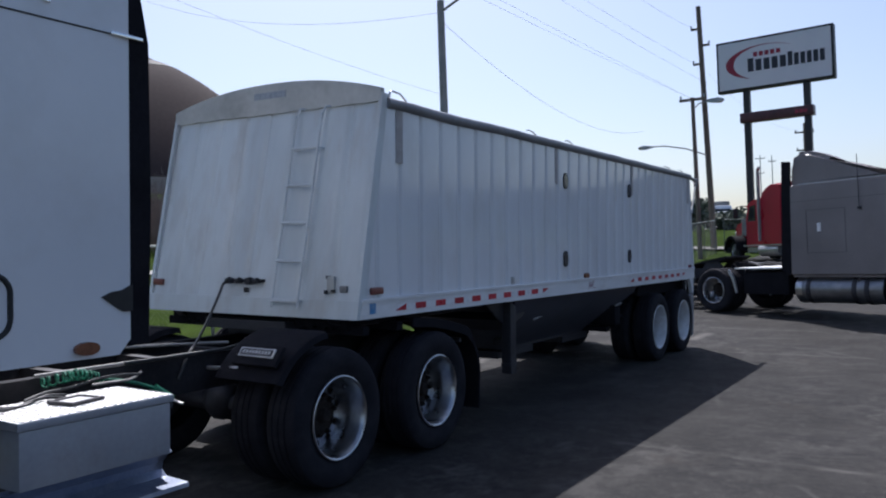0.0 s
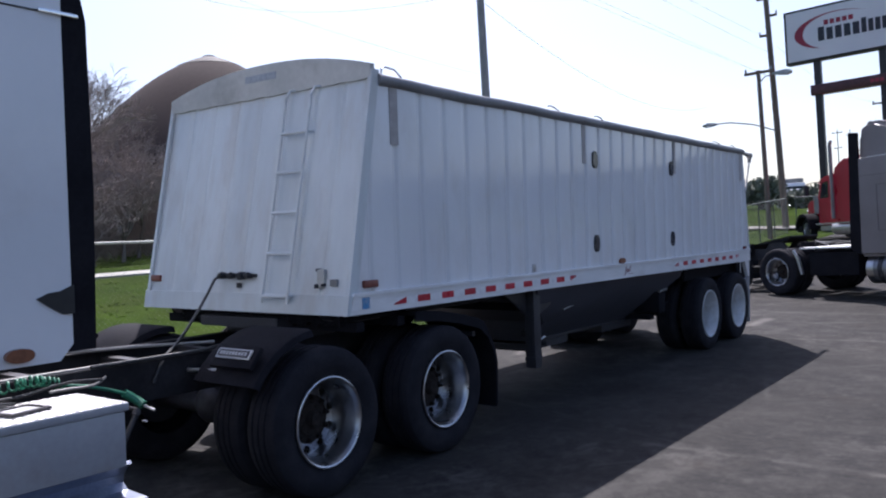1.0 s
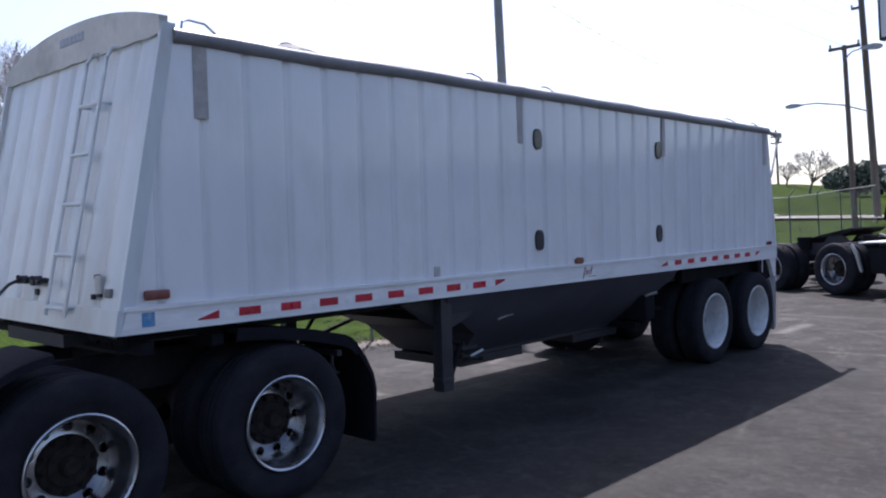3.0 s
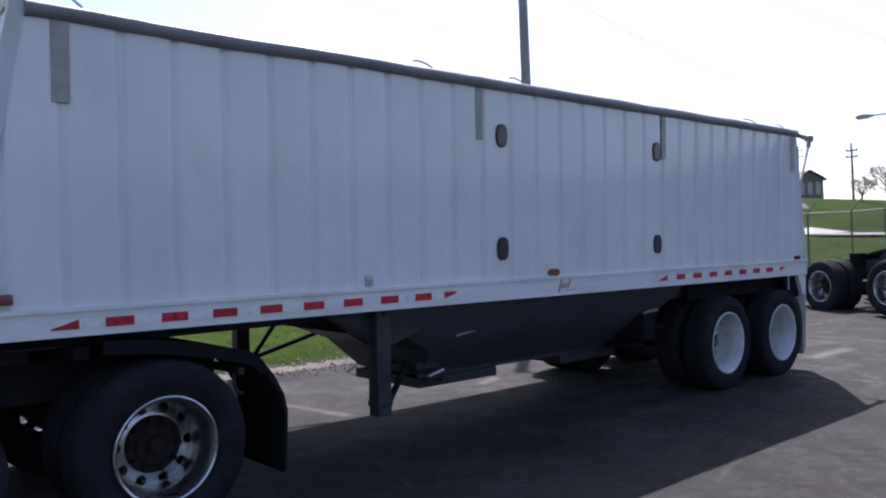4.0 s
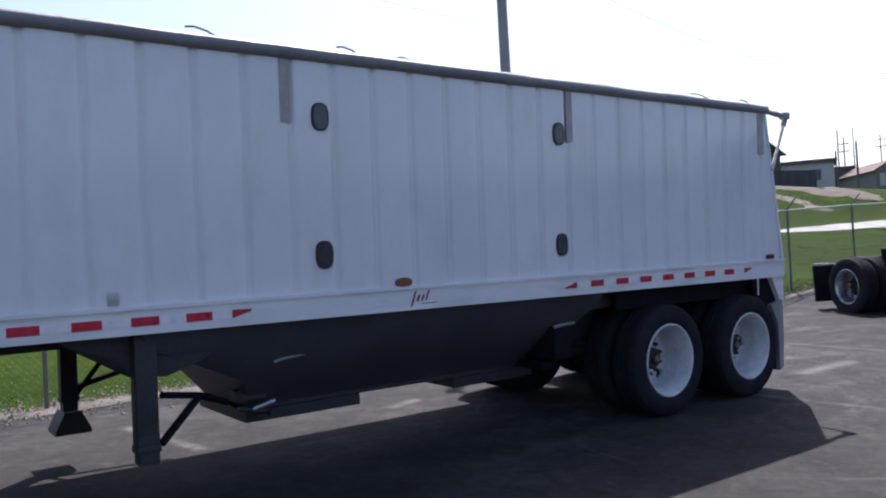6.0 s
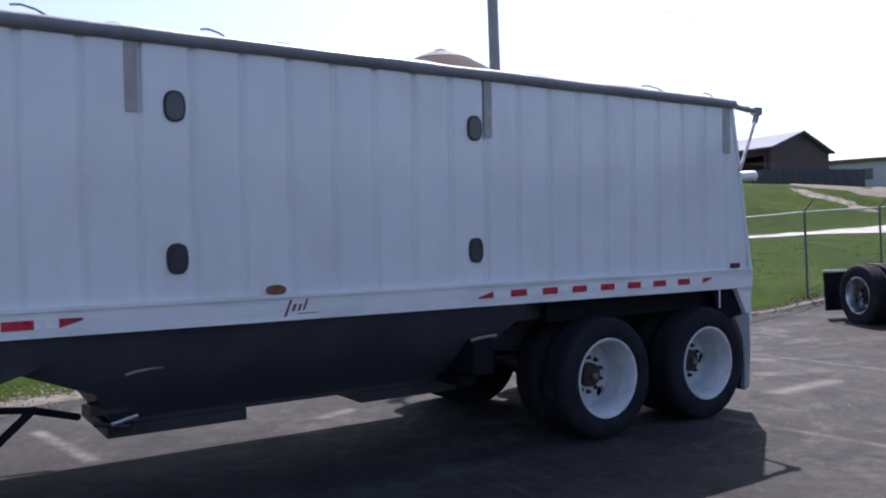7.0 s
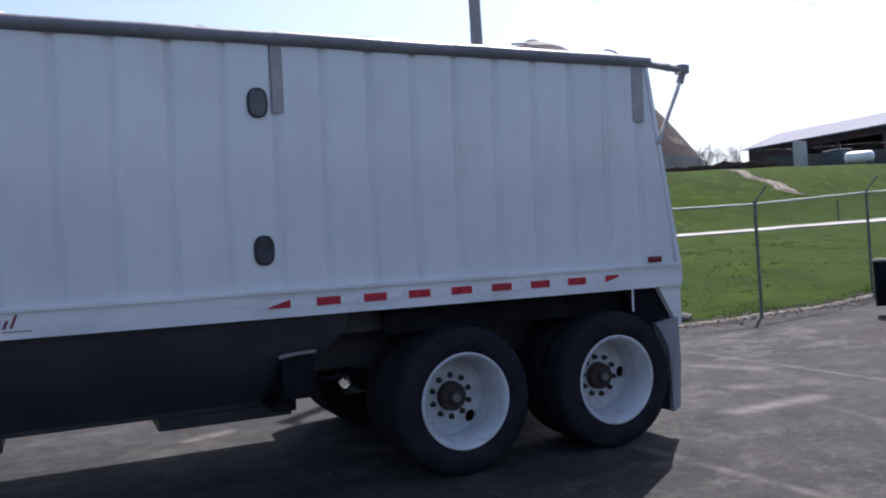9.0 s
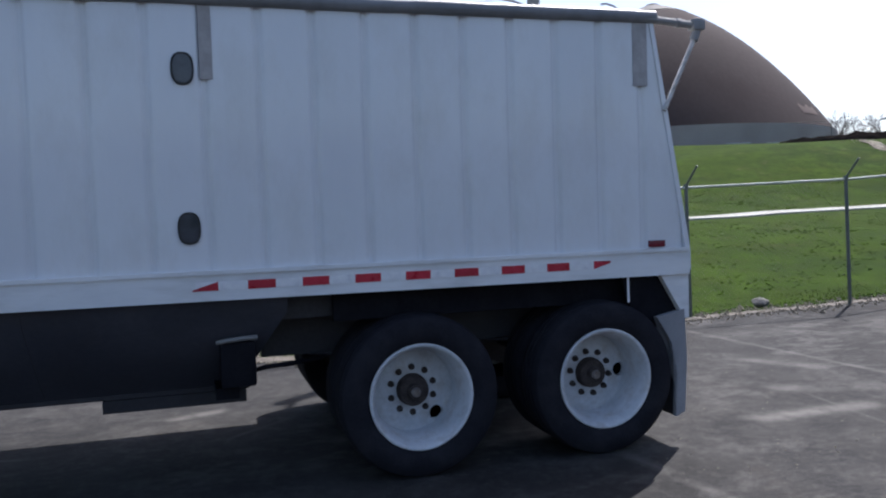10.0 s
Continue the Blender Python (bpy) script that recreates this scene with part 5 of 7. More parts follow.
def step_box():
    """Battery box with a tread plate lid and a step below."""
    bm = bmesh.new()
    box(bm, 0.62, 1.105, 1.0, 1.9, 0.55, 0.845, bevel=0.012)
    BOXP = surf("dull_box_paint", (0.29, 0.31, 0.35), (0.37, 0.39, 0.43), 2, 0.4, 0.3, 0.05, 30, fine=0.1, dirt=(0.2, 0.17, 0.15), dirt_amount=0.4, dirt_scale=4)
    bx = part("step_box", bm, BOXP, tractor, "white step box with bright tread plate lid", off=KOFF)
    bm = bmesh.new()
    box(bm, 0.6, 1.12, 0.985, 1.915, 0.848, 0.888, bevel=0.008)
    part("lid", bm, BOXP, bx, off=KOFF)
    bm = bmesh.new()
    box(bm, 0.605, 1.115, 0.99, 1.91, 0.888, 0.892)
    # sun glare on the plate is put into its near-white colour
    plate = part("tread_plate", bm, surf("worn_glare_tread_plate", (0.8, 0.8, 0.8), (0.88, 0.88, 0.87), 9, 0.55, 0.0, 0.05, 60), bx, "diamond tread plate whitened for sun glare", off=KOFF)
    bm = bmesh.new()
    for i in range(10):
        for j in range(18):
            a = 45 if (i + j) % 2 else -45
            box(bm, -0.016, 0.016, -0.004, 0.004, 0, 0.003, Matrix.Translation((0.63 + i * 0.052, 1.015 + j * 0.0515, 0.892)) @ Matrix.Rotation(radians(a), 4, "Z"))
    # the lugs' own shading is painted in as a darker metal
    lug = part("tread_lug", bm, surf("worn_shaded_lug_metal", (0.12, 0.12, 0.13), (0.3, 0.3, 0.3), 9, 0.5, 0.6), bx, "raised lugs, darkened for their shading", off=KOFF)
    lug["kind"] = "stuff"
    bm = bmesh.new()
    prof = [(1.02, 0.535), (0.985, 0.515), (0.94, 0.465), (0.93, 0.42), (0.97, 0.385), (1.16, 0.375), (1.165, 0.35), (0.95, 0.355), (0.905, 0.41), (0.915, 0.47), (0.965, 0.535), (1.0, 0.55)]
    for p, q, r, s in zip(prof[:5], prof[1:6], prof[-2:-7:-1], prof[-1:-6:-1]):
        prism(bm, [(p[0], p[1]), (q[0], q[1]), (r[0], r[1]), (s[0], s[1])], "y", 0.95, 1.98)
    bmesh.ops.remove_doubles(bm, verts=bm.verts[:], dist=0.0005)
    part("step", bm, surf("blue_grey_aluminium", (0.2, 0.23, 0.31), (0.3, 0.33, 0.4), 6, 0.38, 0.8, 0.15, 70, fine=0.25), bx, "scooped aluminium step", off=KOFF)
    bm = bmesh.new()
    for y in (1.1, 1.85):
        box(bm, 0.62, 0.9, y - 0.03, y + 0.03, 0.36, 0.56)
    box(bm, 0.40, 0.64, 1.05, 1.9, 0.6, 0.85)
    part("bracket", bm, BLACK, bx, off=KOFF)


step_box()


# ---- loose air hose and things lying on the step box ----
def w_of(x, y, z):
    """From the leaning truck frame to the world."""
    a = radians(LEAN)
    return Vector((-5.175 + x * math.cos(a) + z * math.sin(a), y, 0.036 - x * math.sin(a) + z * math.cos(a)))


bm = bmesh.new()
tube(bm, [w_of(-0.16, 3.52, 1.45), w_of(-0.14, 3.46, 1.43), w_of(-0.06, 3.34, 1.345), w_of(0.07, 3.14, 1.22), w_of(0.2, 2.94, 1.11), w_of(0.32, 2.76, 1.03), w_of(0.4, 2.64, 0.995), w_of(0.45, 2.56, 0.94), w_of(0.46, 2.5, 0.84)], 0.011, 8)
one("air_hose", bm, HOSE, "black air hose slung from the trailer to the frame", "hose")
bm = bmesh.new()
pts = []
for k in range(150):
    a = k * 0.55
    s = k / 149
    r = 0.028 + 0.008 * noise.noise((s * 9, 1, 3))
    pts.append(w_of(0.49 + r * math.cos(a) + 0.04 * math.sin(s * 5), 1.5 + 0.42 * s + 0.02 * noise.noise((s * 6, 4, 1)), 0.955 + r * math.sin(a) + 0.03 * math.sin(s * 4)))
tube(bm, pts, 0.0065, 6)
one("coiled_hose", bm, GREENH, "green coiled air hose heaped behind the step box lid", "hose")
bm = bmesh.new()
tube(bm, [Vector(p) for p in ((-4.62, 1.8, 0.925), (-4.6, 1.9, 0.928), (-4.575, 1.97, 0.927), (-4.556, 2.021, 0.931), (-4.548, 2.06, 0.945), (-4.542, 2.096, 0.972))], 0.008, 8)
one("hose", bm, POLEM, "dusty grey hose end turned up behind the step box lid", "hose", "hoses on the step box")
sleeve = root("hose_sleeve", Matrix.Translation((-4.64, 2.25, 0.85)), "green hose sagging behind the step box to a thick sleeve", "hose")
o = Vector((-4.64, 2.25, 0.85))
for name, pts, r, mat in (("hose_line", ((-4.7, 1.82, 0.95), (-4.69, 1.93, 0.94), (-4.67, 2.05, 0.915), (-4.655, 2.16, 0.88), (-4.645, 2.26, 0.84), (-4.635, 2.33, 0.8)), 0.011, GREENH),
                          ("sleeve", ((-4.648, 2.27, 0.838), (-4.636, 2.32, 0.8), (-4.615, 2.345, 0.775), (-4.585, 2.357, 0.752)), 0.027, GREENH),
                          ("fitting", ((-4.585, 2.357, 0.752), (-4.545, 2.366, 0.738), (-4.501, 2.376, 0.724)), 0.009, DULLALU)):
    bm = bmesh.new()
    tube(bm, [Vector(p) - o for p in pts], r, 10)
    part(name, bm, mat, sleeve)
bm = bmesh.new()
rod(bm, w_of(0.72, 2.2, 0.72), w_of(0.73, 2.11, 0.57), 0.016, 8)
rod(bm, w_of(0.715, 2.22, 0.75), w_of(0.72, 2.2, 0.72), 0.024, 8)
rod(bm, w_of(0.5, 2.22, 0.75), w_of(0.715, 2.22, 0.75), 0.012, 8)
rod(bm, w_of(0.42, 2.22, 0.75), w_of(0.52, 2.22, 0.75), 0.012, 8)
one("hanging_bar", bm, BLACK, "short dark bar hanging from the frame", "bar")
for j, (x0, y0, y1) in enumerate(((0.80, 0.95, 1.55), (0.86, 0.92, 1.5), (0.70, 1.3, 2.05))):
    bm = bmesh.new()
    tube(bm, [w_of(x0 - 0.1 + 0.06 * math.sin(k * 0.5 + j), y0 + (y1 - y0) * k / 10, 0.905 + (0.05 if j == 2 else 0) * k / 10 + 0.01 * math.sin(k)) for k in range(11)], 0.009, 6)
    one("hose", bm, HOSE, "thin dark hose lying across the step box lid", "hose", "hoses on the step box")
lid_plate = root("frame_plate", Matrix.Translation(w_of(0.86, 1.47, 0.899)) @ pose(0, 0, 0, 0, LEAN, 12), "flat grey plate in a black frame lying on the lid", "plate")
bm = bmesh.new()
for a in ((-0.09, 0.09, -0.115, -0.095), (-0.09, 0.09, 0.095, 0.115), (-0.09, -0.07, -0.095, 0.095), (0.07, 0.09, -0.095, 0.095)):
    box(bm, *a, -0.004, 0.014)
part("frame", bm, BLACK, lid_plate)
bm = bmesh.new()
box(bm, -0.07, 0.07, -0.095, 0.095, -0.004, 0.006)
part("plate", bm, DULLALU, lid_plate)


# ---- chain-link fence ----
def post_mesh(h):
    bm = bmesh.new()
    rod(bm, (0, 0, -0.2), (0, 0, h), 0.025, 10)
    rod(bm, (0, 0, h), (0.2, 0.05, h + 0.26), 0.016, 6)
    rod(bm, (0, 0, h - 0.03), (0, 0, h + 0.03), 0.032, 10)
    return mesh_of("post", bm, POSTM)


POST = post_mesh(1.78)


def fence(pts, label, rail=RAILG, rr=0.018):
    """Posts, top rail and woven wire between them, following the ground."""
    f = root("chain_link_fence", Matrix.Translation((pts[0][0], pts[0][1], land_z(*pts[0]))), label, "fence")
    o = Vector((pts[0][0], pts[0][1], land_z(*pts[0])))
    tops = []
    for x, y in pts:
        z = land_z(x, y)
        placed("post", POST, f, Matrix.Translation(Vector((x, y, z)) - o))
        tops.append(Vector((x, y, z + 1.78)) - o)
    for a, b in zip(tops, tops[1:]):
        bm = bmesh.new()
        rod(bm, a - Vector((0, 0, 0.02)), b - Vector((0, 0, 0.02)), rr, 10)
        part("top_rail", bm, rail, f)
        d = b - a
        L = math.hypot(d.x, d.y)
        u = Vector((d.x / L, d.y / L, 0))
        vs, fs = [], []
        n = int(L / 0.075)
        H = 1.72
        side = Vector((-u.y, u.x, 0)) * 0.0012
        for k in range(-int(H / 0.075), n + 1):
            for sgn in (1, -1):
                s0, s1 = k * 0.075, k * 0.075 + H
                t0, t1 = 0.0, 1.0
                if s0 < 0:
                    t0 = -s0 / H
                if s1 > L:
                    t1 = (L - s0) / H
                if t1 <= t0:
                    continue
                q = []
                for t in (t0, t1):
                    s = s0 + H * t
                    zz = (H * t) if sgn > 0 else (H * (1 - t))
                    q.append(a + d * (s / L) + Vector((0, 0, zz - 1.75)))
                i = len(vs)
                up = Vector((0, 0, 0.0014))
                for p in q:
                    vs += [p + side, p - side, p + up]
                fs += [(i, i + 1, i + 4, i + 3), (i + 1, i + 2, i + 5, i + 4), (i + 2, i, i + 3, i + 5)]
        me = bpy.data.meshes.new("wire_mesh")
        me.from_pydata([tuple(v) for v in vs], [], fs)
        me.materials.append(BARBED)
        ob = placed("wire_mesh", me, f, Matrix())
        ob["kind"] = "stuff"
    return f


SIDE = [(-8.95 + 0.02 * k, 15.95 - 3.1 * (4 - k)) for k in range(-1, 5)] + [(-8.52, 18.3), (-9.1, 21.65), (-9.45, 25.2), (-9.65, 28.65), (-9.9, 32.05), (-10.2, 35.45), (-10.5, 38.9), (-10.8, 42.3)]
fence(SIDE, "galvanised chain-link fence with outward arms along the lot")
fence([(-59.5, 39.5), (-57.6, 43.0), (-55.8, 46.6), (-54.3, 50.1), (-52.8, 53.6), (-50.6, 56.8), (-48.0, 59.6), (-44.6, 61.6), (-41.0, 62.0), (-37.3, 62.2)], "distant chain-link fence along the crest of the hill", POSTM, 0.013)
fence([(-10.8 + 3.2 * k, 44.2 - 0.1 * k) for k in range(10)], "galvanised chain-link fence across the far end of the lot")

# ---- gravel verge, rock, grass ----
def pebbles():
    rng = random.Random(4)
    vs, fs = [], []
    for k in range(7000):
        y = rng.uniform(-2, 24)
        x = lot_edge(y) + rng.gauss(-0.1 - 0.2 * (1 - smooth01(8.5, 12.5, y)), 0.2 + 0.12 * (1 - smooth01(8.5, 12.5, y)))
        if k % 45 == 0:
            x, y = rng.gauss(-4.0, 0.9), rng.gauss(13.2, 0.8)
        r = rng.uniform(0.01, 0.032) * (0.3 if k % 45 == 0 else 1) * (1.8 if rng.random() < 0.06 else 1)
        z = (land_z(x, y) if x < FENCE_X + 0.1 else lot_z(x, y)) + 0.2 * r
        i = len(vs)
        vs += [(x + r * rng.uniform(.7, 1.3), y, z), (x - r, y + r * .4, z), (x, y + r * rng.uniform(.7, 1.2), z), (x, y - r, z), (x, y, z + r * .8), (x, y, z - r)]
        fs += [(i, i + 2, i + 4), (i + 2, i + 1, i + 4), (i + 1, i + 3, i + 4), (i + 3, i, i + 4)]
    me = bpy.data.meshes.new("gravel")
    me.from_pydata(vs, [], fs)
    me.materials.append(GRAVEL)
    tagged(new("gravel", me), "pale loose gravel along the edge of the asphalt", "gravel", kind="stuff")
    # the bare verge under it
    ys = steps((-10, 23, 132))
    vv = []
    for y in ys:
        e = lot_edge(y)
        w1 = 0.2 + 0.4 * (1 - smooth01(8.5, 12.5, y)) + 0.22 * noise.noise((y * 1.1, 1, 4)) + 0.12 * noise.noise((y * 4.3, 2, 4))
        vv += [(e + 0.03 + 0.06 * noise.noise((y * 3.3, 6, 4)), y, lot_z(e, y) + 0.006), (e - 0.12, y, land_z(e - 0.12, y) + 0.022), (e - max(0.13, w1 - 0.08), y, land_z(e - 0.33, y) + 0.006)]
    ff = [(3 * j + i, 3 * j + i + 1, 3 * j + i + 4, 3 * j + i + 3) for j in range(len(ys) - 1) for i in range(2)]
    me = bpy.data.meshes.new("verge")
    me.from_pydata(vv, [], ff)
    me.materials.append(VERGE)
    tagged(new("verge", me), "pale gravel verge between asphalt and grass", "verge", kind="structure")


pebbles()


def turf():
    rng = random.Random(7)
    vs, fs = [], []
    for k in range(26000):
        y = rng.uniform(-6, 30)
        x = -8.8 - 1.1 * rng.random() ** 1.6
        n = noise.noise((x * 0.5, y * 0.5, 8))
        h = rng.uniform(0.012, 0.03) * (1 + 0.9 * n)
        a = rng.uniform(0, math.tau)
        w = rng.uniform(0.005, 0.014)
        z = land_z(x, y) - 0.01
        lx, ly = rng.gauss(0, 0.02), rng.gauss(0, 0.02)
        i = len(vs)
        vs += [(x - w * math.cos(a), y - w * math.sin(a), z), (x + w * math.cos(a), y + w * math.sin(a), z), (x + lx, y + ly, z + h)]
        fs.append((i, i + 1, i + 2))
    # coarser tufts in drifts over the slope
    for k in range(42000):
        y = rng.uniform(8, 46)
        x = -9.8 - 17.0 * rng.random()
        n = noise.noise((x * 0.8, y * 0.8, 8)) + 0.6 * noise.noise((x * 2.3, y * 2.3, 5))
        if abs(x + 20) < 1.2 or n < rng.uniform(-0.2, 0.5):
            continue
        a = rng.uniform(0, math.tau)
        w = rng.uniform(0.02, 0.05)
        z = land_z(x, y) - 0.002
        lx, ly = rng.gauss(0, 0.07), rng.gauss(0, 0.07)
        i = len(vs)
        vs += [(x - w * math.cos(a), y - w * math.sin(a), z), (x + w * math.cos(a), y + w * math.sin(a), z), (x + lx, y + ly, z + rng.uniform(0.014, 0.024))]
        fs.append((i, i + 1, i + 2))
    me = bpy.data.meshes.new("grass")
    me.from_pydata(vs, [], fs)
    me.materials.append(BLADE)
    tagged(new("grass", me), "short fresh green grass behind the fence", "grass", kind="stuff")


turf()
bm = bmesh.new()
bmesh.ops.create_icosphere(bm, subdivisions=3, radius=0.2)
for v in bm.verts:
    v.co *= 1 + 0.35 * noise.noise(v.co * 6)
    v.co.z *= 0.6
ob = one("rock", bm, surf("grey_rock", (0.11, 0.105, 0.095), (0.2, 0.19, 0.175), 9, 0.95, 0, 0.5, 40), "small grey rock on the gravel verge", "rock")
ob.matrix_world = Matrix.Translation((-9.15, 17.3, land_z(-9.15, 17.3) + 0.06)) @ Matrix.Scale(0.55, 4)


bm = bmesh.new()
zs = land_z(-21.1, 35.9)
rod(bm, (-21.1, 35.9, zs - 0.15), (-21.1, 35.9, zs + 0.78), 0.035, 8)
rod(bm, (-21.1, 35.9, zs + 0.74), (-21.1, 35.9, zs + 0.8), 0.045, 8)
one("marker_post", bm, POSTM, "short weathered post beside the path", "post")



def track(name, pts, w, mat, label):
    vs, fs = [], []
    for i, (x, y) in enumerate(pts):
        a = Vector(pts[min(i + 1, len(pts) - 1)]) - Vector(pts[max(0, i - 1)])
        nrm = Vector((-a.y, a.x)).normalized()
        ww = w * (0.75 + 0.5 * noise.noise((x * 1.7, y * 1.7, 5)) + 0.35 * noise.noise((x * 4.3, y * 4.3, 2))) * min(1, 0.25 + 0.3 * min(i, len(pts) - 1 - i))
        for k in range(5):
            px, py = x + nrm.x * ww * (k / 2 - 1), y + nrm.y * ww * (k / 2 - 1)
            vs.append((px, py, land_z(px, py) + 0.06 * (1 - abs(k - 2) / 2) + 0.012))
    fs = [(5 * j + i, 5 * j + i + 1, 5 * j + i + 6, 5 * j + i + 5) for j in range(len(pts) - 1) for i in range(4)]
    me = bpy.data.meshes.new(name)
    me.from_pydata(vs, [], fs)
    me.materials.append(mat)
    tagged(new(name, me), label, "dirt track", kind="structure")


LINE_A = [(-31.8 + 0.25 * k, 41.2 - 0.045 * k + 0.2 * math.sin(k * 0.6)) for k in range(23)]
LINE_B = [(-30.2 + 0.3 * k, 53.2 + 0.2 * math.sin(k * 0.7)) for k in range(20)]
track("dirt_track", LINE_A, 0.5, RUBBLE, "bare dirt track on the grassy slope")
track("dirt_track", LINE_B, 0.9, RUBBLE, "bare dirt and rubble track on the grassy slope")
track("dirt_track", [(-32.0 + 0.5 * k, 56.4 + 0.1 * k - 0.4 * math.sin(k * 0.9)) for k in range(16)], 1.7, MUD, "muddy brown track on the grassy slope")
track("dirt_track", [(-28.5 + 0.5 * k, 60.5 - 0.35 * k) for k in range(10)], 1.6, MUD, "muddy dark track on the grassy slope")


def rubble():
    """Broken pale stones strewn along the tracks, thinning out into the grass."""
    rng = random.Random(31)
    vs, fs = [], []
    for line, w, n in ((LINE_A, 0.4, 260), (LINE_B, 0.7, 320)):
        for k in range(n):
            x, y = rng.choice(line)
            x, y = x + rng.gauss(0, 0.2), y + rng.gauss(0, w)
            r = rng.uniform(0.02, 0.05) * (1.8 if rng.random() < 0.06 else 1)
            z = land_z(x, y) + 0.05
            i = len(vs)
            vs += [(x + r * rng.uniform(.7, 1.5), y, z), (x - r, y + r * .4, z), (x, y + r * rng.uniform(.7, 1.4), z), (x, y - r, z), (x + r * rng.uniform(-.3, .3), y, z + r * .7)]
            fs += [(i, i + 2, i + 4), (i + 2, i + 1, i + 4), (i + 1, i + 3, i + 4), (i + 3, i, i + 4)]
    me = bpy.data.meshes.new("rubble")
    me.from_pydata(vs, [], fs)
    me.materials.append(surf("pale_rubble", (0.12, 0.105, 0.078), (0.25, 0.225, 0.18), 3, 0.95, fine=0.4, vary=0.3))
    tagged(new("rubble", me), "pale broken stones strewn along the dirt tracks", "rubble", kind="stuff")


rubble()



# ---- light pole, power poles, wires ----
def lamp_head(bm, p, d):
    """Cobra head lamp at p, pointing along d in plan."""
    d = Vector((d[0], d[1], 0)).normalized()
    m = Matrix.Translation(p) @ Vector((d.x, d.y, 0)).to_track_quat("X", "Z").to_matrix().to_4x4()
    prism(bm, [(-0.15, -0.04), (0.1, -0.1), (0.42, -0.14), (0.6, -0.08), (0.62, 0.02), (0.4, 0.09), (0.05, 0.07), (-0.15, 0.03)], "y", -0.15, 0.15, m)
    bmesh.ops.triangulate(bm, faces=[f for f in bm.faces if len(f.verts) > 4])


lp = root("light_pole", Matrix.Translation((-9.7, 14.18, land_z(-9.7, 14.18))), "tall grey light pole with a cobra-head lamp", "light pole")
zb = land_z(-9.7, 14.18)
bm = bmesh.new()
rod(bm, (0, 0, -0.2), (0, 0, 7.35 - zb), 0.105, 16, 0.08)
part("pole", bm, POLEM, lp)
bm = bmesh.new()
tube(bm, [(0, 0, 7.1 - zb), (0.35, -0.05, 7.22 - zb), (0.75, -0.1, 7.36 - zb), (1.2, -0.15, 7.42 - zb)], 0.03, 8)
part("arm", bm, POLEM, lp)
bm = bmesh.new()
lamp_head(bm, (1.25, -0.16, 7.42 - zb), (1, -0.1))
part("lamp_head", bm, GALV, lp)


def pole_thing(name, x, y, top, lean, r, label, arms=(), mat=POLEW):
    z = land_z(x, y)
    e = root(name, Matrix.Translation((x, y, z)), label, "pole")
    bm = bmesh.new()
    rod(bm, (0, 0, -0.3), (lean, 0, top - z), r, 12, r * 0.72)
    part("pole", bm, mat, e)
    for za, half, off in arms:
        t = (za - z) / (top - z)
        bm = bmesh.new()
        box(bm, lean * t + off - half, lean * t + off + half, -0.06, 0.06, za - z - 0.06, za - z + 0.06)
        part("crossarm", bm, mat, e)
        for s in (-1, 1):
            bm = bmesh.new()
            rod(bm, (lean * t + off + s * half * 0.9, 0, za - z + 0.06), (lean * t + off + s * half * 0.9, 0, za - z + 0.22), 0.05, 8)
            part("insulator", bm, GALV, e)
    return e


p2 = pole_thing("power_pole", -12.1, 47.3, 15.85, -0.4, 0.19, "tall weathered wooden power pole with short arms", ((14.55, 0.25, -0.25), (13.55, 0.25, 0.25), (12.5, 0.25, -0.25)))
p3 = pole_thing("lamp_pole", -10.6, 38.5, 8.97, -0.1, 0.125, "wooden pole with crossarm and street lamp", ((8.87, 0.62, 0.0),))
bm = bmesh.new()
zb = land_z(-10.6, 38.5)
tube(bm, [(-0.1, -0.05, 8.35 - zb), (0.2, -0.1, 8.62 - zb), (0.7, -0.1, 8.72 - zb)], 0.03, 8)
part("arm", bm, GALV, p3)
bm = bmesh.new()
lamp_head(bm, (0.75, -0.1, 8.7 - zb), (1, 0))
part("lamp_head", bm, GALV, p3)
zb = land_z(-12.1, 47.3)
bm = bmesh.new()
tube(bm, [(-0.2, -0.1, 7.15 - zb), (-1.2, -0.9, 7.55 - zb), (-2.2, -1.7, 7.72 - zb), (-2.9, -2.2, 7.68 - zb)], 0.04, 8)
part("arm", bm, GALV, p2, "long bracket arm of a street lamp")
bm = bmesh.new()
lamp_head(bm, (-2.9, -2.2, 7.66 - zb), (-1, -0.75))
part("lamp_head", bm, GALV, p2)
pole_thing("power_pole", -10.0, 68.0, 11.3, 0, 0.11, "distant power pole with crossarms", ((10.6, 0.7, 0), (9.2, 0.6, 0)))
for x, y, t, arms in ((-53.6, 111.3, 16.1, ()), (-53.0, 111.7, 15.1, ((14.2, 0.6, 0), (13.2, 0.6, 0))), (-65.2, 139.1, 19.9, ()), (-61.7, 140.8, 18.3, ((17.5, 0.9, 0), (16.4, 0.9, 0))), (-36.2, 80.5, 10.6, ()), (-42.0, 88.0, 10.8, ())):
    pole_thing("power_pole", x, y, t, 0, 0.11, "distant power pole on the hill", arms)
pole_thing("power_pole", -31.4, 85.0, 11.1, 0, 0.12, "distant power pole with two crossarms", ((10.4, 0.55, 0), (9.8, 0.55, 0)))
pole_thing("mast", -28.2, 146.1, 17.6, 0, 0.1, "distant lattice mast with small arms", ((17.0, 0.8, 0), (14.5, 0.6, 0)), GALV)
pole_thing("mast", -26.4, 146.6, 17.4, 0, 0.1, "distant lattice mast with small arms", ((16.4, 0.6, 0),), GALV)
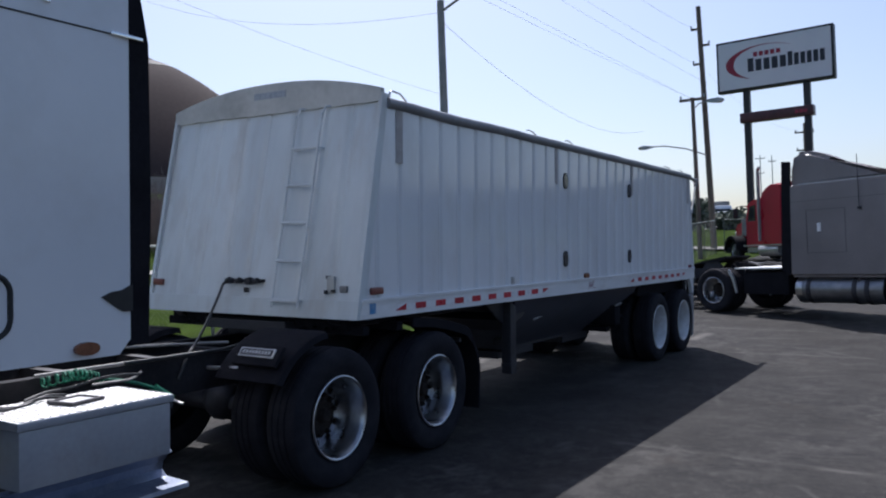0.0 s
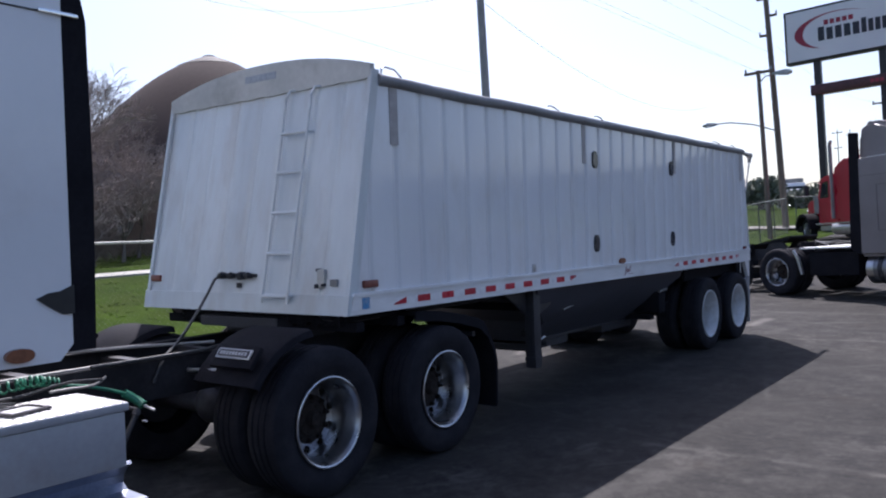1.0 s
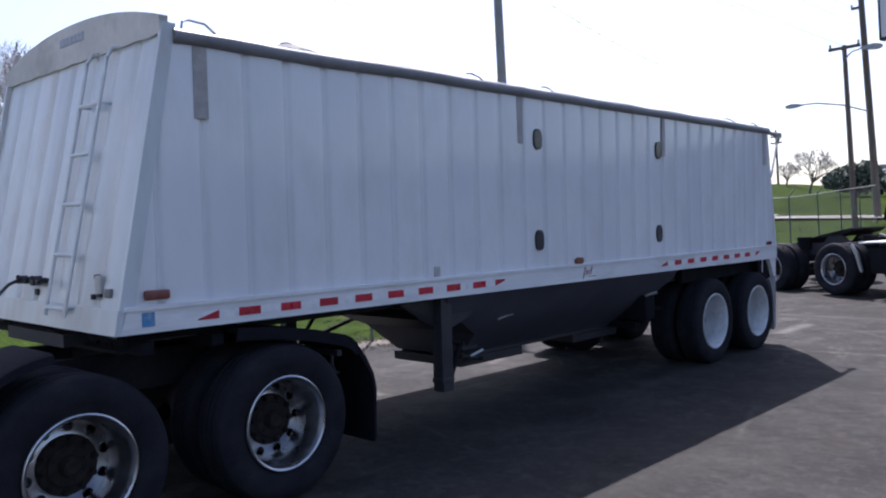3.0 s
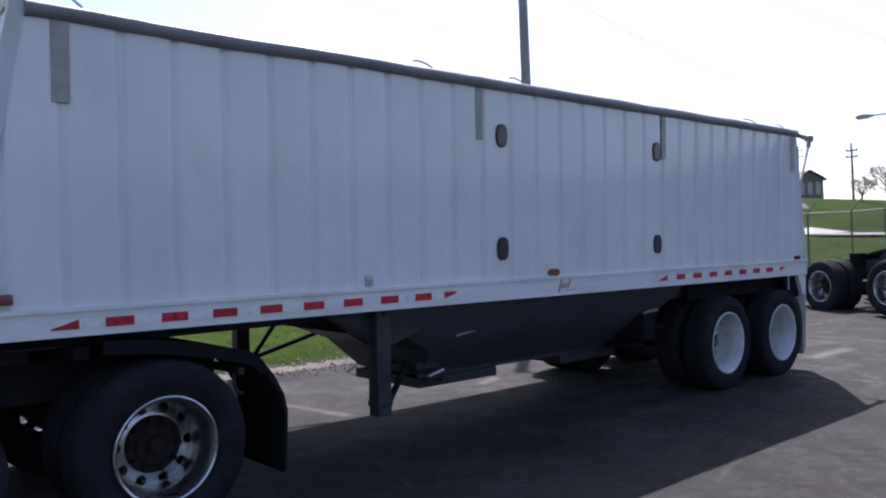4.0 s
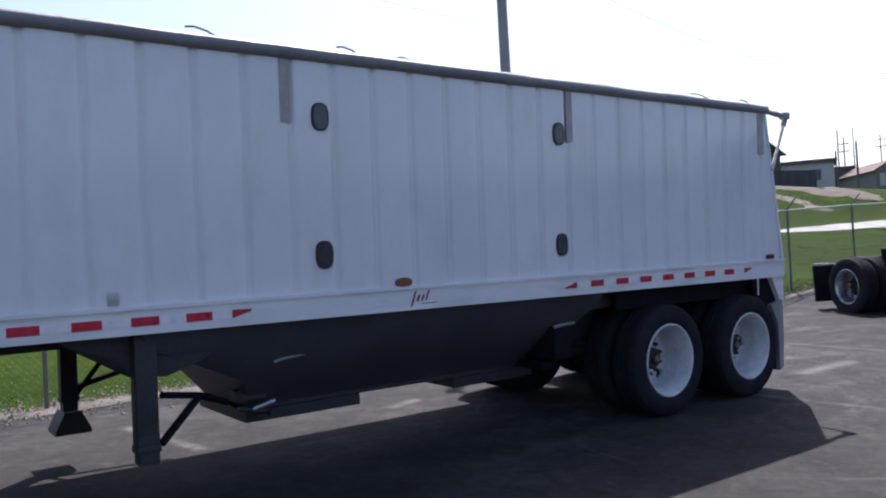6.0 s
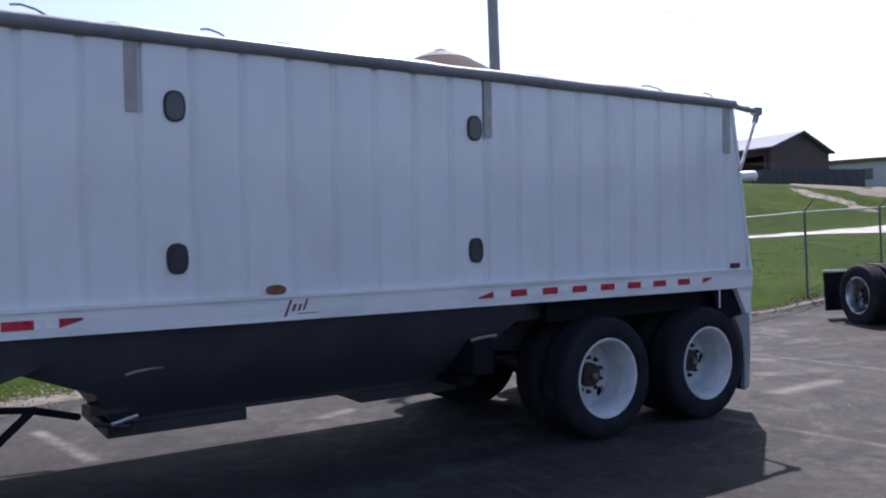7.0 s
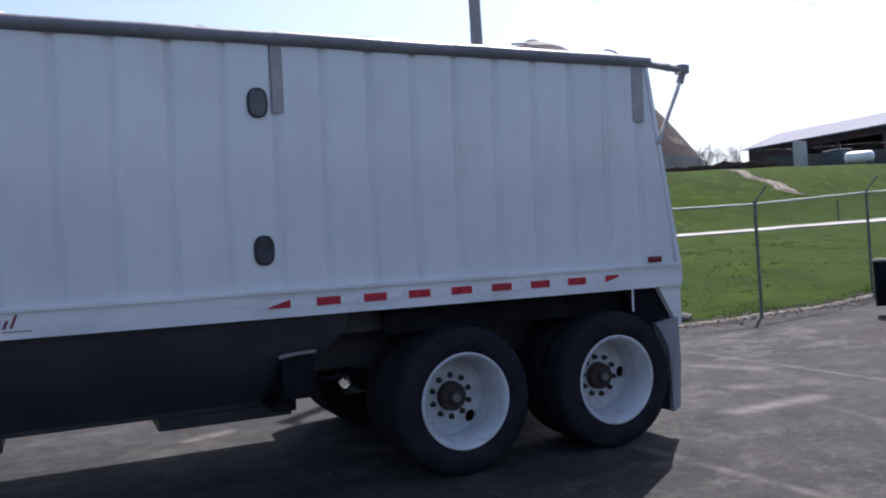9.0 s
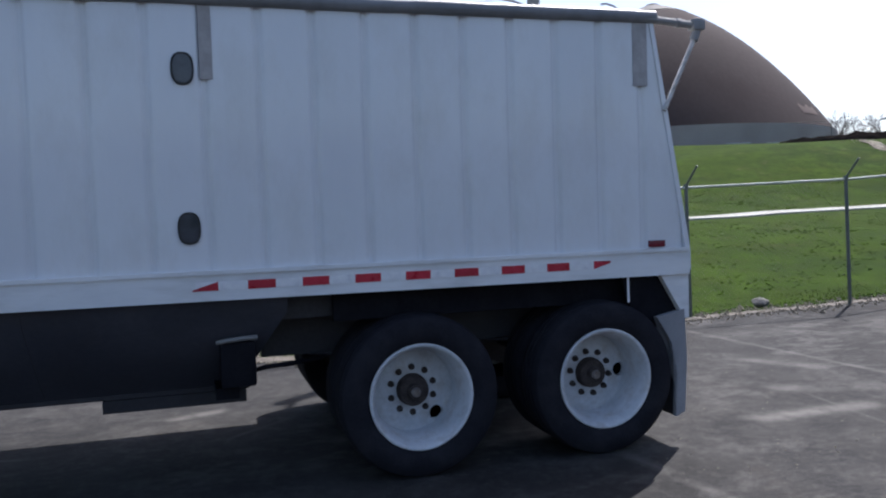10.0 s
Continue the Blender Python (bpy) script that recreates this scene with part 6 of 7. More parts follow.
for x in (14.0, 17.5, 20.5, 24.0):
    pole_thing("mast", x, 120.0, 15.5 + 1.5 * math.sin(x), 0, 0.09, "distant thin grey metal mast", (), GALV)


def wire(a, b, sag, r=0.0045):
    bm = bmesh.new()
    a, b = Vector(a), Vector(b)
    tube(bm, [a.lerp(b, k / 24) - Vector((0, 0, sag * 4 * (k / 24) * (1 - k / 24))) for k in range(25)], r, 5)
    one("overhead_wire", bm, WIRE, "thin dark overhead wire between poles", "wire", "overhead wires")


wire((-23.6, 17.4, 10.9), (-9.75, 14.18, 7.1), 0.5)
wire((-19.0, 12.0, 9.6), (-20.35, 30.98, 9.34), 0.2)
wire((-9.65, 14.2, 6.85), (-12.61, 36.82, 7.4), 0.9)
wire((-15.7, 5.5, 11.8), (-12.5, 47.2, 10.2), 0.2)
wire((-15.0, 5.9, 11.9), (-12.2, 47.25, 10.0), 0.2)
wire((-13.3, 11.2, 12.0), (-12.5, 47.25, 11.55), 0.2)
wire((-11.5, 11.9, 11.0), (-12.75, 47.18, 12.5), 0.2)
wire((-10.2, 23, 11.3), (-12.8, 47.17, 14.6), 0.2)
wire((-12.1, 47.3, 11.9), (-10.2, 68, 10.7), 0.8)
# ---- pylon sign ----
sx0, sy0, sx1, sy1 = -8.35, 33.85, -3.9, 33.5
SEYE = Matrix.Translation((-0.1, -0.9, 1.59))
sign = root("pylon_sign", SEYE @ Matrix.Scale(1.3, 4) @ SEYE.inverted() @ Matrix.Translation((-6.1, 33.7, lot_z(-6.1, 33.7))) @ Matrix.Rotation(math.atan2(sy1 - sy0, sx1 - sx0), 4, "Z"),
            "white pylon sign with dark red swoosh on two black posts", "sign")
zb = lot_z(-6.1, 33.7)
W = math.hypot(sx1 - sx0, sy1 - sy0) / 2
Z0, Z1 = 8.06 - zb, 10.14 - zb
bm = bmesh.new()
box(bm, -W, W, -0.2, 0.2, Z0, Z1, bevel=0.02)
cabinet = part("sign_cabinet", bm, SIGNB, sign, "black sign cabinet frame")
bm = bmesh.new()
box(bm, -W + 0.09, W - 0.09, -0.215, -0.19, Z0 + 0.09, Z1 - 0.09)
part("sign_face", bm, SIGNW, cabinet)
bm = bmesh.new()
N = 40
outer, inner = [], []
for k in range(N + 1):
    a = radians(-112 - 205 * k / N)
    wgt = math.sin(math.pi * min(1, k / N * 1.02)) ** 0.7 * (1 - 0.75 * k / N)
    outer.append((-0.35 + 1.5 * math.cos(a), (Z0 + Z1) / 2 + 0.02 + 0.68 * math.sin(a)))
    inner.append((-0.35 + (1.5 - 0.46 * wgt) * math.cos(a), (Z0 + Z1) / 2 + 0.02 + (0.68 - 0.10 * wgt) * math.sin(a)))
for k in range(N):
    prism(bm, [outer[k], outer[k + 1], inner[k + 1], inner[k]], "y", -0.222, -0.214)
part("swoosh", bm, SIGNR, cabinet, "dark red swoosh")
# the lettering as plain bars
bm = bmesh.new()
zc = (Z0 + Z1) / 2
for k in range(5):
    bm = bmesh.new()
    box(bm, -0.98 + k * 0.31, -0.98 + k * 0.31 + 0.23, -0.226, -0.216, zc - 0.33, zc + (0.2 if k == 0 else 0.13))
    part("letter_bar", bm, NAVY, cabinet, "dark bar of lettering")
for k in range(6):
    bm = bmesh.new()
    box(bm, 0.56 + k * 0.235, 0.56 + k * 0.235 + 0.175, -0.226, -0.216, zc - 0.33, zc + (0.22 if k == 0 else 0.13))
    part("letter_bar", bm, NAVY, cabinet, "dark bar of lettering")
for k in range(5):
    bm = bmesh.new()
    box(bm, -0.75 + k * 0.22, -0.75 + k * 0.22 + 0.16, -0.226, -0.216, zc + 0.25, zc + 0.43)
    part("letter_bar", bm, SIGNR, cabinet, "small dark red bar of lettering")
for x in (-1.12, 1.18):
    bm = bmesh.new()
    box(bm, x - 0.12, x + 0.12, -0.12, 0.12, -0.3, Z0)
    part("post", bm, SIGNB, sign, "black steel post")
bm = bmesh.new()
box(bm, -1.38, 1.42, -0.2, 0.2, 6.75 - zb, 7.14 - zb, bevel=0.02)
mb = part("message_board", bm, LEDP, sign, "dark red message board")
for k in range(3):
    bm = bmesh.new()
    box(bm, 0.75 + k * 0.16, 0.75 + k * 0.16 + 0.12, -0.21, -0.195, 6.87 - zb, 7.0 - zb)
    part("letter_bar", bm, SIGNR, mb)

# ---- grey tractor parked beyond the trailer ----
HEAD = math.atan2(-0.44, 0.9)
gz = lot_z(-5.03, 18.24) + 0.01
grey = root("semi_tractor", Matrix.Translation((-5.03, 18.24, gz)) @ Matrix.Rotation(HEAD, 4, "Z"), "grey high-roof sleeper tractor without a trailer", "truck")
TURNW = Matrix.Rotation(-math.pi / 2, 4, "Z")
for xw in (-1.655, 0.0):
    wheel(grey, KIT_A, Matrix.Translation((xw, 0, 0.505)) @ TURNW @ Matrix.Rotation(radians(20 + 40 * xw), 4, "X"), True, "polished aluminium wheel with dark tyre")
    wheel(grey, KIT_A, Matrix.Translation((xw, 2.4, 0.505)) @ Matrix.Rotation(math.pi / 2, 4, "Z"), True, "polished aluminium wheel with dark tyre")
    bm = bmesh.new()
    rod(bm, (xw, 0.2, 0.505), (xw, 2.2, 0.505), 0.08, 12)
    part("axle", bm, BLACK, grey)
for yr in (0.77, 1.63):
    bm = bmesh.new()
    box(bm, -2.5, 4.6, yr - 0.04, yr + 0.04, 0.75, 1.0)
    part("frame_rail", bm, BLACK, grey)
bm = bmesh.new()
prism(bm, [(-1.35, 1.08), (-0.35, 1.17), (-0.2, 1.25), (-0.22, 1.28), (-0.5, 1.24), (-1.0, 1.16), (-1.7, 1.0), (-1.75, 0.96)], "y", 0.75, 1.65)
bmesh.ops.triangulate(bm, faces=[f for f in bm.faces if len(f.verts) > 4])
part("fifth_wheel", bm, RAILB, grey, "greasy tilted coupling plate")
for yy in (0.78, 1.56):
    bm = bmesh.new()
    prism(bm, [(-1.0, 0.95), (-0.3, 0.95), (-0.5, 1.17), (-0.85, 1.13)], "y", yy, yy + 0.06)
    part("coupler_bracket", bm, BLACK, grey)
for xw in (-1.655, 0.0):
    bm = bmesh.new()
    bmesh.ops.create_cone(bm, cap_ends=True, segments=20, radius1=0.13, radius2=0.15, depth=0.26, matrix=Matrix.Translation((xw + 0.3, 0.66, 1.0)))
    part("air_spring", bm, MATTE, grey, "black air spring")
bm = bmesh.new()
tube(bm, [(1.9, 0.55, 1.5), (1.75, 0.5, 1.2), (1.45, 0.6, 1.07), (1.1, 0.5, 1.12), (0.8, 0.62, 1.06), (0.4, 0.8, 1.13)], 0.028, 8)
part("air_line", bm, HOSE, grey)
for y0, y1 in ((-0.02, 0.6), (1.8, 2.42)):
    bm = bmesh.new()
    prism(bm, [(-2.55, 0.87), (-2.51, 0.87), (-2.48, 0.22), (-2.52, 0.21)], "y", y0, y1)
    part("mud_flap", bm, MATTE, grey, "black rubber mud flap")
    bm = bmesh.new()
    box(bm, -2.56, -2.5, y0, y1, 0.87, 0.9)
    box(bm, -2.52, -2.1, y0 if y0 < 1 else y1 - 0.05, y0 + 0.05 if y0 < 1 else y1, 0.89, 0.915)
    part("flap_hanger", bm, DULLALU, grey)
bm = bmesh.new()
prism(bm, [(0.52, 0.78), (0.62, 0.45), (0.66, 0.46), (0.58, 0.8), (0.45, 0.98), (0.42, 0.96)], "y", 0.0, 0.05)
part("fender_edge", bm, DULLALU, grey)
bm = bmesh.new()
box(bm, 0.6, 1.97, 0.02, 2.3, 0.985, 1.02, bevel=0.006)
part("deck_plate", bm, surf("bright_deck_plate", (0.7, 0.7, 0.7), (0.8, 0.8, 0.79), 5, 0.5, 0.3, 0.1, 40, fine=0.15), grey, "bright deck plate behind the cab")


bm = bmesh.new()
box(bm, 0.75, 1.9, 0.12, 0.72, 0.42, 0.92, bevel=0.03)
part("battery_box", bm, MATTE, grey, "black battery box under the deck")
bm = bmesh.new()
box(bm, 0.75, 1.9, 1.68, 2.3, 0.42, 0.92, bevel=0.03)
part("battery_box", bm, MATTE, grey, "black battery box under the deck")
for xa in (-0.85, -2.0):
    bm = bmesh.new()
    box(bm, xa - 0.06, xa + 0.06, 0.77, 1.63, 0.78, 0.98)
    part("cross_member", bm, MATTE, grey)
bm = bmesh.new()
rod(bm, (0.1, 0.98, 0.93), (0.62, 0.98, 0.93), 0.11, 16)
part("air_tank", bm, MATTE, grey)
bm = bmesh.new()
tube(bm, [(1.9, 1.0, 1.35), (1.5, 0.95, 1.12), (1.0, 0.9, 1.08), (0.45, 0.9, 1.1), (0.1, 0.95, 1.08)], 0.02, 8)
part("air_line", bm, HOSE, grey)
bm = bmesh.new()
tube(bm, [(1.9, 1.3, 1.4), (1.55, 1.25, 1.1), (1.1, 1.3, 1.06), (0.6, 1.25, 1.1), (0.2, 1.3, 1.06)], 0.02, 8)
part("air_line", bm, HOSE, grey)
bm = bmesh.new()
box(bm, 0.05, 0.5, 0.62, 1.78, 1.0, 1.09, bevel=0.02)
part("ramp_plate", bm, MATTE, grey)


def grey_cab():
    bm = bmesh.new()
    prism(bm, [(2.0, 0.8), (4.9, 0.8), (4.9, 2.75), (2.03, 2.8)], "y", 0.0, 2.4)
    bmesh.ops.bevel(bm, geom=bm.edges[:], offset=0.07, segments=3, affect="EDGES")
    body = part("cab", bm, GREYT, grey, "grey sleeper cab")
    bm = bmesh.new()
    vs = prism(bm, [(2.03, 2.7), (2.06, 3.2), (2.16, 3.42), (2.4, 3.46), (2.9, 3.3), (3.6, 2.92), (4.4, 2.76), (4.4, 2.7)], "y", 0.08, 0.42)
    bmesh.ops.bevel(bm, geom=bm.edges[:], offset=0.09, segments=3, affect="EDGES")
    part("roof_fairing", bm, GREYT, body, "rounded grey roof fairing")
    bm = bmesh.new()
    prism(bm, [(2.05, 2.7), (2.08, 3.05), (2.5, 3.1), (3.3, 2.9), (4.2, 2.76), (4.2, 2.7)], "y", 0.4, 2.3)
    bmesh.ops.bevel(bm, geom=bm.edges[:], offset=0.06, segments=2, affect="EDGES")
    part("roof", bm, GREYT, body)
    bm = bmesh.new()
    box(bm, 2.3, 4.8, -0.006, 0.0, 2.735, 2.75)
    part("drip_rail", bm, DULLALU, body)
    for y0, y1 in ((-0.012, 0.04), (2.36, 2.412)):
        bm = bmesh.new()
        prism(bm, [(1.84, 0.95), (2.06, 0.85), (2.12, 3.24), (1.93, 3.26)], "y", y0, y1)
        part("side_extender", bm, MATTE, body, "black side extender")
    bm = bmesh.new()
    for a in ((2.45, 2.47, 1.3, 2.2), (3.3, 3.32, 1.3, 2.2)):
        box(bm, a[0], a[1], -0.004, 0.01, a[2], a[3])
    box(bm, 2.47, 3.3, -0.004, 0.01, 1.3, 1.315)
    box(bm, 2.47, 3.3, -0.004, 0.01, 2.185, 2.2)
    part("hatch_seam", bm, SEAMG, body)
    bm = bmesh.new()
    box(bm, 2.08, 4.82, -0.003, 0.01, 2.38, 2.392)
    part("panel_seam", bm, SEAMG, body)
    bm = bmesh.new()
    rod(bm, (3.63, -0.03, 2.16), (3.63, -0.05, 3.22), 0.007, 6)
    box(bm, 3.6, 3.66, -0.05, 0.01, 2.14, 2.19)
    part("antenna", bm, BLACK, body, "thin whip antenna")
    bm = bmesh.new()
    box(bm, 2.7, 2.78, -0.012, 0.01, 1.74, 1.92, bevel=0.005)
    part("decal", bm, WHITET, body)
    bm = bmesh.new()
    lathe(bm, [(0.02, 0.0), (0.2, 0.0), (0.26, 0.02), (0.29, 0.06), (0.29, 1.93)], 36, m=Matrix.Translation((2.06, 0.33, 0.55)))
    tank = part("fuel_tank", bm, TANKM, grey, "dull bright cylindrical fuel tank")
    bm = bmesh.new()
    lathe(bm, [(0.293, 0.0), (0.297, 0.0), (0.297, 0.14), (0.293, 0.14)], 36, True, Matrix.Translation((2.12, 0.33, 0.55)))
    part("tank_band", bm, ALU, tank, "polished band at the tank end")
    for x in (2.36, 3.36, 3.62):
        bm = bmesh.new()
        lathe(bm, [(0.293, 0), (0.305, 0), (0.305, 0.09), (0.293, 0.09)], 28, True, Matrix.Translation((x, 0.33, 0.55)))
        part("tank_strap", bm, BLACK, tank)


grey_cab()

# ---- red tractor farther back ----
rz = lot_z(-7.5, 38.1)
red = root("semi_tractor", Matrix.Translation((-7.49, 38.14, rz)) @ Matrix.Rotation(radians(128), 4, "Z"), "red conventional sleeper tractor with twin stacks and mirrors", "truck")
for s in (1, -1):
    wheel(red, KIT_A, Matrix.Translation((1.05, s * 1.05, 0.505)) @ Matrix.Rotation(s * math.pi / 2, 4, "Z"), False, "bright front wheel with dark tyre")
for xw in (-4.3, -5.6):
    for s in (1, -1):
        wheel(red, KIT_A, Matrix.Translation((xw, s * 1.15, 0.505)) @ Matrix.Rotation(s * math.pi / 2, 4, "Z"), True, "bright wheel with dark tyre")
bm = bmesh.new()
prism(bm, [(0.0, 0.85), (0.35, 1.12), (1.3, 1.15), (1.48, 1.0), (1.5, 1.55), (1.4, 1.72), (0.0, 1.95)], "y", -0.78, 0.78)
bmesh.ops.triangulate(bm, faces=[f for f in bm.faces if len(f.verts) > 4])
bmesh.ops.bevel(bm, geom=[e for e in bm.edges if abs((e.verts[0].co - e.verts[1].co).y) < 0.01 and e.calc_face_angle(0) > 0.6], offset=0.07, segments=2, affect="EDGES")
hood = part("hood", bm, REDP, red, "red hood with rounded nose")
for sg in (1, -1):
    bm = bmesh.new()
    bmesh.ops.create_cone(bm, cap_ends=True, segments=20, radius1=0.17, radius2=0.17, depth=0.75, matrix=Matrix.Translation((0.16, sg * 0.93, 1.55)))
    part("air_cleaner", bm, TANKM, red, "dull bright air cleaner canister")
    bm = bmesh.new()
    bmesh.ops.create_cone(bm, cap_ends=True, segments=16, radius1=0.11, radius2=0.13, depth=0.14, matrix=Matrix.Translation((1.46, sg * 0.66, 1.3)) @ Matrix.Rotation(math.pi / 2, 4, "Y"))
    part("headlight", bm, DULLALU, hood)
bm = bmesh.new()
prism(bm, [(-0.32, 2.58), (0.02, 2.44), (0.03, 2.47), (-0.3, 2.64)], "y", -0.95, 0.95)
part("sun_visor", bm, REDP, red, "red visor over the windscreen")
bm = bmesh.new()
for k in range(8):
    box(bm, -3.3 + 0.01, -3.24, -0.9 + 0.25 * k, -0.86 + 0.25 * k, 3.2, 3.5)
for z in (3.26, 3.46):
    box(bm, -3.31, -3.23, -0.95, 0.95, z, z + 0.05)
part("roof_rack", bm, SIGNR, red, "dark red rack on the sleeper roof")
bm = bmesh.new()
for sg in (1, -1):
    box(bm, -3.36, 0.02, sg * 1.125 - 0.006, sg * 1.125 + 0.006, 0.68, 0.74)
part("trim_strip", bm, DULLALU, red)
bm = bmesh.new()
prism(bm, [(-1.55, 0.65), (0.0, 0.65), (0.0, 1.95), (-0.28, 2.58), (-0.45, 2.7), (-1.55, 2.78)], "y", -1.0, 1.0)
bmesh.ops.bevel(bm, geom=bm.edges[:], offset=0.05, segments=2, affect="EDGES")
rc = part("cab", bm, REDP, red, "red day cab")
bm = bmesh.new()
prism(bm, [(-3.4, 0.65), (-1.62, 0.65), (-1.62, 2.7), (-1.75, 3.0), (-2.1, 3.18), (-2.6, 3.26), (-3.4, 3.26)], "y", -1.12, 1.12)
bmesh.ops.bevel(bm, geom=bm.edges[:], offset=0.08, segments=3, affect="EDGES")
part("sleeper", bm, REDP, red, "red sleeper box")
for s in (1, -1):
    bm = bmesh.new()
    prism(bm, [(-0.95, 1.8), (-0.2, 1.8), (-0.42, 2.45), (-0.95, 2.5)], "y", s * 0.995, s * 1.01)
    part("window", bm, GLASSD, rc)
bm = bmesh.new()
prism(bm, [(0.012, 1.98), (0.025, 1.98), (-0.255, 2.56), (-0.27, 2.56)], "y", -0.85, 0.85)
part("windscreen", bm, GLASSD, rc)
for s in (1, -1):
    bm = bmesh.new()
    arc = [(1.05 + 0.72 * math.cos(radians(a)), 0.505 + 0.7 * math.sin(radians(a))) for a in range(0, 181, 15)]
    arc2 = [(1.05 + 0.6 * math.cos(radians(a)), 0.505 + 0.58 * math.sin(radians(a))) for a in range(0, 181, 15)]
    prism(bm, arc + arc2[::-1], "y", s * 0.7, s * 1.26)
    bmesh.ops.triangulate(bm, faces=[f for f in bm.faces if len(f.verts) > 4])
    part("fender", bm, MATTE, red, "dark front fender")
    bm = bmesh.new()
    rod(bm, (-1.6, s * 1.16, 0.9), (-1.6, s * 1.16, 3.85), 0.075, 12)
    tube(bm, [(-1.6, s * 1.16, 3.85), (-1.61, s * 1.16, 3.97), (-1.72, s * 1.16, 4.06)], 0.07, 10)
    part("exhaust_pipe", bm, POLEM, red, "dull metal exhaust pipe")
    bm = bmesh.new()
    box(bm, 0.12, 0.2, s * 1.3, s * 1.5, 1.95, 2.42, bevel=0.02)
    tube(bm, [(-0.3, s * 0.98, 2.5), (0.0, s * 1.2, 2.5), (0.16, s * 1.38, 2.45)], 0.02, 6)
    part("mirror", bm, BLACK, red, "black door mirror")
    bm = bmesh.new()
    rod(bm, (-2.9, s * 0.8, 0.5), (-1.2, s * 0.8, 0.5), 0.28, 20)
    part("fuel_tank", bm, DULLALU, red, "dull bright fuel tank")
    bm = bmesh.new()
    prism(bm, [(-1.0, 0.42), (-0.1, 0.42), (-0.1, 0.62), (-1.0, 0.62)], "y", s * 0.6, s * 1.0)
    part("step", bm, DULLALU, red)
    bm = bmesh.new()
    box(bm, -6.6, 1.5, s * 0.43 - 0.04, s * 0.43 + 0.04, 0.72, 0.96)
    part("frame_rail", bm, BLACK, red)
bm = bmesh.new()
box(bm, 1.46, 1.54, -0.5, 0.5, 0.95, 1.66, bevel=0.02)
part("grille", bm, CHROME, red)
bm = bmesh.new()
box(bm, 1.62, 1.85, -1.15, 1.15, 0.4, 0.75, bevel=0.04)
part("bumper", bm, BLACK, red)
for xw in (-4.3, -5.6, 1.05):
    bm = bmesh.new()
    rod(bm, (xw, -0.95, 0.505), (xw, 0.95, 0.505), 0.07, 12)
    part("axle", bm, BLACK, red)


# ---- small white truck parked beyond the road ----
def white_truck(x, y, turn):
    t = root("box_truck", Matrix.Translation((x, y, land_z(x, y))) @ Matrix.Rotation(radians(turn), 4, "Z") @ Matrix.Scale(0.75, 4), "small white truck with a grey box parked beyond the road", "truck")
    for xw, dual in ((1.05, False), (-3.6, True)):
        for sg in (1, -1):
            wheel(t, KIT_A, Matrix.Translation((xw, sg * 1.07, 0.505)) @ Matrix.Rotation(sg * math.pi / 2, 4, "Z"), dual, "bright wheel with dark tyre")
        bm = bmesh.new()
        rod(bm, (xw, -0.95, 0.505), (xw, 0.95, 0.505), 0.07, 12)
        part("axle", bm, BLACK, t)
    bm = bmesh.new()
    prism(bm, [(0.0, 0.75), (1.5, 0.85), (1.62, 1.35), (1.45, 1.62), (0.0, 1.95)], "y", -0.95, 0.95)
    bmesh.ops.bevel(bm, geom=bm.edges[:], offset=0.1, segments=3, affect="EDGES")
    part("hood", bm, CABW, t, "white sloping hood")
    bm = bmesh.new()
    prism(bm, [(-1.5, 0.65), (0.02, 0.65), (0.02, 1.9), (-0.4, 2.6), (-1.5, 2.7)], "y", -1.0, 1.0)
    bmesh.ops.bevel(bm, geom=bm.edges[:], offset=0.06, segments=2, affect="EDGES")
    c = part("cab", bm, CABW, t)
    for sg in (1, -1):
        bm = bmesh.new()
        prism(bm, [(-1.0, 1.75), (-0.2, 1.75), (-0.48, 2.4), (-1.0, 2.45)], "y", sg * 0.995, sg * 1.01)
        part("window", bm, GLASSD, c)
        bm = bmesh.new()
        box(bm, -5.0, 1.4, sg * 0.43 - 0.04, sg * 0.43 + 0.04, 0.7, 0.95)
        part("frame_rail", bm, BLACK, t)
    bm = bmesh.new()
    prism(bm, [(-0.03, 1.97), (-0.01, 1.97), (-0.37, 2.53), (-0.39, 2.53)], "y", -0.85, 0.85)
    part("windscreen", bm, GLASSD, c)
    bm = bmesh.new()
    box(bm, -2.7, -1.6, -1.15, 1.15, 0.75, 3.15, bevel=0.08)
    part("cargo_box", bm, POLEM, t, "grey cargo box")


white_truck(-16.2, 67.3, -62)


# ---- storage dome ----
dz = land_z(-66, 53)
dome = root("storage_dome", Matrix.Translation((-67.5, 52.1, 8.0)), "weathered brown storage dome on a low grey wall", "dome")
R = 15.4
bm = bmesh.new()
prof = []
for k in range(25):
    u = k / 24
    r = R * (1 - u)
    h = 13.45 * (1 - 0.33 * (1 - u) - 0.67 * (1 - u) ** 2.05)
    prof.append((max(0.25, r), 1.1 + h))
N = 96
rings = [[bm.verts.new((r * math.cos(j * math.tau / N), r * math.sin(j * math.tau / N), z)) for j in range(N)] for r, z in prof]
for a, b in zip(rings[:20], rings[1:20]):
    for j in range(N):
        bm.faces.new((a[j], a[(j + 1) % N], b[(j + 1) % N], b[j]))
bmesh.ops.delete(bm, geom=[v for v in bm.verts if not v.link_faces], context="VERTS")
part("roof", bm, DOME, dome, "brown shingled dome roof")
bm = bmesh.new()
lathe(bm, [(r + 0.06, z + 0.02) for r, z in prof[19:]], 64, m=Matrix.Rotation(-math.pi / 2, 4, "Y"))
part("crown", bm, DARKCAP, dome, "darker grey crown of the dome")
bm = bmesh.new()
top = prof[-1][1]
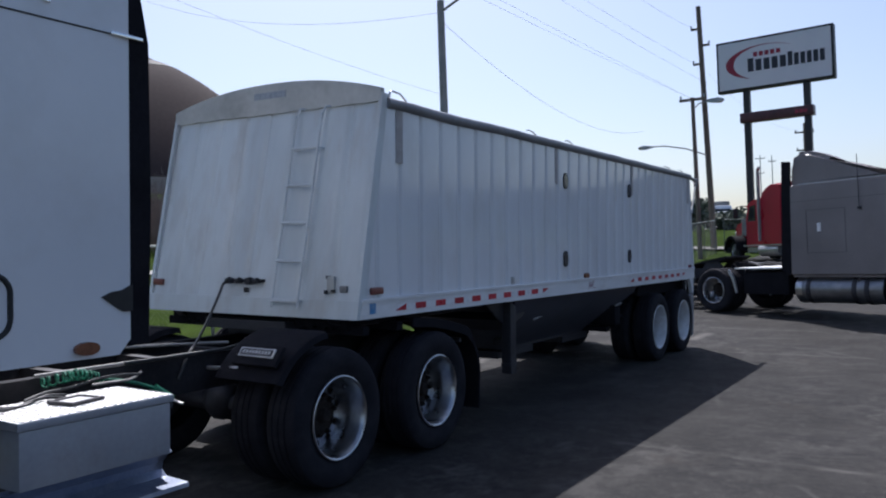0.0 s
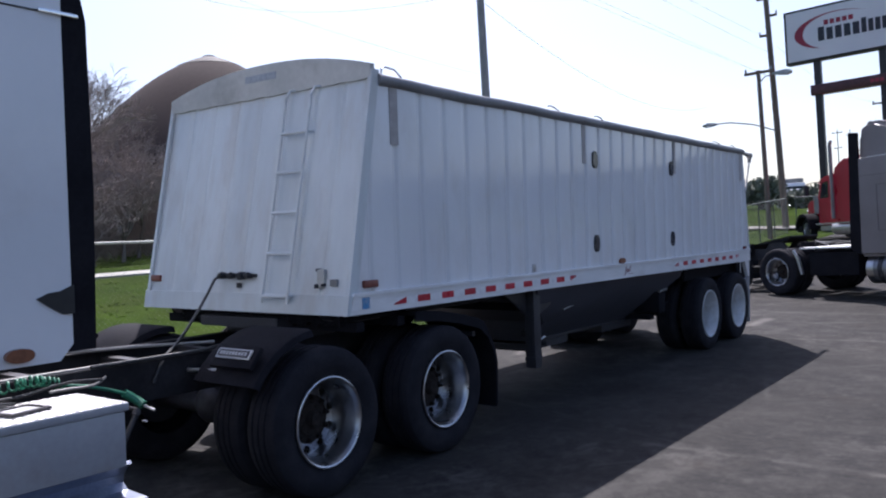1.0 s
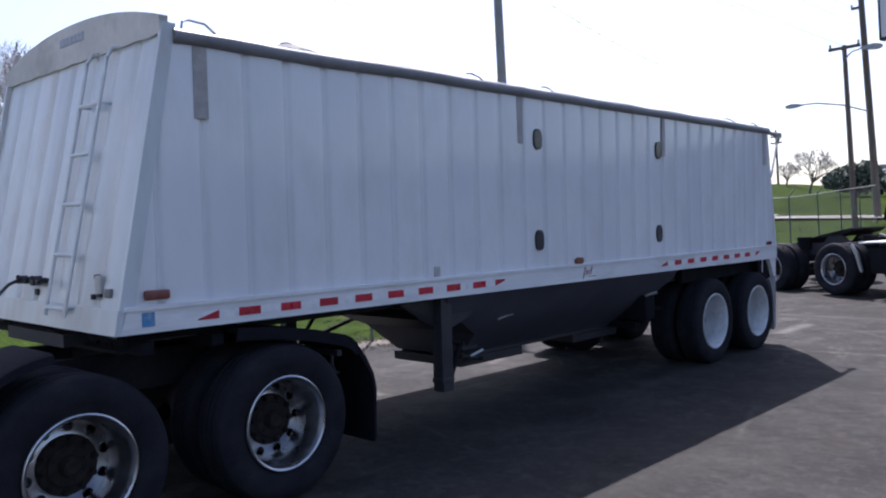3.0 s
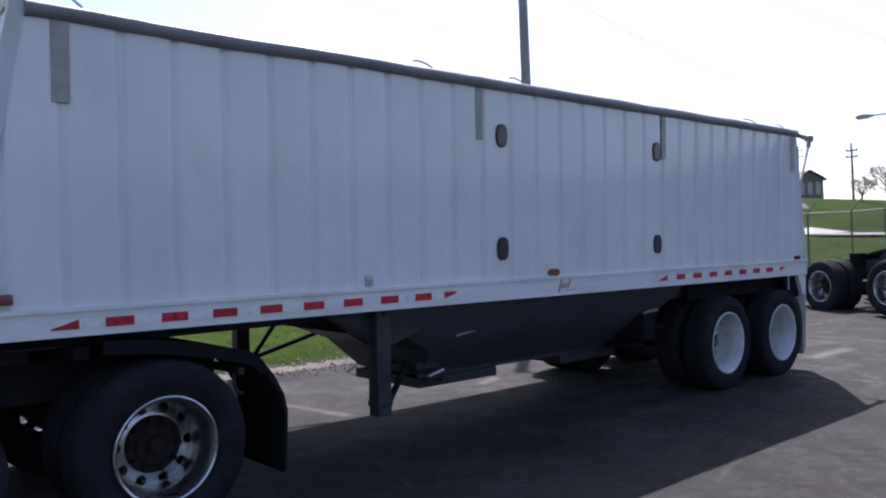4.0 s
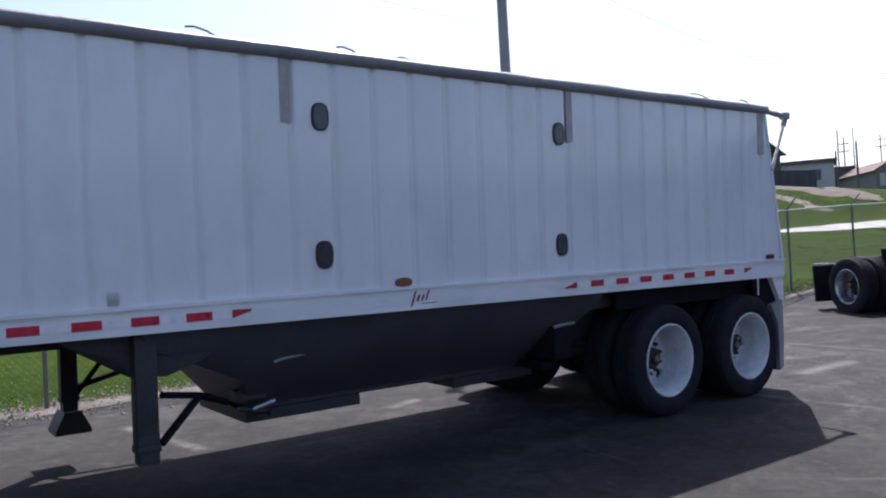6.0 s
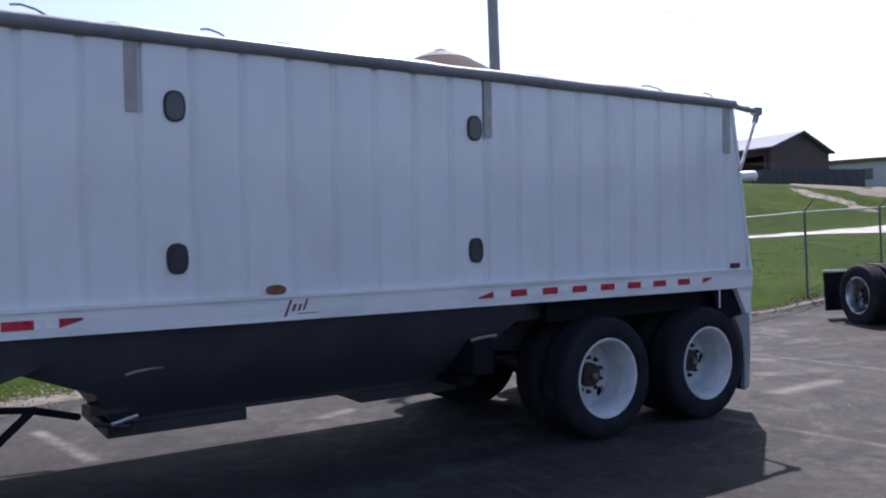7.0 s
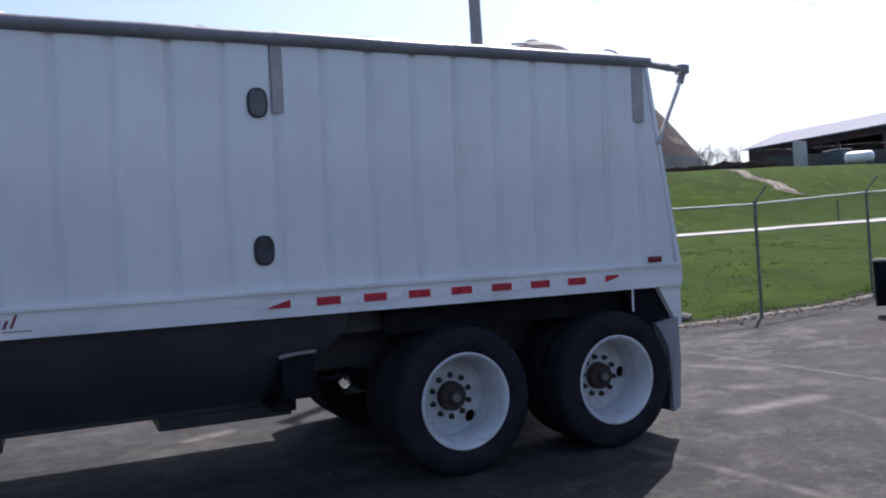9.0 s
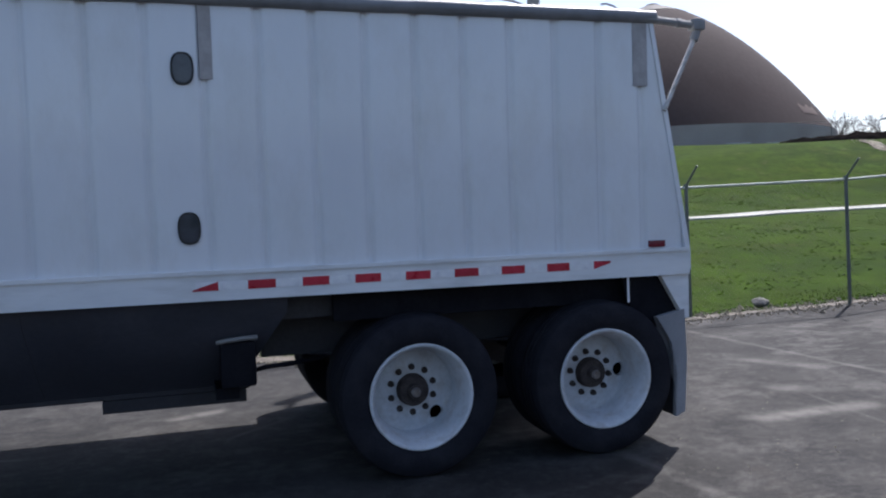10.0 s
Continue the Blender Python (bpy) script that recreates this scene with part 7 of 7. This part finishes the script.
for r0, r1, z0, z1 in ((0.75, 0.6, top - 0.3, top - 0.05), (0.6, 0.15, top - 0.05, top + 0.1)):
    bmesh.ops.create_cone(bm, cap_ends=True, segments=24, radius1=r0, radius2=r1, depth=z1 - z0, matrix=Matrix.Translation((0, 0, (z0 + z1) / 2)))
part("vent_cap", bm, DARKCAP, dome, "small dark vent cap")
# patches of newer shingles, laid over the old ones
for a0, a1, u0, u1 in ((19.5, 30.0, 0.05, 0.092),):
    bm = bmesh.new()
    g = []
    for i in range(9):
        row = []
        for j in range(4):
            a = radians(a0 + (a1 - a0) * i / 8)
            u = u0 + (u1 - u0) * j / 3 * (0.8 + 0.2 * math.sin(i * 1.7))
            k = min(23, int(u * 24))
            f = u * 24 - k
            r, z = (prof[k][q] * (1 - f) + prof[k + 1][q] * f for q in (0, 1))
            row.append(bm.verts.new(((r + 0.02) * math.cos(a), (r + 0.02) * math.sin(a), z + 0.02)))
        g.append(row)
    for p, q in zip(g, g[1:]):
        for j in range(3):
            bm.faces.new((p[j], q[j], q[j + 1], p[j + 1]))
    part("roof_patch", bm, PATCH, dome, "paler newer shingle patch")
bm = bmesh.new()
bmesh.ops.create_cone(bm, cap_ends=True, segments=96, radius1=R + 0.05, radius2=R + 0.05, depth=3.4, matrix=Matrix.Translation((0, 0, -0.52)))
part("wall", bm, DOMEW, dome, "low grey perimeter wall")


# ---- shed with open side, and what stands by it ----
mid = Vector((-39.6, 69.45, 0))
way = Vector((-0.998, -0.06, 0)).normalized()
ang = math.atan2(way.y, way.x)
shed = root("open_shed", Matrix.Translation((mid.x, mid.y, 5.9)) @ Matrix.Rotation(ang, 4, "Z"), "long brown open-sided shed with a pale metal gable roof", "shed")
L, HWS, EV, RG = 13.0, 4.55, 3.8, 5.2
bm = bmesh.new()
prism(bm, [(-HWS, 0), (HWS, 0), (HWS, EV), (0, RG - 0.05), (-HWS, EV)], "x", 0.0, 0.25)
part("gable_wall", bm, SHEDM, shed)
bm = bmesh.new()
prism(bm, [(-HWS, 0), (HWS, 0), (HWS, EV), (0, RG - 0.05), (-HWS, EV)], "x", L - 0.25, L)
part("gable_wall", bm, SHEDM, shed)
bm = bmesh.new()
box(bm, 0.3, L, -HWS, -HWS + 0.2, 0, EV)
part("back_wall", bm, SHEDM, shed)
bm = bmesh.new()
box(bm, 7.2, L - 0.25, HWS - 0.2, HWS - 0.02, 0, EV - 0.7)
part("front_wall", bm, SHEDM, shed)
bm = bmesh.new()
box(bm, 0.3, L, HWS - 0.25, HWS, EV - 0.7, EV)
part("header", bm, SHEDM, shed)
for s in (1, -1):
    bm = bmesh.new()
    prism(bm, [(s * (HWS + 0.4), EV - 0.2), (0, RG), (0, RG + 0.12), (s * (HWS + 0.4), EV - 0.08)], "x", -0.4, L + 0.4)
    part("roof", bm, SHEDR, shed, "pale metal roof slope")
for k in range(4):
    bm = bmesh.new()
    box(bm, 0.4 + k * 3.9, 0.65 + k * 3.9, HWS - 0.25, HWS, 0, EV)
    part("post", bm, SHEDM, shed)

tank = root("storage_tank", Matrix.Translation((-37.9, 59.4, 6.05)) @ Matrix.Rotation(0.65, 4, "Z"), "white horizontal storage tank on a cradle", "tank")
bm = bmesh.new()
lathe(bm, [(0.01, -0.95), (0.25, -0.91), (0.38, -0.8), (0.43, -0.66), (0.43, 0.66), (0.38, 0.8), (0.25, 0.91), (0.01, 0.95)], 24, m=Matrix.Translation((0, 0, 0.85)))
part("vessel", bm, TANKW, tank)
for x in (-0.6, 0.6):
    bm = bmesh.new()
    box(bm, x - 0.1, x + 0.1, -0.4, 0.4, -0.2, 0.5)
    part("cradle", bm, BLACK, tank)
bm = bmesh.new()
box(bm, -43.75, -43.1, 59.7, 60.5, 6.3, 8.85, bevel=0.05)
one("metal_cabinet", bm, PALEW, "pale tall metal cabinet beside the shed", "cabinet")
bm = bmesh.new()
box(bm, -41.3, -39.6, 59.8, 61.0, 6.0, 7.8, bevel=0.08)
one("machine_housing", bm, surf("faded_blue_steel", (0.04, 0.055, 0.07), (0.07, 0.085, 0.1), 2, 0.6), "faded blue machine housing beside the shed", "machine")


def dark_fence(pts, h, label):
    f = root("screen_fence", Matrix.Translation((pts[0][0], pts[0][1], land_z(*pts[0]))), label, "fence")
    o = Vector((pts[0][0], pts[0][1], land_z(*pts[0])))
    for (x0, y0), (x1, y1) in zip(pts, pts[1:]):
        n = 6
        for k in range(n):
            a = Vector((x0 + (x1 - x0) * k / n, y0 + (y1 - y0) * k / n, 0))
            b = Vector((x0 + (x1 - x0) * (k + 1) / n, y0 + (y1 - y0) * (k + 1) / n, 0))
            za, zb_ = land_z(a.x, a.y), land_z(b.x, b.y)
            bm = bmesh.new()
            q = (b - a).normalized()
            m = Vector((-q.y, q.x, 0)) * 0.03
            vs = [a + m + Vector((0, 0, za - 0.2)), b + m + Vector((0, 0, zb_ - 0.2)), b + m + Vector((0, 0, zb_ + h)), a + m + Vector((0, 0, za + h))]
            v1 = [bm.verts.new(v - o) for v in vs]
            v2 = [bm.verts.new(v - m * 2 - o) for v in vs]
            bm.faces.new(v1)
            bm.faces.new(v2[::-1])
            for i in range(4):
                bm.faces.new((v1[i], v2[i], v2[(i + 1) % 4], v1[(i + 1) % 4]))
            part("panel", bm, SCREEN, f)


dark_fence([(-49, 62.6), (-43, 62.2), (-37, 62.3), (-31.5, 64.5)], 1.3, "dark screened fence along the top of the slope")

# ---- buildings on the hill and behind the trees ----
def block(name, x, y, z, w, d, h, rot, wall, roof, label, rise=0.0, windows=4):
    b = root(name, Matrix.Translation((x, y, z)) @ Matrix.Rotation(rot, 4, "Z"), label, "building")
    bm = bmesh.new()
    box(bm, -w / 2, w / 2, -d / 2, d / 2, -2, h)
    part("wall", bm, wall, b)
    bm = bmesh.new()
    if rise:
        o = 0.5
        v = [bm.verts.new(p) for p in ((-w / 2 - o, -d / 2 - o, h), (w / 2 + o, -d / 2 - o, h), (w / 2 + o, d / 2 + o, h), (-w / 2 - o, d / 2 + o, h), (-w / 2 + d / 2, 0, h + rise), (w / 2 - d / 2, 0, h + rise))]
        for f in ((0, 1, 5, 4), (1, 2, 5), (2, 3, 4, 5), (3, 0, 4), (3, 2, 1, 0)):
            bm.faces.new([v[i] for i in f])
    else:
        box(bm, -w / 2 - 0.3, w / 2 + 0.3, -d / 2 - 0.3, d / 2 + 0.3, h, h + 0.35)
    part("roof", bm, roof, b)
    for k in range(windows):
        bm = bmesh.new()
        xc = -w / 2 + w * (k + 0.5) / windows
        box(bm, xc - w / windows * 0.22, xc + w / windows * 0.22, -d / 2 - 0.05, -d / 2 + 0.1, h * 0.35, h * 0.75)
        part("window", bm, GLASSD, b)
    return b


def gable_house(x, y, z, w, ln, h, rise, rot, label):
    b = root("house", Matrix.Translation((x, y, z)) @ Matrix.Rotation(rot, 4, "Z"), label, "building")
    bm = bmesh.new()
    prism(bm, [(-w / 2, -2), (w / 2, -2), (w / 2, h), (0, h + rise - 0.06), (-w / 2, h)], "x", 0, ln)
    part("wall", bm, TAN, b)
    for s in (1, -1):
        bm = bmesh.new()
        prism(bm, [(s * (w / 2 + 0.35), h - 0.22), (0, h + rise), (0, h + rise + 0.14), (s * (w / 2 + 0.35), h - 0.08)], "x", -0.4, ln + 0.4)
        part("roof", bm, BROWNR, b)
    for k in range(3):
        bm = bmesh.new()
        box(bm, -0.05, 0.1, -w / 2 + 0.35 + k * 1.0, -w / 2 + 0.95 + k * 1.0, h * 0.3, h * 0.85)
        part("window", bm, PALEW, b)
    return b


gable_house(-44.2, 104.7, 6.9, 3.4, 30, 2.75, 1.0, math.atan2(0.667, -0.745), "low brown gabled house on the hill")
block("low_building", -47.6, 88.3, 7.0, 9, 6, 2.75, 0.52, PALEW, BROWNR, "pale flat-roofed building behind the shed", 0, 2)
block("low_building", -62.0, 112.0, 8.0, 18, 8, 2.9, 0.4, DGREYB, BROWNR, "long grey flat-roofed building on the hill", 0, 0)
block("warehouse", -43.0, 14.5, 2.2, 22, 12, 3.9, math.pi / 2, WAREW, DGREYB, "grey warehouse behind the bare trees", 0, 0)


# ---- trees ----
def bare_tree(x, y, h, seed, label, spread=1.0, depth=6, mat=BARK, r0=0.16, stems=0, thin=0.0045):
    rng = random.Random(seed)
    z = land_z(x, y)
    segs = []

    def grow(p, d, ln, r, lv):
        q = p
        n = 3
        for k in range(n):
            d2 = (d + Vector((rng.gauss(0, .14), rng.gauss(0, .14), rng.gauss(0.03, .1)))).normalized()
            q2 = q + d2 * ln / n
            segs.append((q, q2, r * (1 - 0.3 * k / n), r * (1 - 0.3 * (k + 1) / n), lv))
            if lv >= 2 and rng.random() < 0.75:
                t = (d2 + Vector((rng.gauss(0, .7), rng.gauss(0, .7), rng.gauss(0.2, .4)))).normalized()
                e = q2 + t * ln * rng.uniform(0.3, 0.6)
                segs.append((q2, e, max(thin, r * 0.35), thin * 0.6, lv + 1))
            q, d = q2, d2
        if lv < depth:
            for k in range(rng.choice((2, 3, 3)) if lv else 5 + (2 if stems else 0)):
                a = rng.uniform(0, math.tau)
                tilt = rng.uniform(0.35, 0.8) * spread
                b = d.orthogonal().normalized()
                c = d.cross(b)
                nd = (d * math.cos(tilt) + (b * math.cos(a) + c * math.sin(a)) * math.sin(tilt)).normalized()
                nd.z = nd.z * 0.85 + 0.12
                grow(q, nd.normalized(), ln * rng.uniform(0.68, 0.84), max(thin, r * rng.uniform(0.5, 0.62)), lv + 1)

    grow(Vector((0, 0, -0.2)), Vector((0, 0, 1)), h * (0.21 if stems else 0.26), r0, 0)
    t = root("bare_tree", Matrix.Translation((x, y, z)), label, "tree")
    for name, keep in (("trunk", lambda lv: lv <= 1), ("crown", lambda lv: lv > 1)):
        vs, fs = [], []
        for a, b, ra, rb, lv in segs:
            if not keep(lv):
                continue
            d = (b - a).normalized()
            u = d.orthogonal().normalized()
            w = d.cross(u)
            n = 7 if lv <= 1 else 3
            i = len(vs)
            for c, r in ((a, ra), (b, rb)):
                vs += [tuple(c + (u * math.cos(k * math.tau / n) + w * math.sin(k * math.tau / n)) * r) for k in range(n)]
            fs += [(i + k, i + (k + 1) % n, i + n + (k + 1) % n, i + n + k) for k in range(n)]
        me = bpy.data.meshes.new(name)
        me.from_pydata(vs, [], fs)
        me.materials.append(BARKD if name == "trunk" else mat)
        ob = new(name, me)
        ob.parent = t
    return t


bare_tree(-25.6, 14.2, 10.2, 5, "broad bare tree with dense fine grey-brown twigs", 0.95, 7, TWIG, 0.17, 6, 0.0065)
bare_tree(-30.4, 15.2, 9.0, 11, "bare spreading tree with dense fine grey-brown twigs", 0.95, 7, TWIG, 0.14, 5, 0.0065)
bare_tree(-25.2, 11.4, 6.4, 21, "bare spreading tree with forked dark limbs", 1.0, 4, TWIG, 0.13, 4, 0.008)
for x, y, h, k in ((-27.2, 16.9, 6.6, 51), (-26.0, 15.6, 4.6, 52), (-28.6, 18.6, 6.0, 53), (-24.8, 13.0, 3.6, 54)):
    bare_tree(x, y, h, k, "leafless brushy thicket with dense brown twigs", 1.05, 6, TWIG, 0.07, 6, 0.0065)
bare_tree(-22.9, 69.0, 5.2, 3, "distant bare tree beyond the road", 1.0, 5, BARK, 0.12, 5, 0.012)
bare_tree(-26.5, 74.0, 3.2, 9, "distant bare tree beyond the road", 1.0, 5, BARK, 0.1, 5, 0.012)
for k, (x, y) in enumerate(((-61.9, 67.2), (-61.2, 67.6), (-60.0, 68.8), (-58.6, 69.6), (-63.5, 69.5), (-57.6, 71.5))):
    bare_tree(x, y, 4.5 + 0.6 * math.sin(k * 2.3), 40 + k, "small distant bare tree on the hill crest", 1.0, 4, r0=0.1)


def heap():
    """Long dark heap of earth and rubble at the crest."""
    bm = bmesh.new()
    u, v = Vector((0.74, 0.67, 0)), Vector((-0.67, 0.74, 0))
    nx, ny = 40, 12
    g = []
    for i in range(nx + 1):
        row = []
        for j in range(ny + 1):
            a, b = (i / nx * 2 - 1), (j / ny * 2 - 1)
            p = Vector((-40.3, 48.9, 0)) + u * a * 4.6 + v * b * 1.3
            h = (0.62 + 0.16 * a) * max(0, 1 - b * b) * max(0, 1 - a ** 4) * (0.85 + 0.6 * noise.noise((a * 5, b * 2, 3))) + 0.12 * noise.noise((a * 22, b * 8, 1)) * (1 - b * b)
            row.append(bm.verts.new((p.x, p.y, land_z(p.x, p.y) - 0.08 + h)))
        g.append(row)
    for i in range(nx):
        for j in range(ny):
            bm.faces.new((g[i][j], g[i + 1][j], g[i + 1][j + 1], g[i][j + 1]))
    one("rubble_mound", bm, surf("dark_earth", (0.006, 0.006, 0.006), (0.015, 0.013, 0.012), 2, 1.0, 0, 0.5, 9, fine=0.4, spec=0.0), "long dark mound of earth and rubble on the crest", "mound")


heap()
for x, y, a in ((-45.6, 44.6, 0.9), (-43.6, 46.2, 1.15), (-42.2, 47.0, 0.8)):
    bm = bmesh.new()
    box(bm, -0.75, 0.75, -0.1, 0.1, 0, 0.07, bevel=0.01)
    ob = one("board", bm, PALEW, "pale weathered board lying in the grass", "board", "boards")
    ob.matrix_world = pose(x, y, land_z(x, y) + 0.05, 0, 2, math.degrees(a))


def shrub_mass(x, y, w, h, seed, label, n=1500):
    """Dark evergreen: clumps of small leaves round several stems."""
    rng = random.Random(seed)
    z = land_z(x, y)
    t = root("evergreen_tree", Matrix.Translation((x, y, z)), label, "tree")
    bm = bmesh.new()
    for k in range(3):
        rod(bm, (rng.uniform(-.2, .2), rng.uniform(-.2, .2), -0.2), (rng.uniform(-1, 1) * w * .25, rng.uniform(-1, 1) * w * .2, h * 0.7), 0.14, 7, 0.04)
    part("trunk", bm, BARK, t)
    vs, fs = [], []
    cl = [(rng.uniform(-1, 1) * w * .38, rng.uniform(-1, 1) * w * .3, h * rng.uniform(.25, .85), w * rng.uniform(.12, .24)) for _ in range(22)]
    for k in range(n):
        cx, cy, cz, cr = rng.choice(cl)
        d = Vector((rng.gauss(0, 1), rng.gauss(0, 1), rng.gauss(0, 1))).normalized() * cr * rng.uniform(.6, 1.1)
        p = Vector((cx, cy, cz)) + d
        a = Vector((rng.gauss(0, 1), rng.gauss(0, 1), rng.gauss(0, 1))).normalized() * rng.uniform(.1, .22)
        b = a.orthogonal().normalized() * rng.uniform(.08, .18)
        i = len(vs)
        vs += [tuple(p - a), tuple(p + b), tuple(p + a), tuple(p - b)]
        fs.append((i, i + 1, i + 2, i + 3))
    me = bpy.data.meshes.new("crown")
    me.from_pydata(vs, [], fs)
    me.materials.append(EVER)
    ob = new("crown", me)
    ob.parent = t
    return t


shrub_mass(-17.4, 61.5, 3.3, 2.0, 2, "dark dense evergreen beyond the road", 2600)
shrub_mass(-14.4, 62.0, 2.6, 1.3, 6, "dark dense evergreen beyond the road", 1500)

def brush():
    """Dense leafless brush behind the path, too fine to count."""
    rng = random.Random(77)
    vs, fs = [], []
    for k in range(3600):
        x, y = rng.uniform(-44, -27), rng.uniform(12, 25.5)
        if y < 13.6 + 0.51 * (-25.5 - x):
            continue
        z = land_z(x, y)
        h = rng.uniform(1.2, 3.4)
        p = Vector((x, y, z))
        for b in range(9):
            q = p + Vector((rng.gauss(0, .55), rng.gauss(0, .55), h * rng.uniform(.35, 1.0)))
            st = p + (q - p) * rng.uniform(0, .45)
            w = rng.uniform(.006, .017)
            i = len(vs)
            for c, r in ((st, w), (q, w * .3)):
                vs += [(c.x + r, c.y, c.z), (c.x - r * .5, c.y + r * .87, c.z), (c.x - r * .5, c.y - r * .87, c.z)]
            fs += [(i, i + 1, i + 4, i + 3), (i + 1, i + 2, i + 5, i + 4), (i + 2, i, i + 3, i + 5)]
    me = bpy.data.meshes.new("brush")
    me.from_pydata(vs, [], fs)
    me.materials.append(BRUSH)
    tagged(new("brush", me), "dense leafless grey-brown brush behind the path", "brush", kind="stuff")


BRUSH = surf("brown_brush_twigs", (0.19, 0.16, 0.145), (0.28, 0.24, 0.22), 2, 0.95, fine=0.2, spec=0.1)
brush()

# ---- plain far walls behind the camera, unseen, added to reflect darkly in the trailer ----
for name, a in (("unseen_wall_north", (6.0, 70.0, 62.0, 62.4, 5.6)), ("unseen_wall_east", (70.0, 70.4, -60.0, 62.0, 6.5))):
    bm = bmesh.new()
    box(bm, a[0], a[1], a[2], a[3], -1.5, a[4])
    one(name, bm, DGREYB, "plain dark grey wall, unseen, added for its reflection in the trailer", "wall", kind="structure")

# ---- far road ----
def far_road():
    vs, fs = [], []
    xs = steps((-18.5, 80, 60))
    for x in xs:
        y = 49 + 0.02 * x
        for dy in (-3.2, 3.0):
            vs.append((x, y + dy, max(land_z(x, y + dy), land_z(x, y)) + 0.06))
    fs = [(2 * j, 2 * j + 1, 2 * j + 3, 2 * j + 2) for j in range(len(xs) - 1)]
    me = bpy.data.meshes.new("road")
    me.from_pydata([v for v in vs], [], fs)
    me.materials.append(ROADC)
    tagged(new("road", me), "pale concrete road beyond the far fence", "road", kind="structure")


far_road()
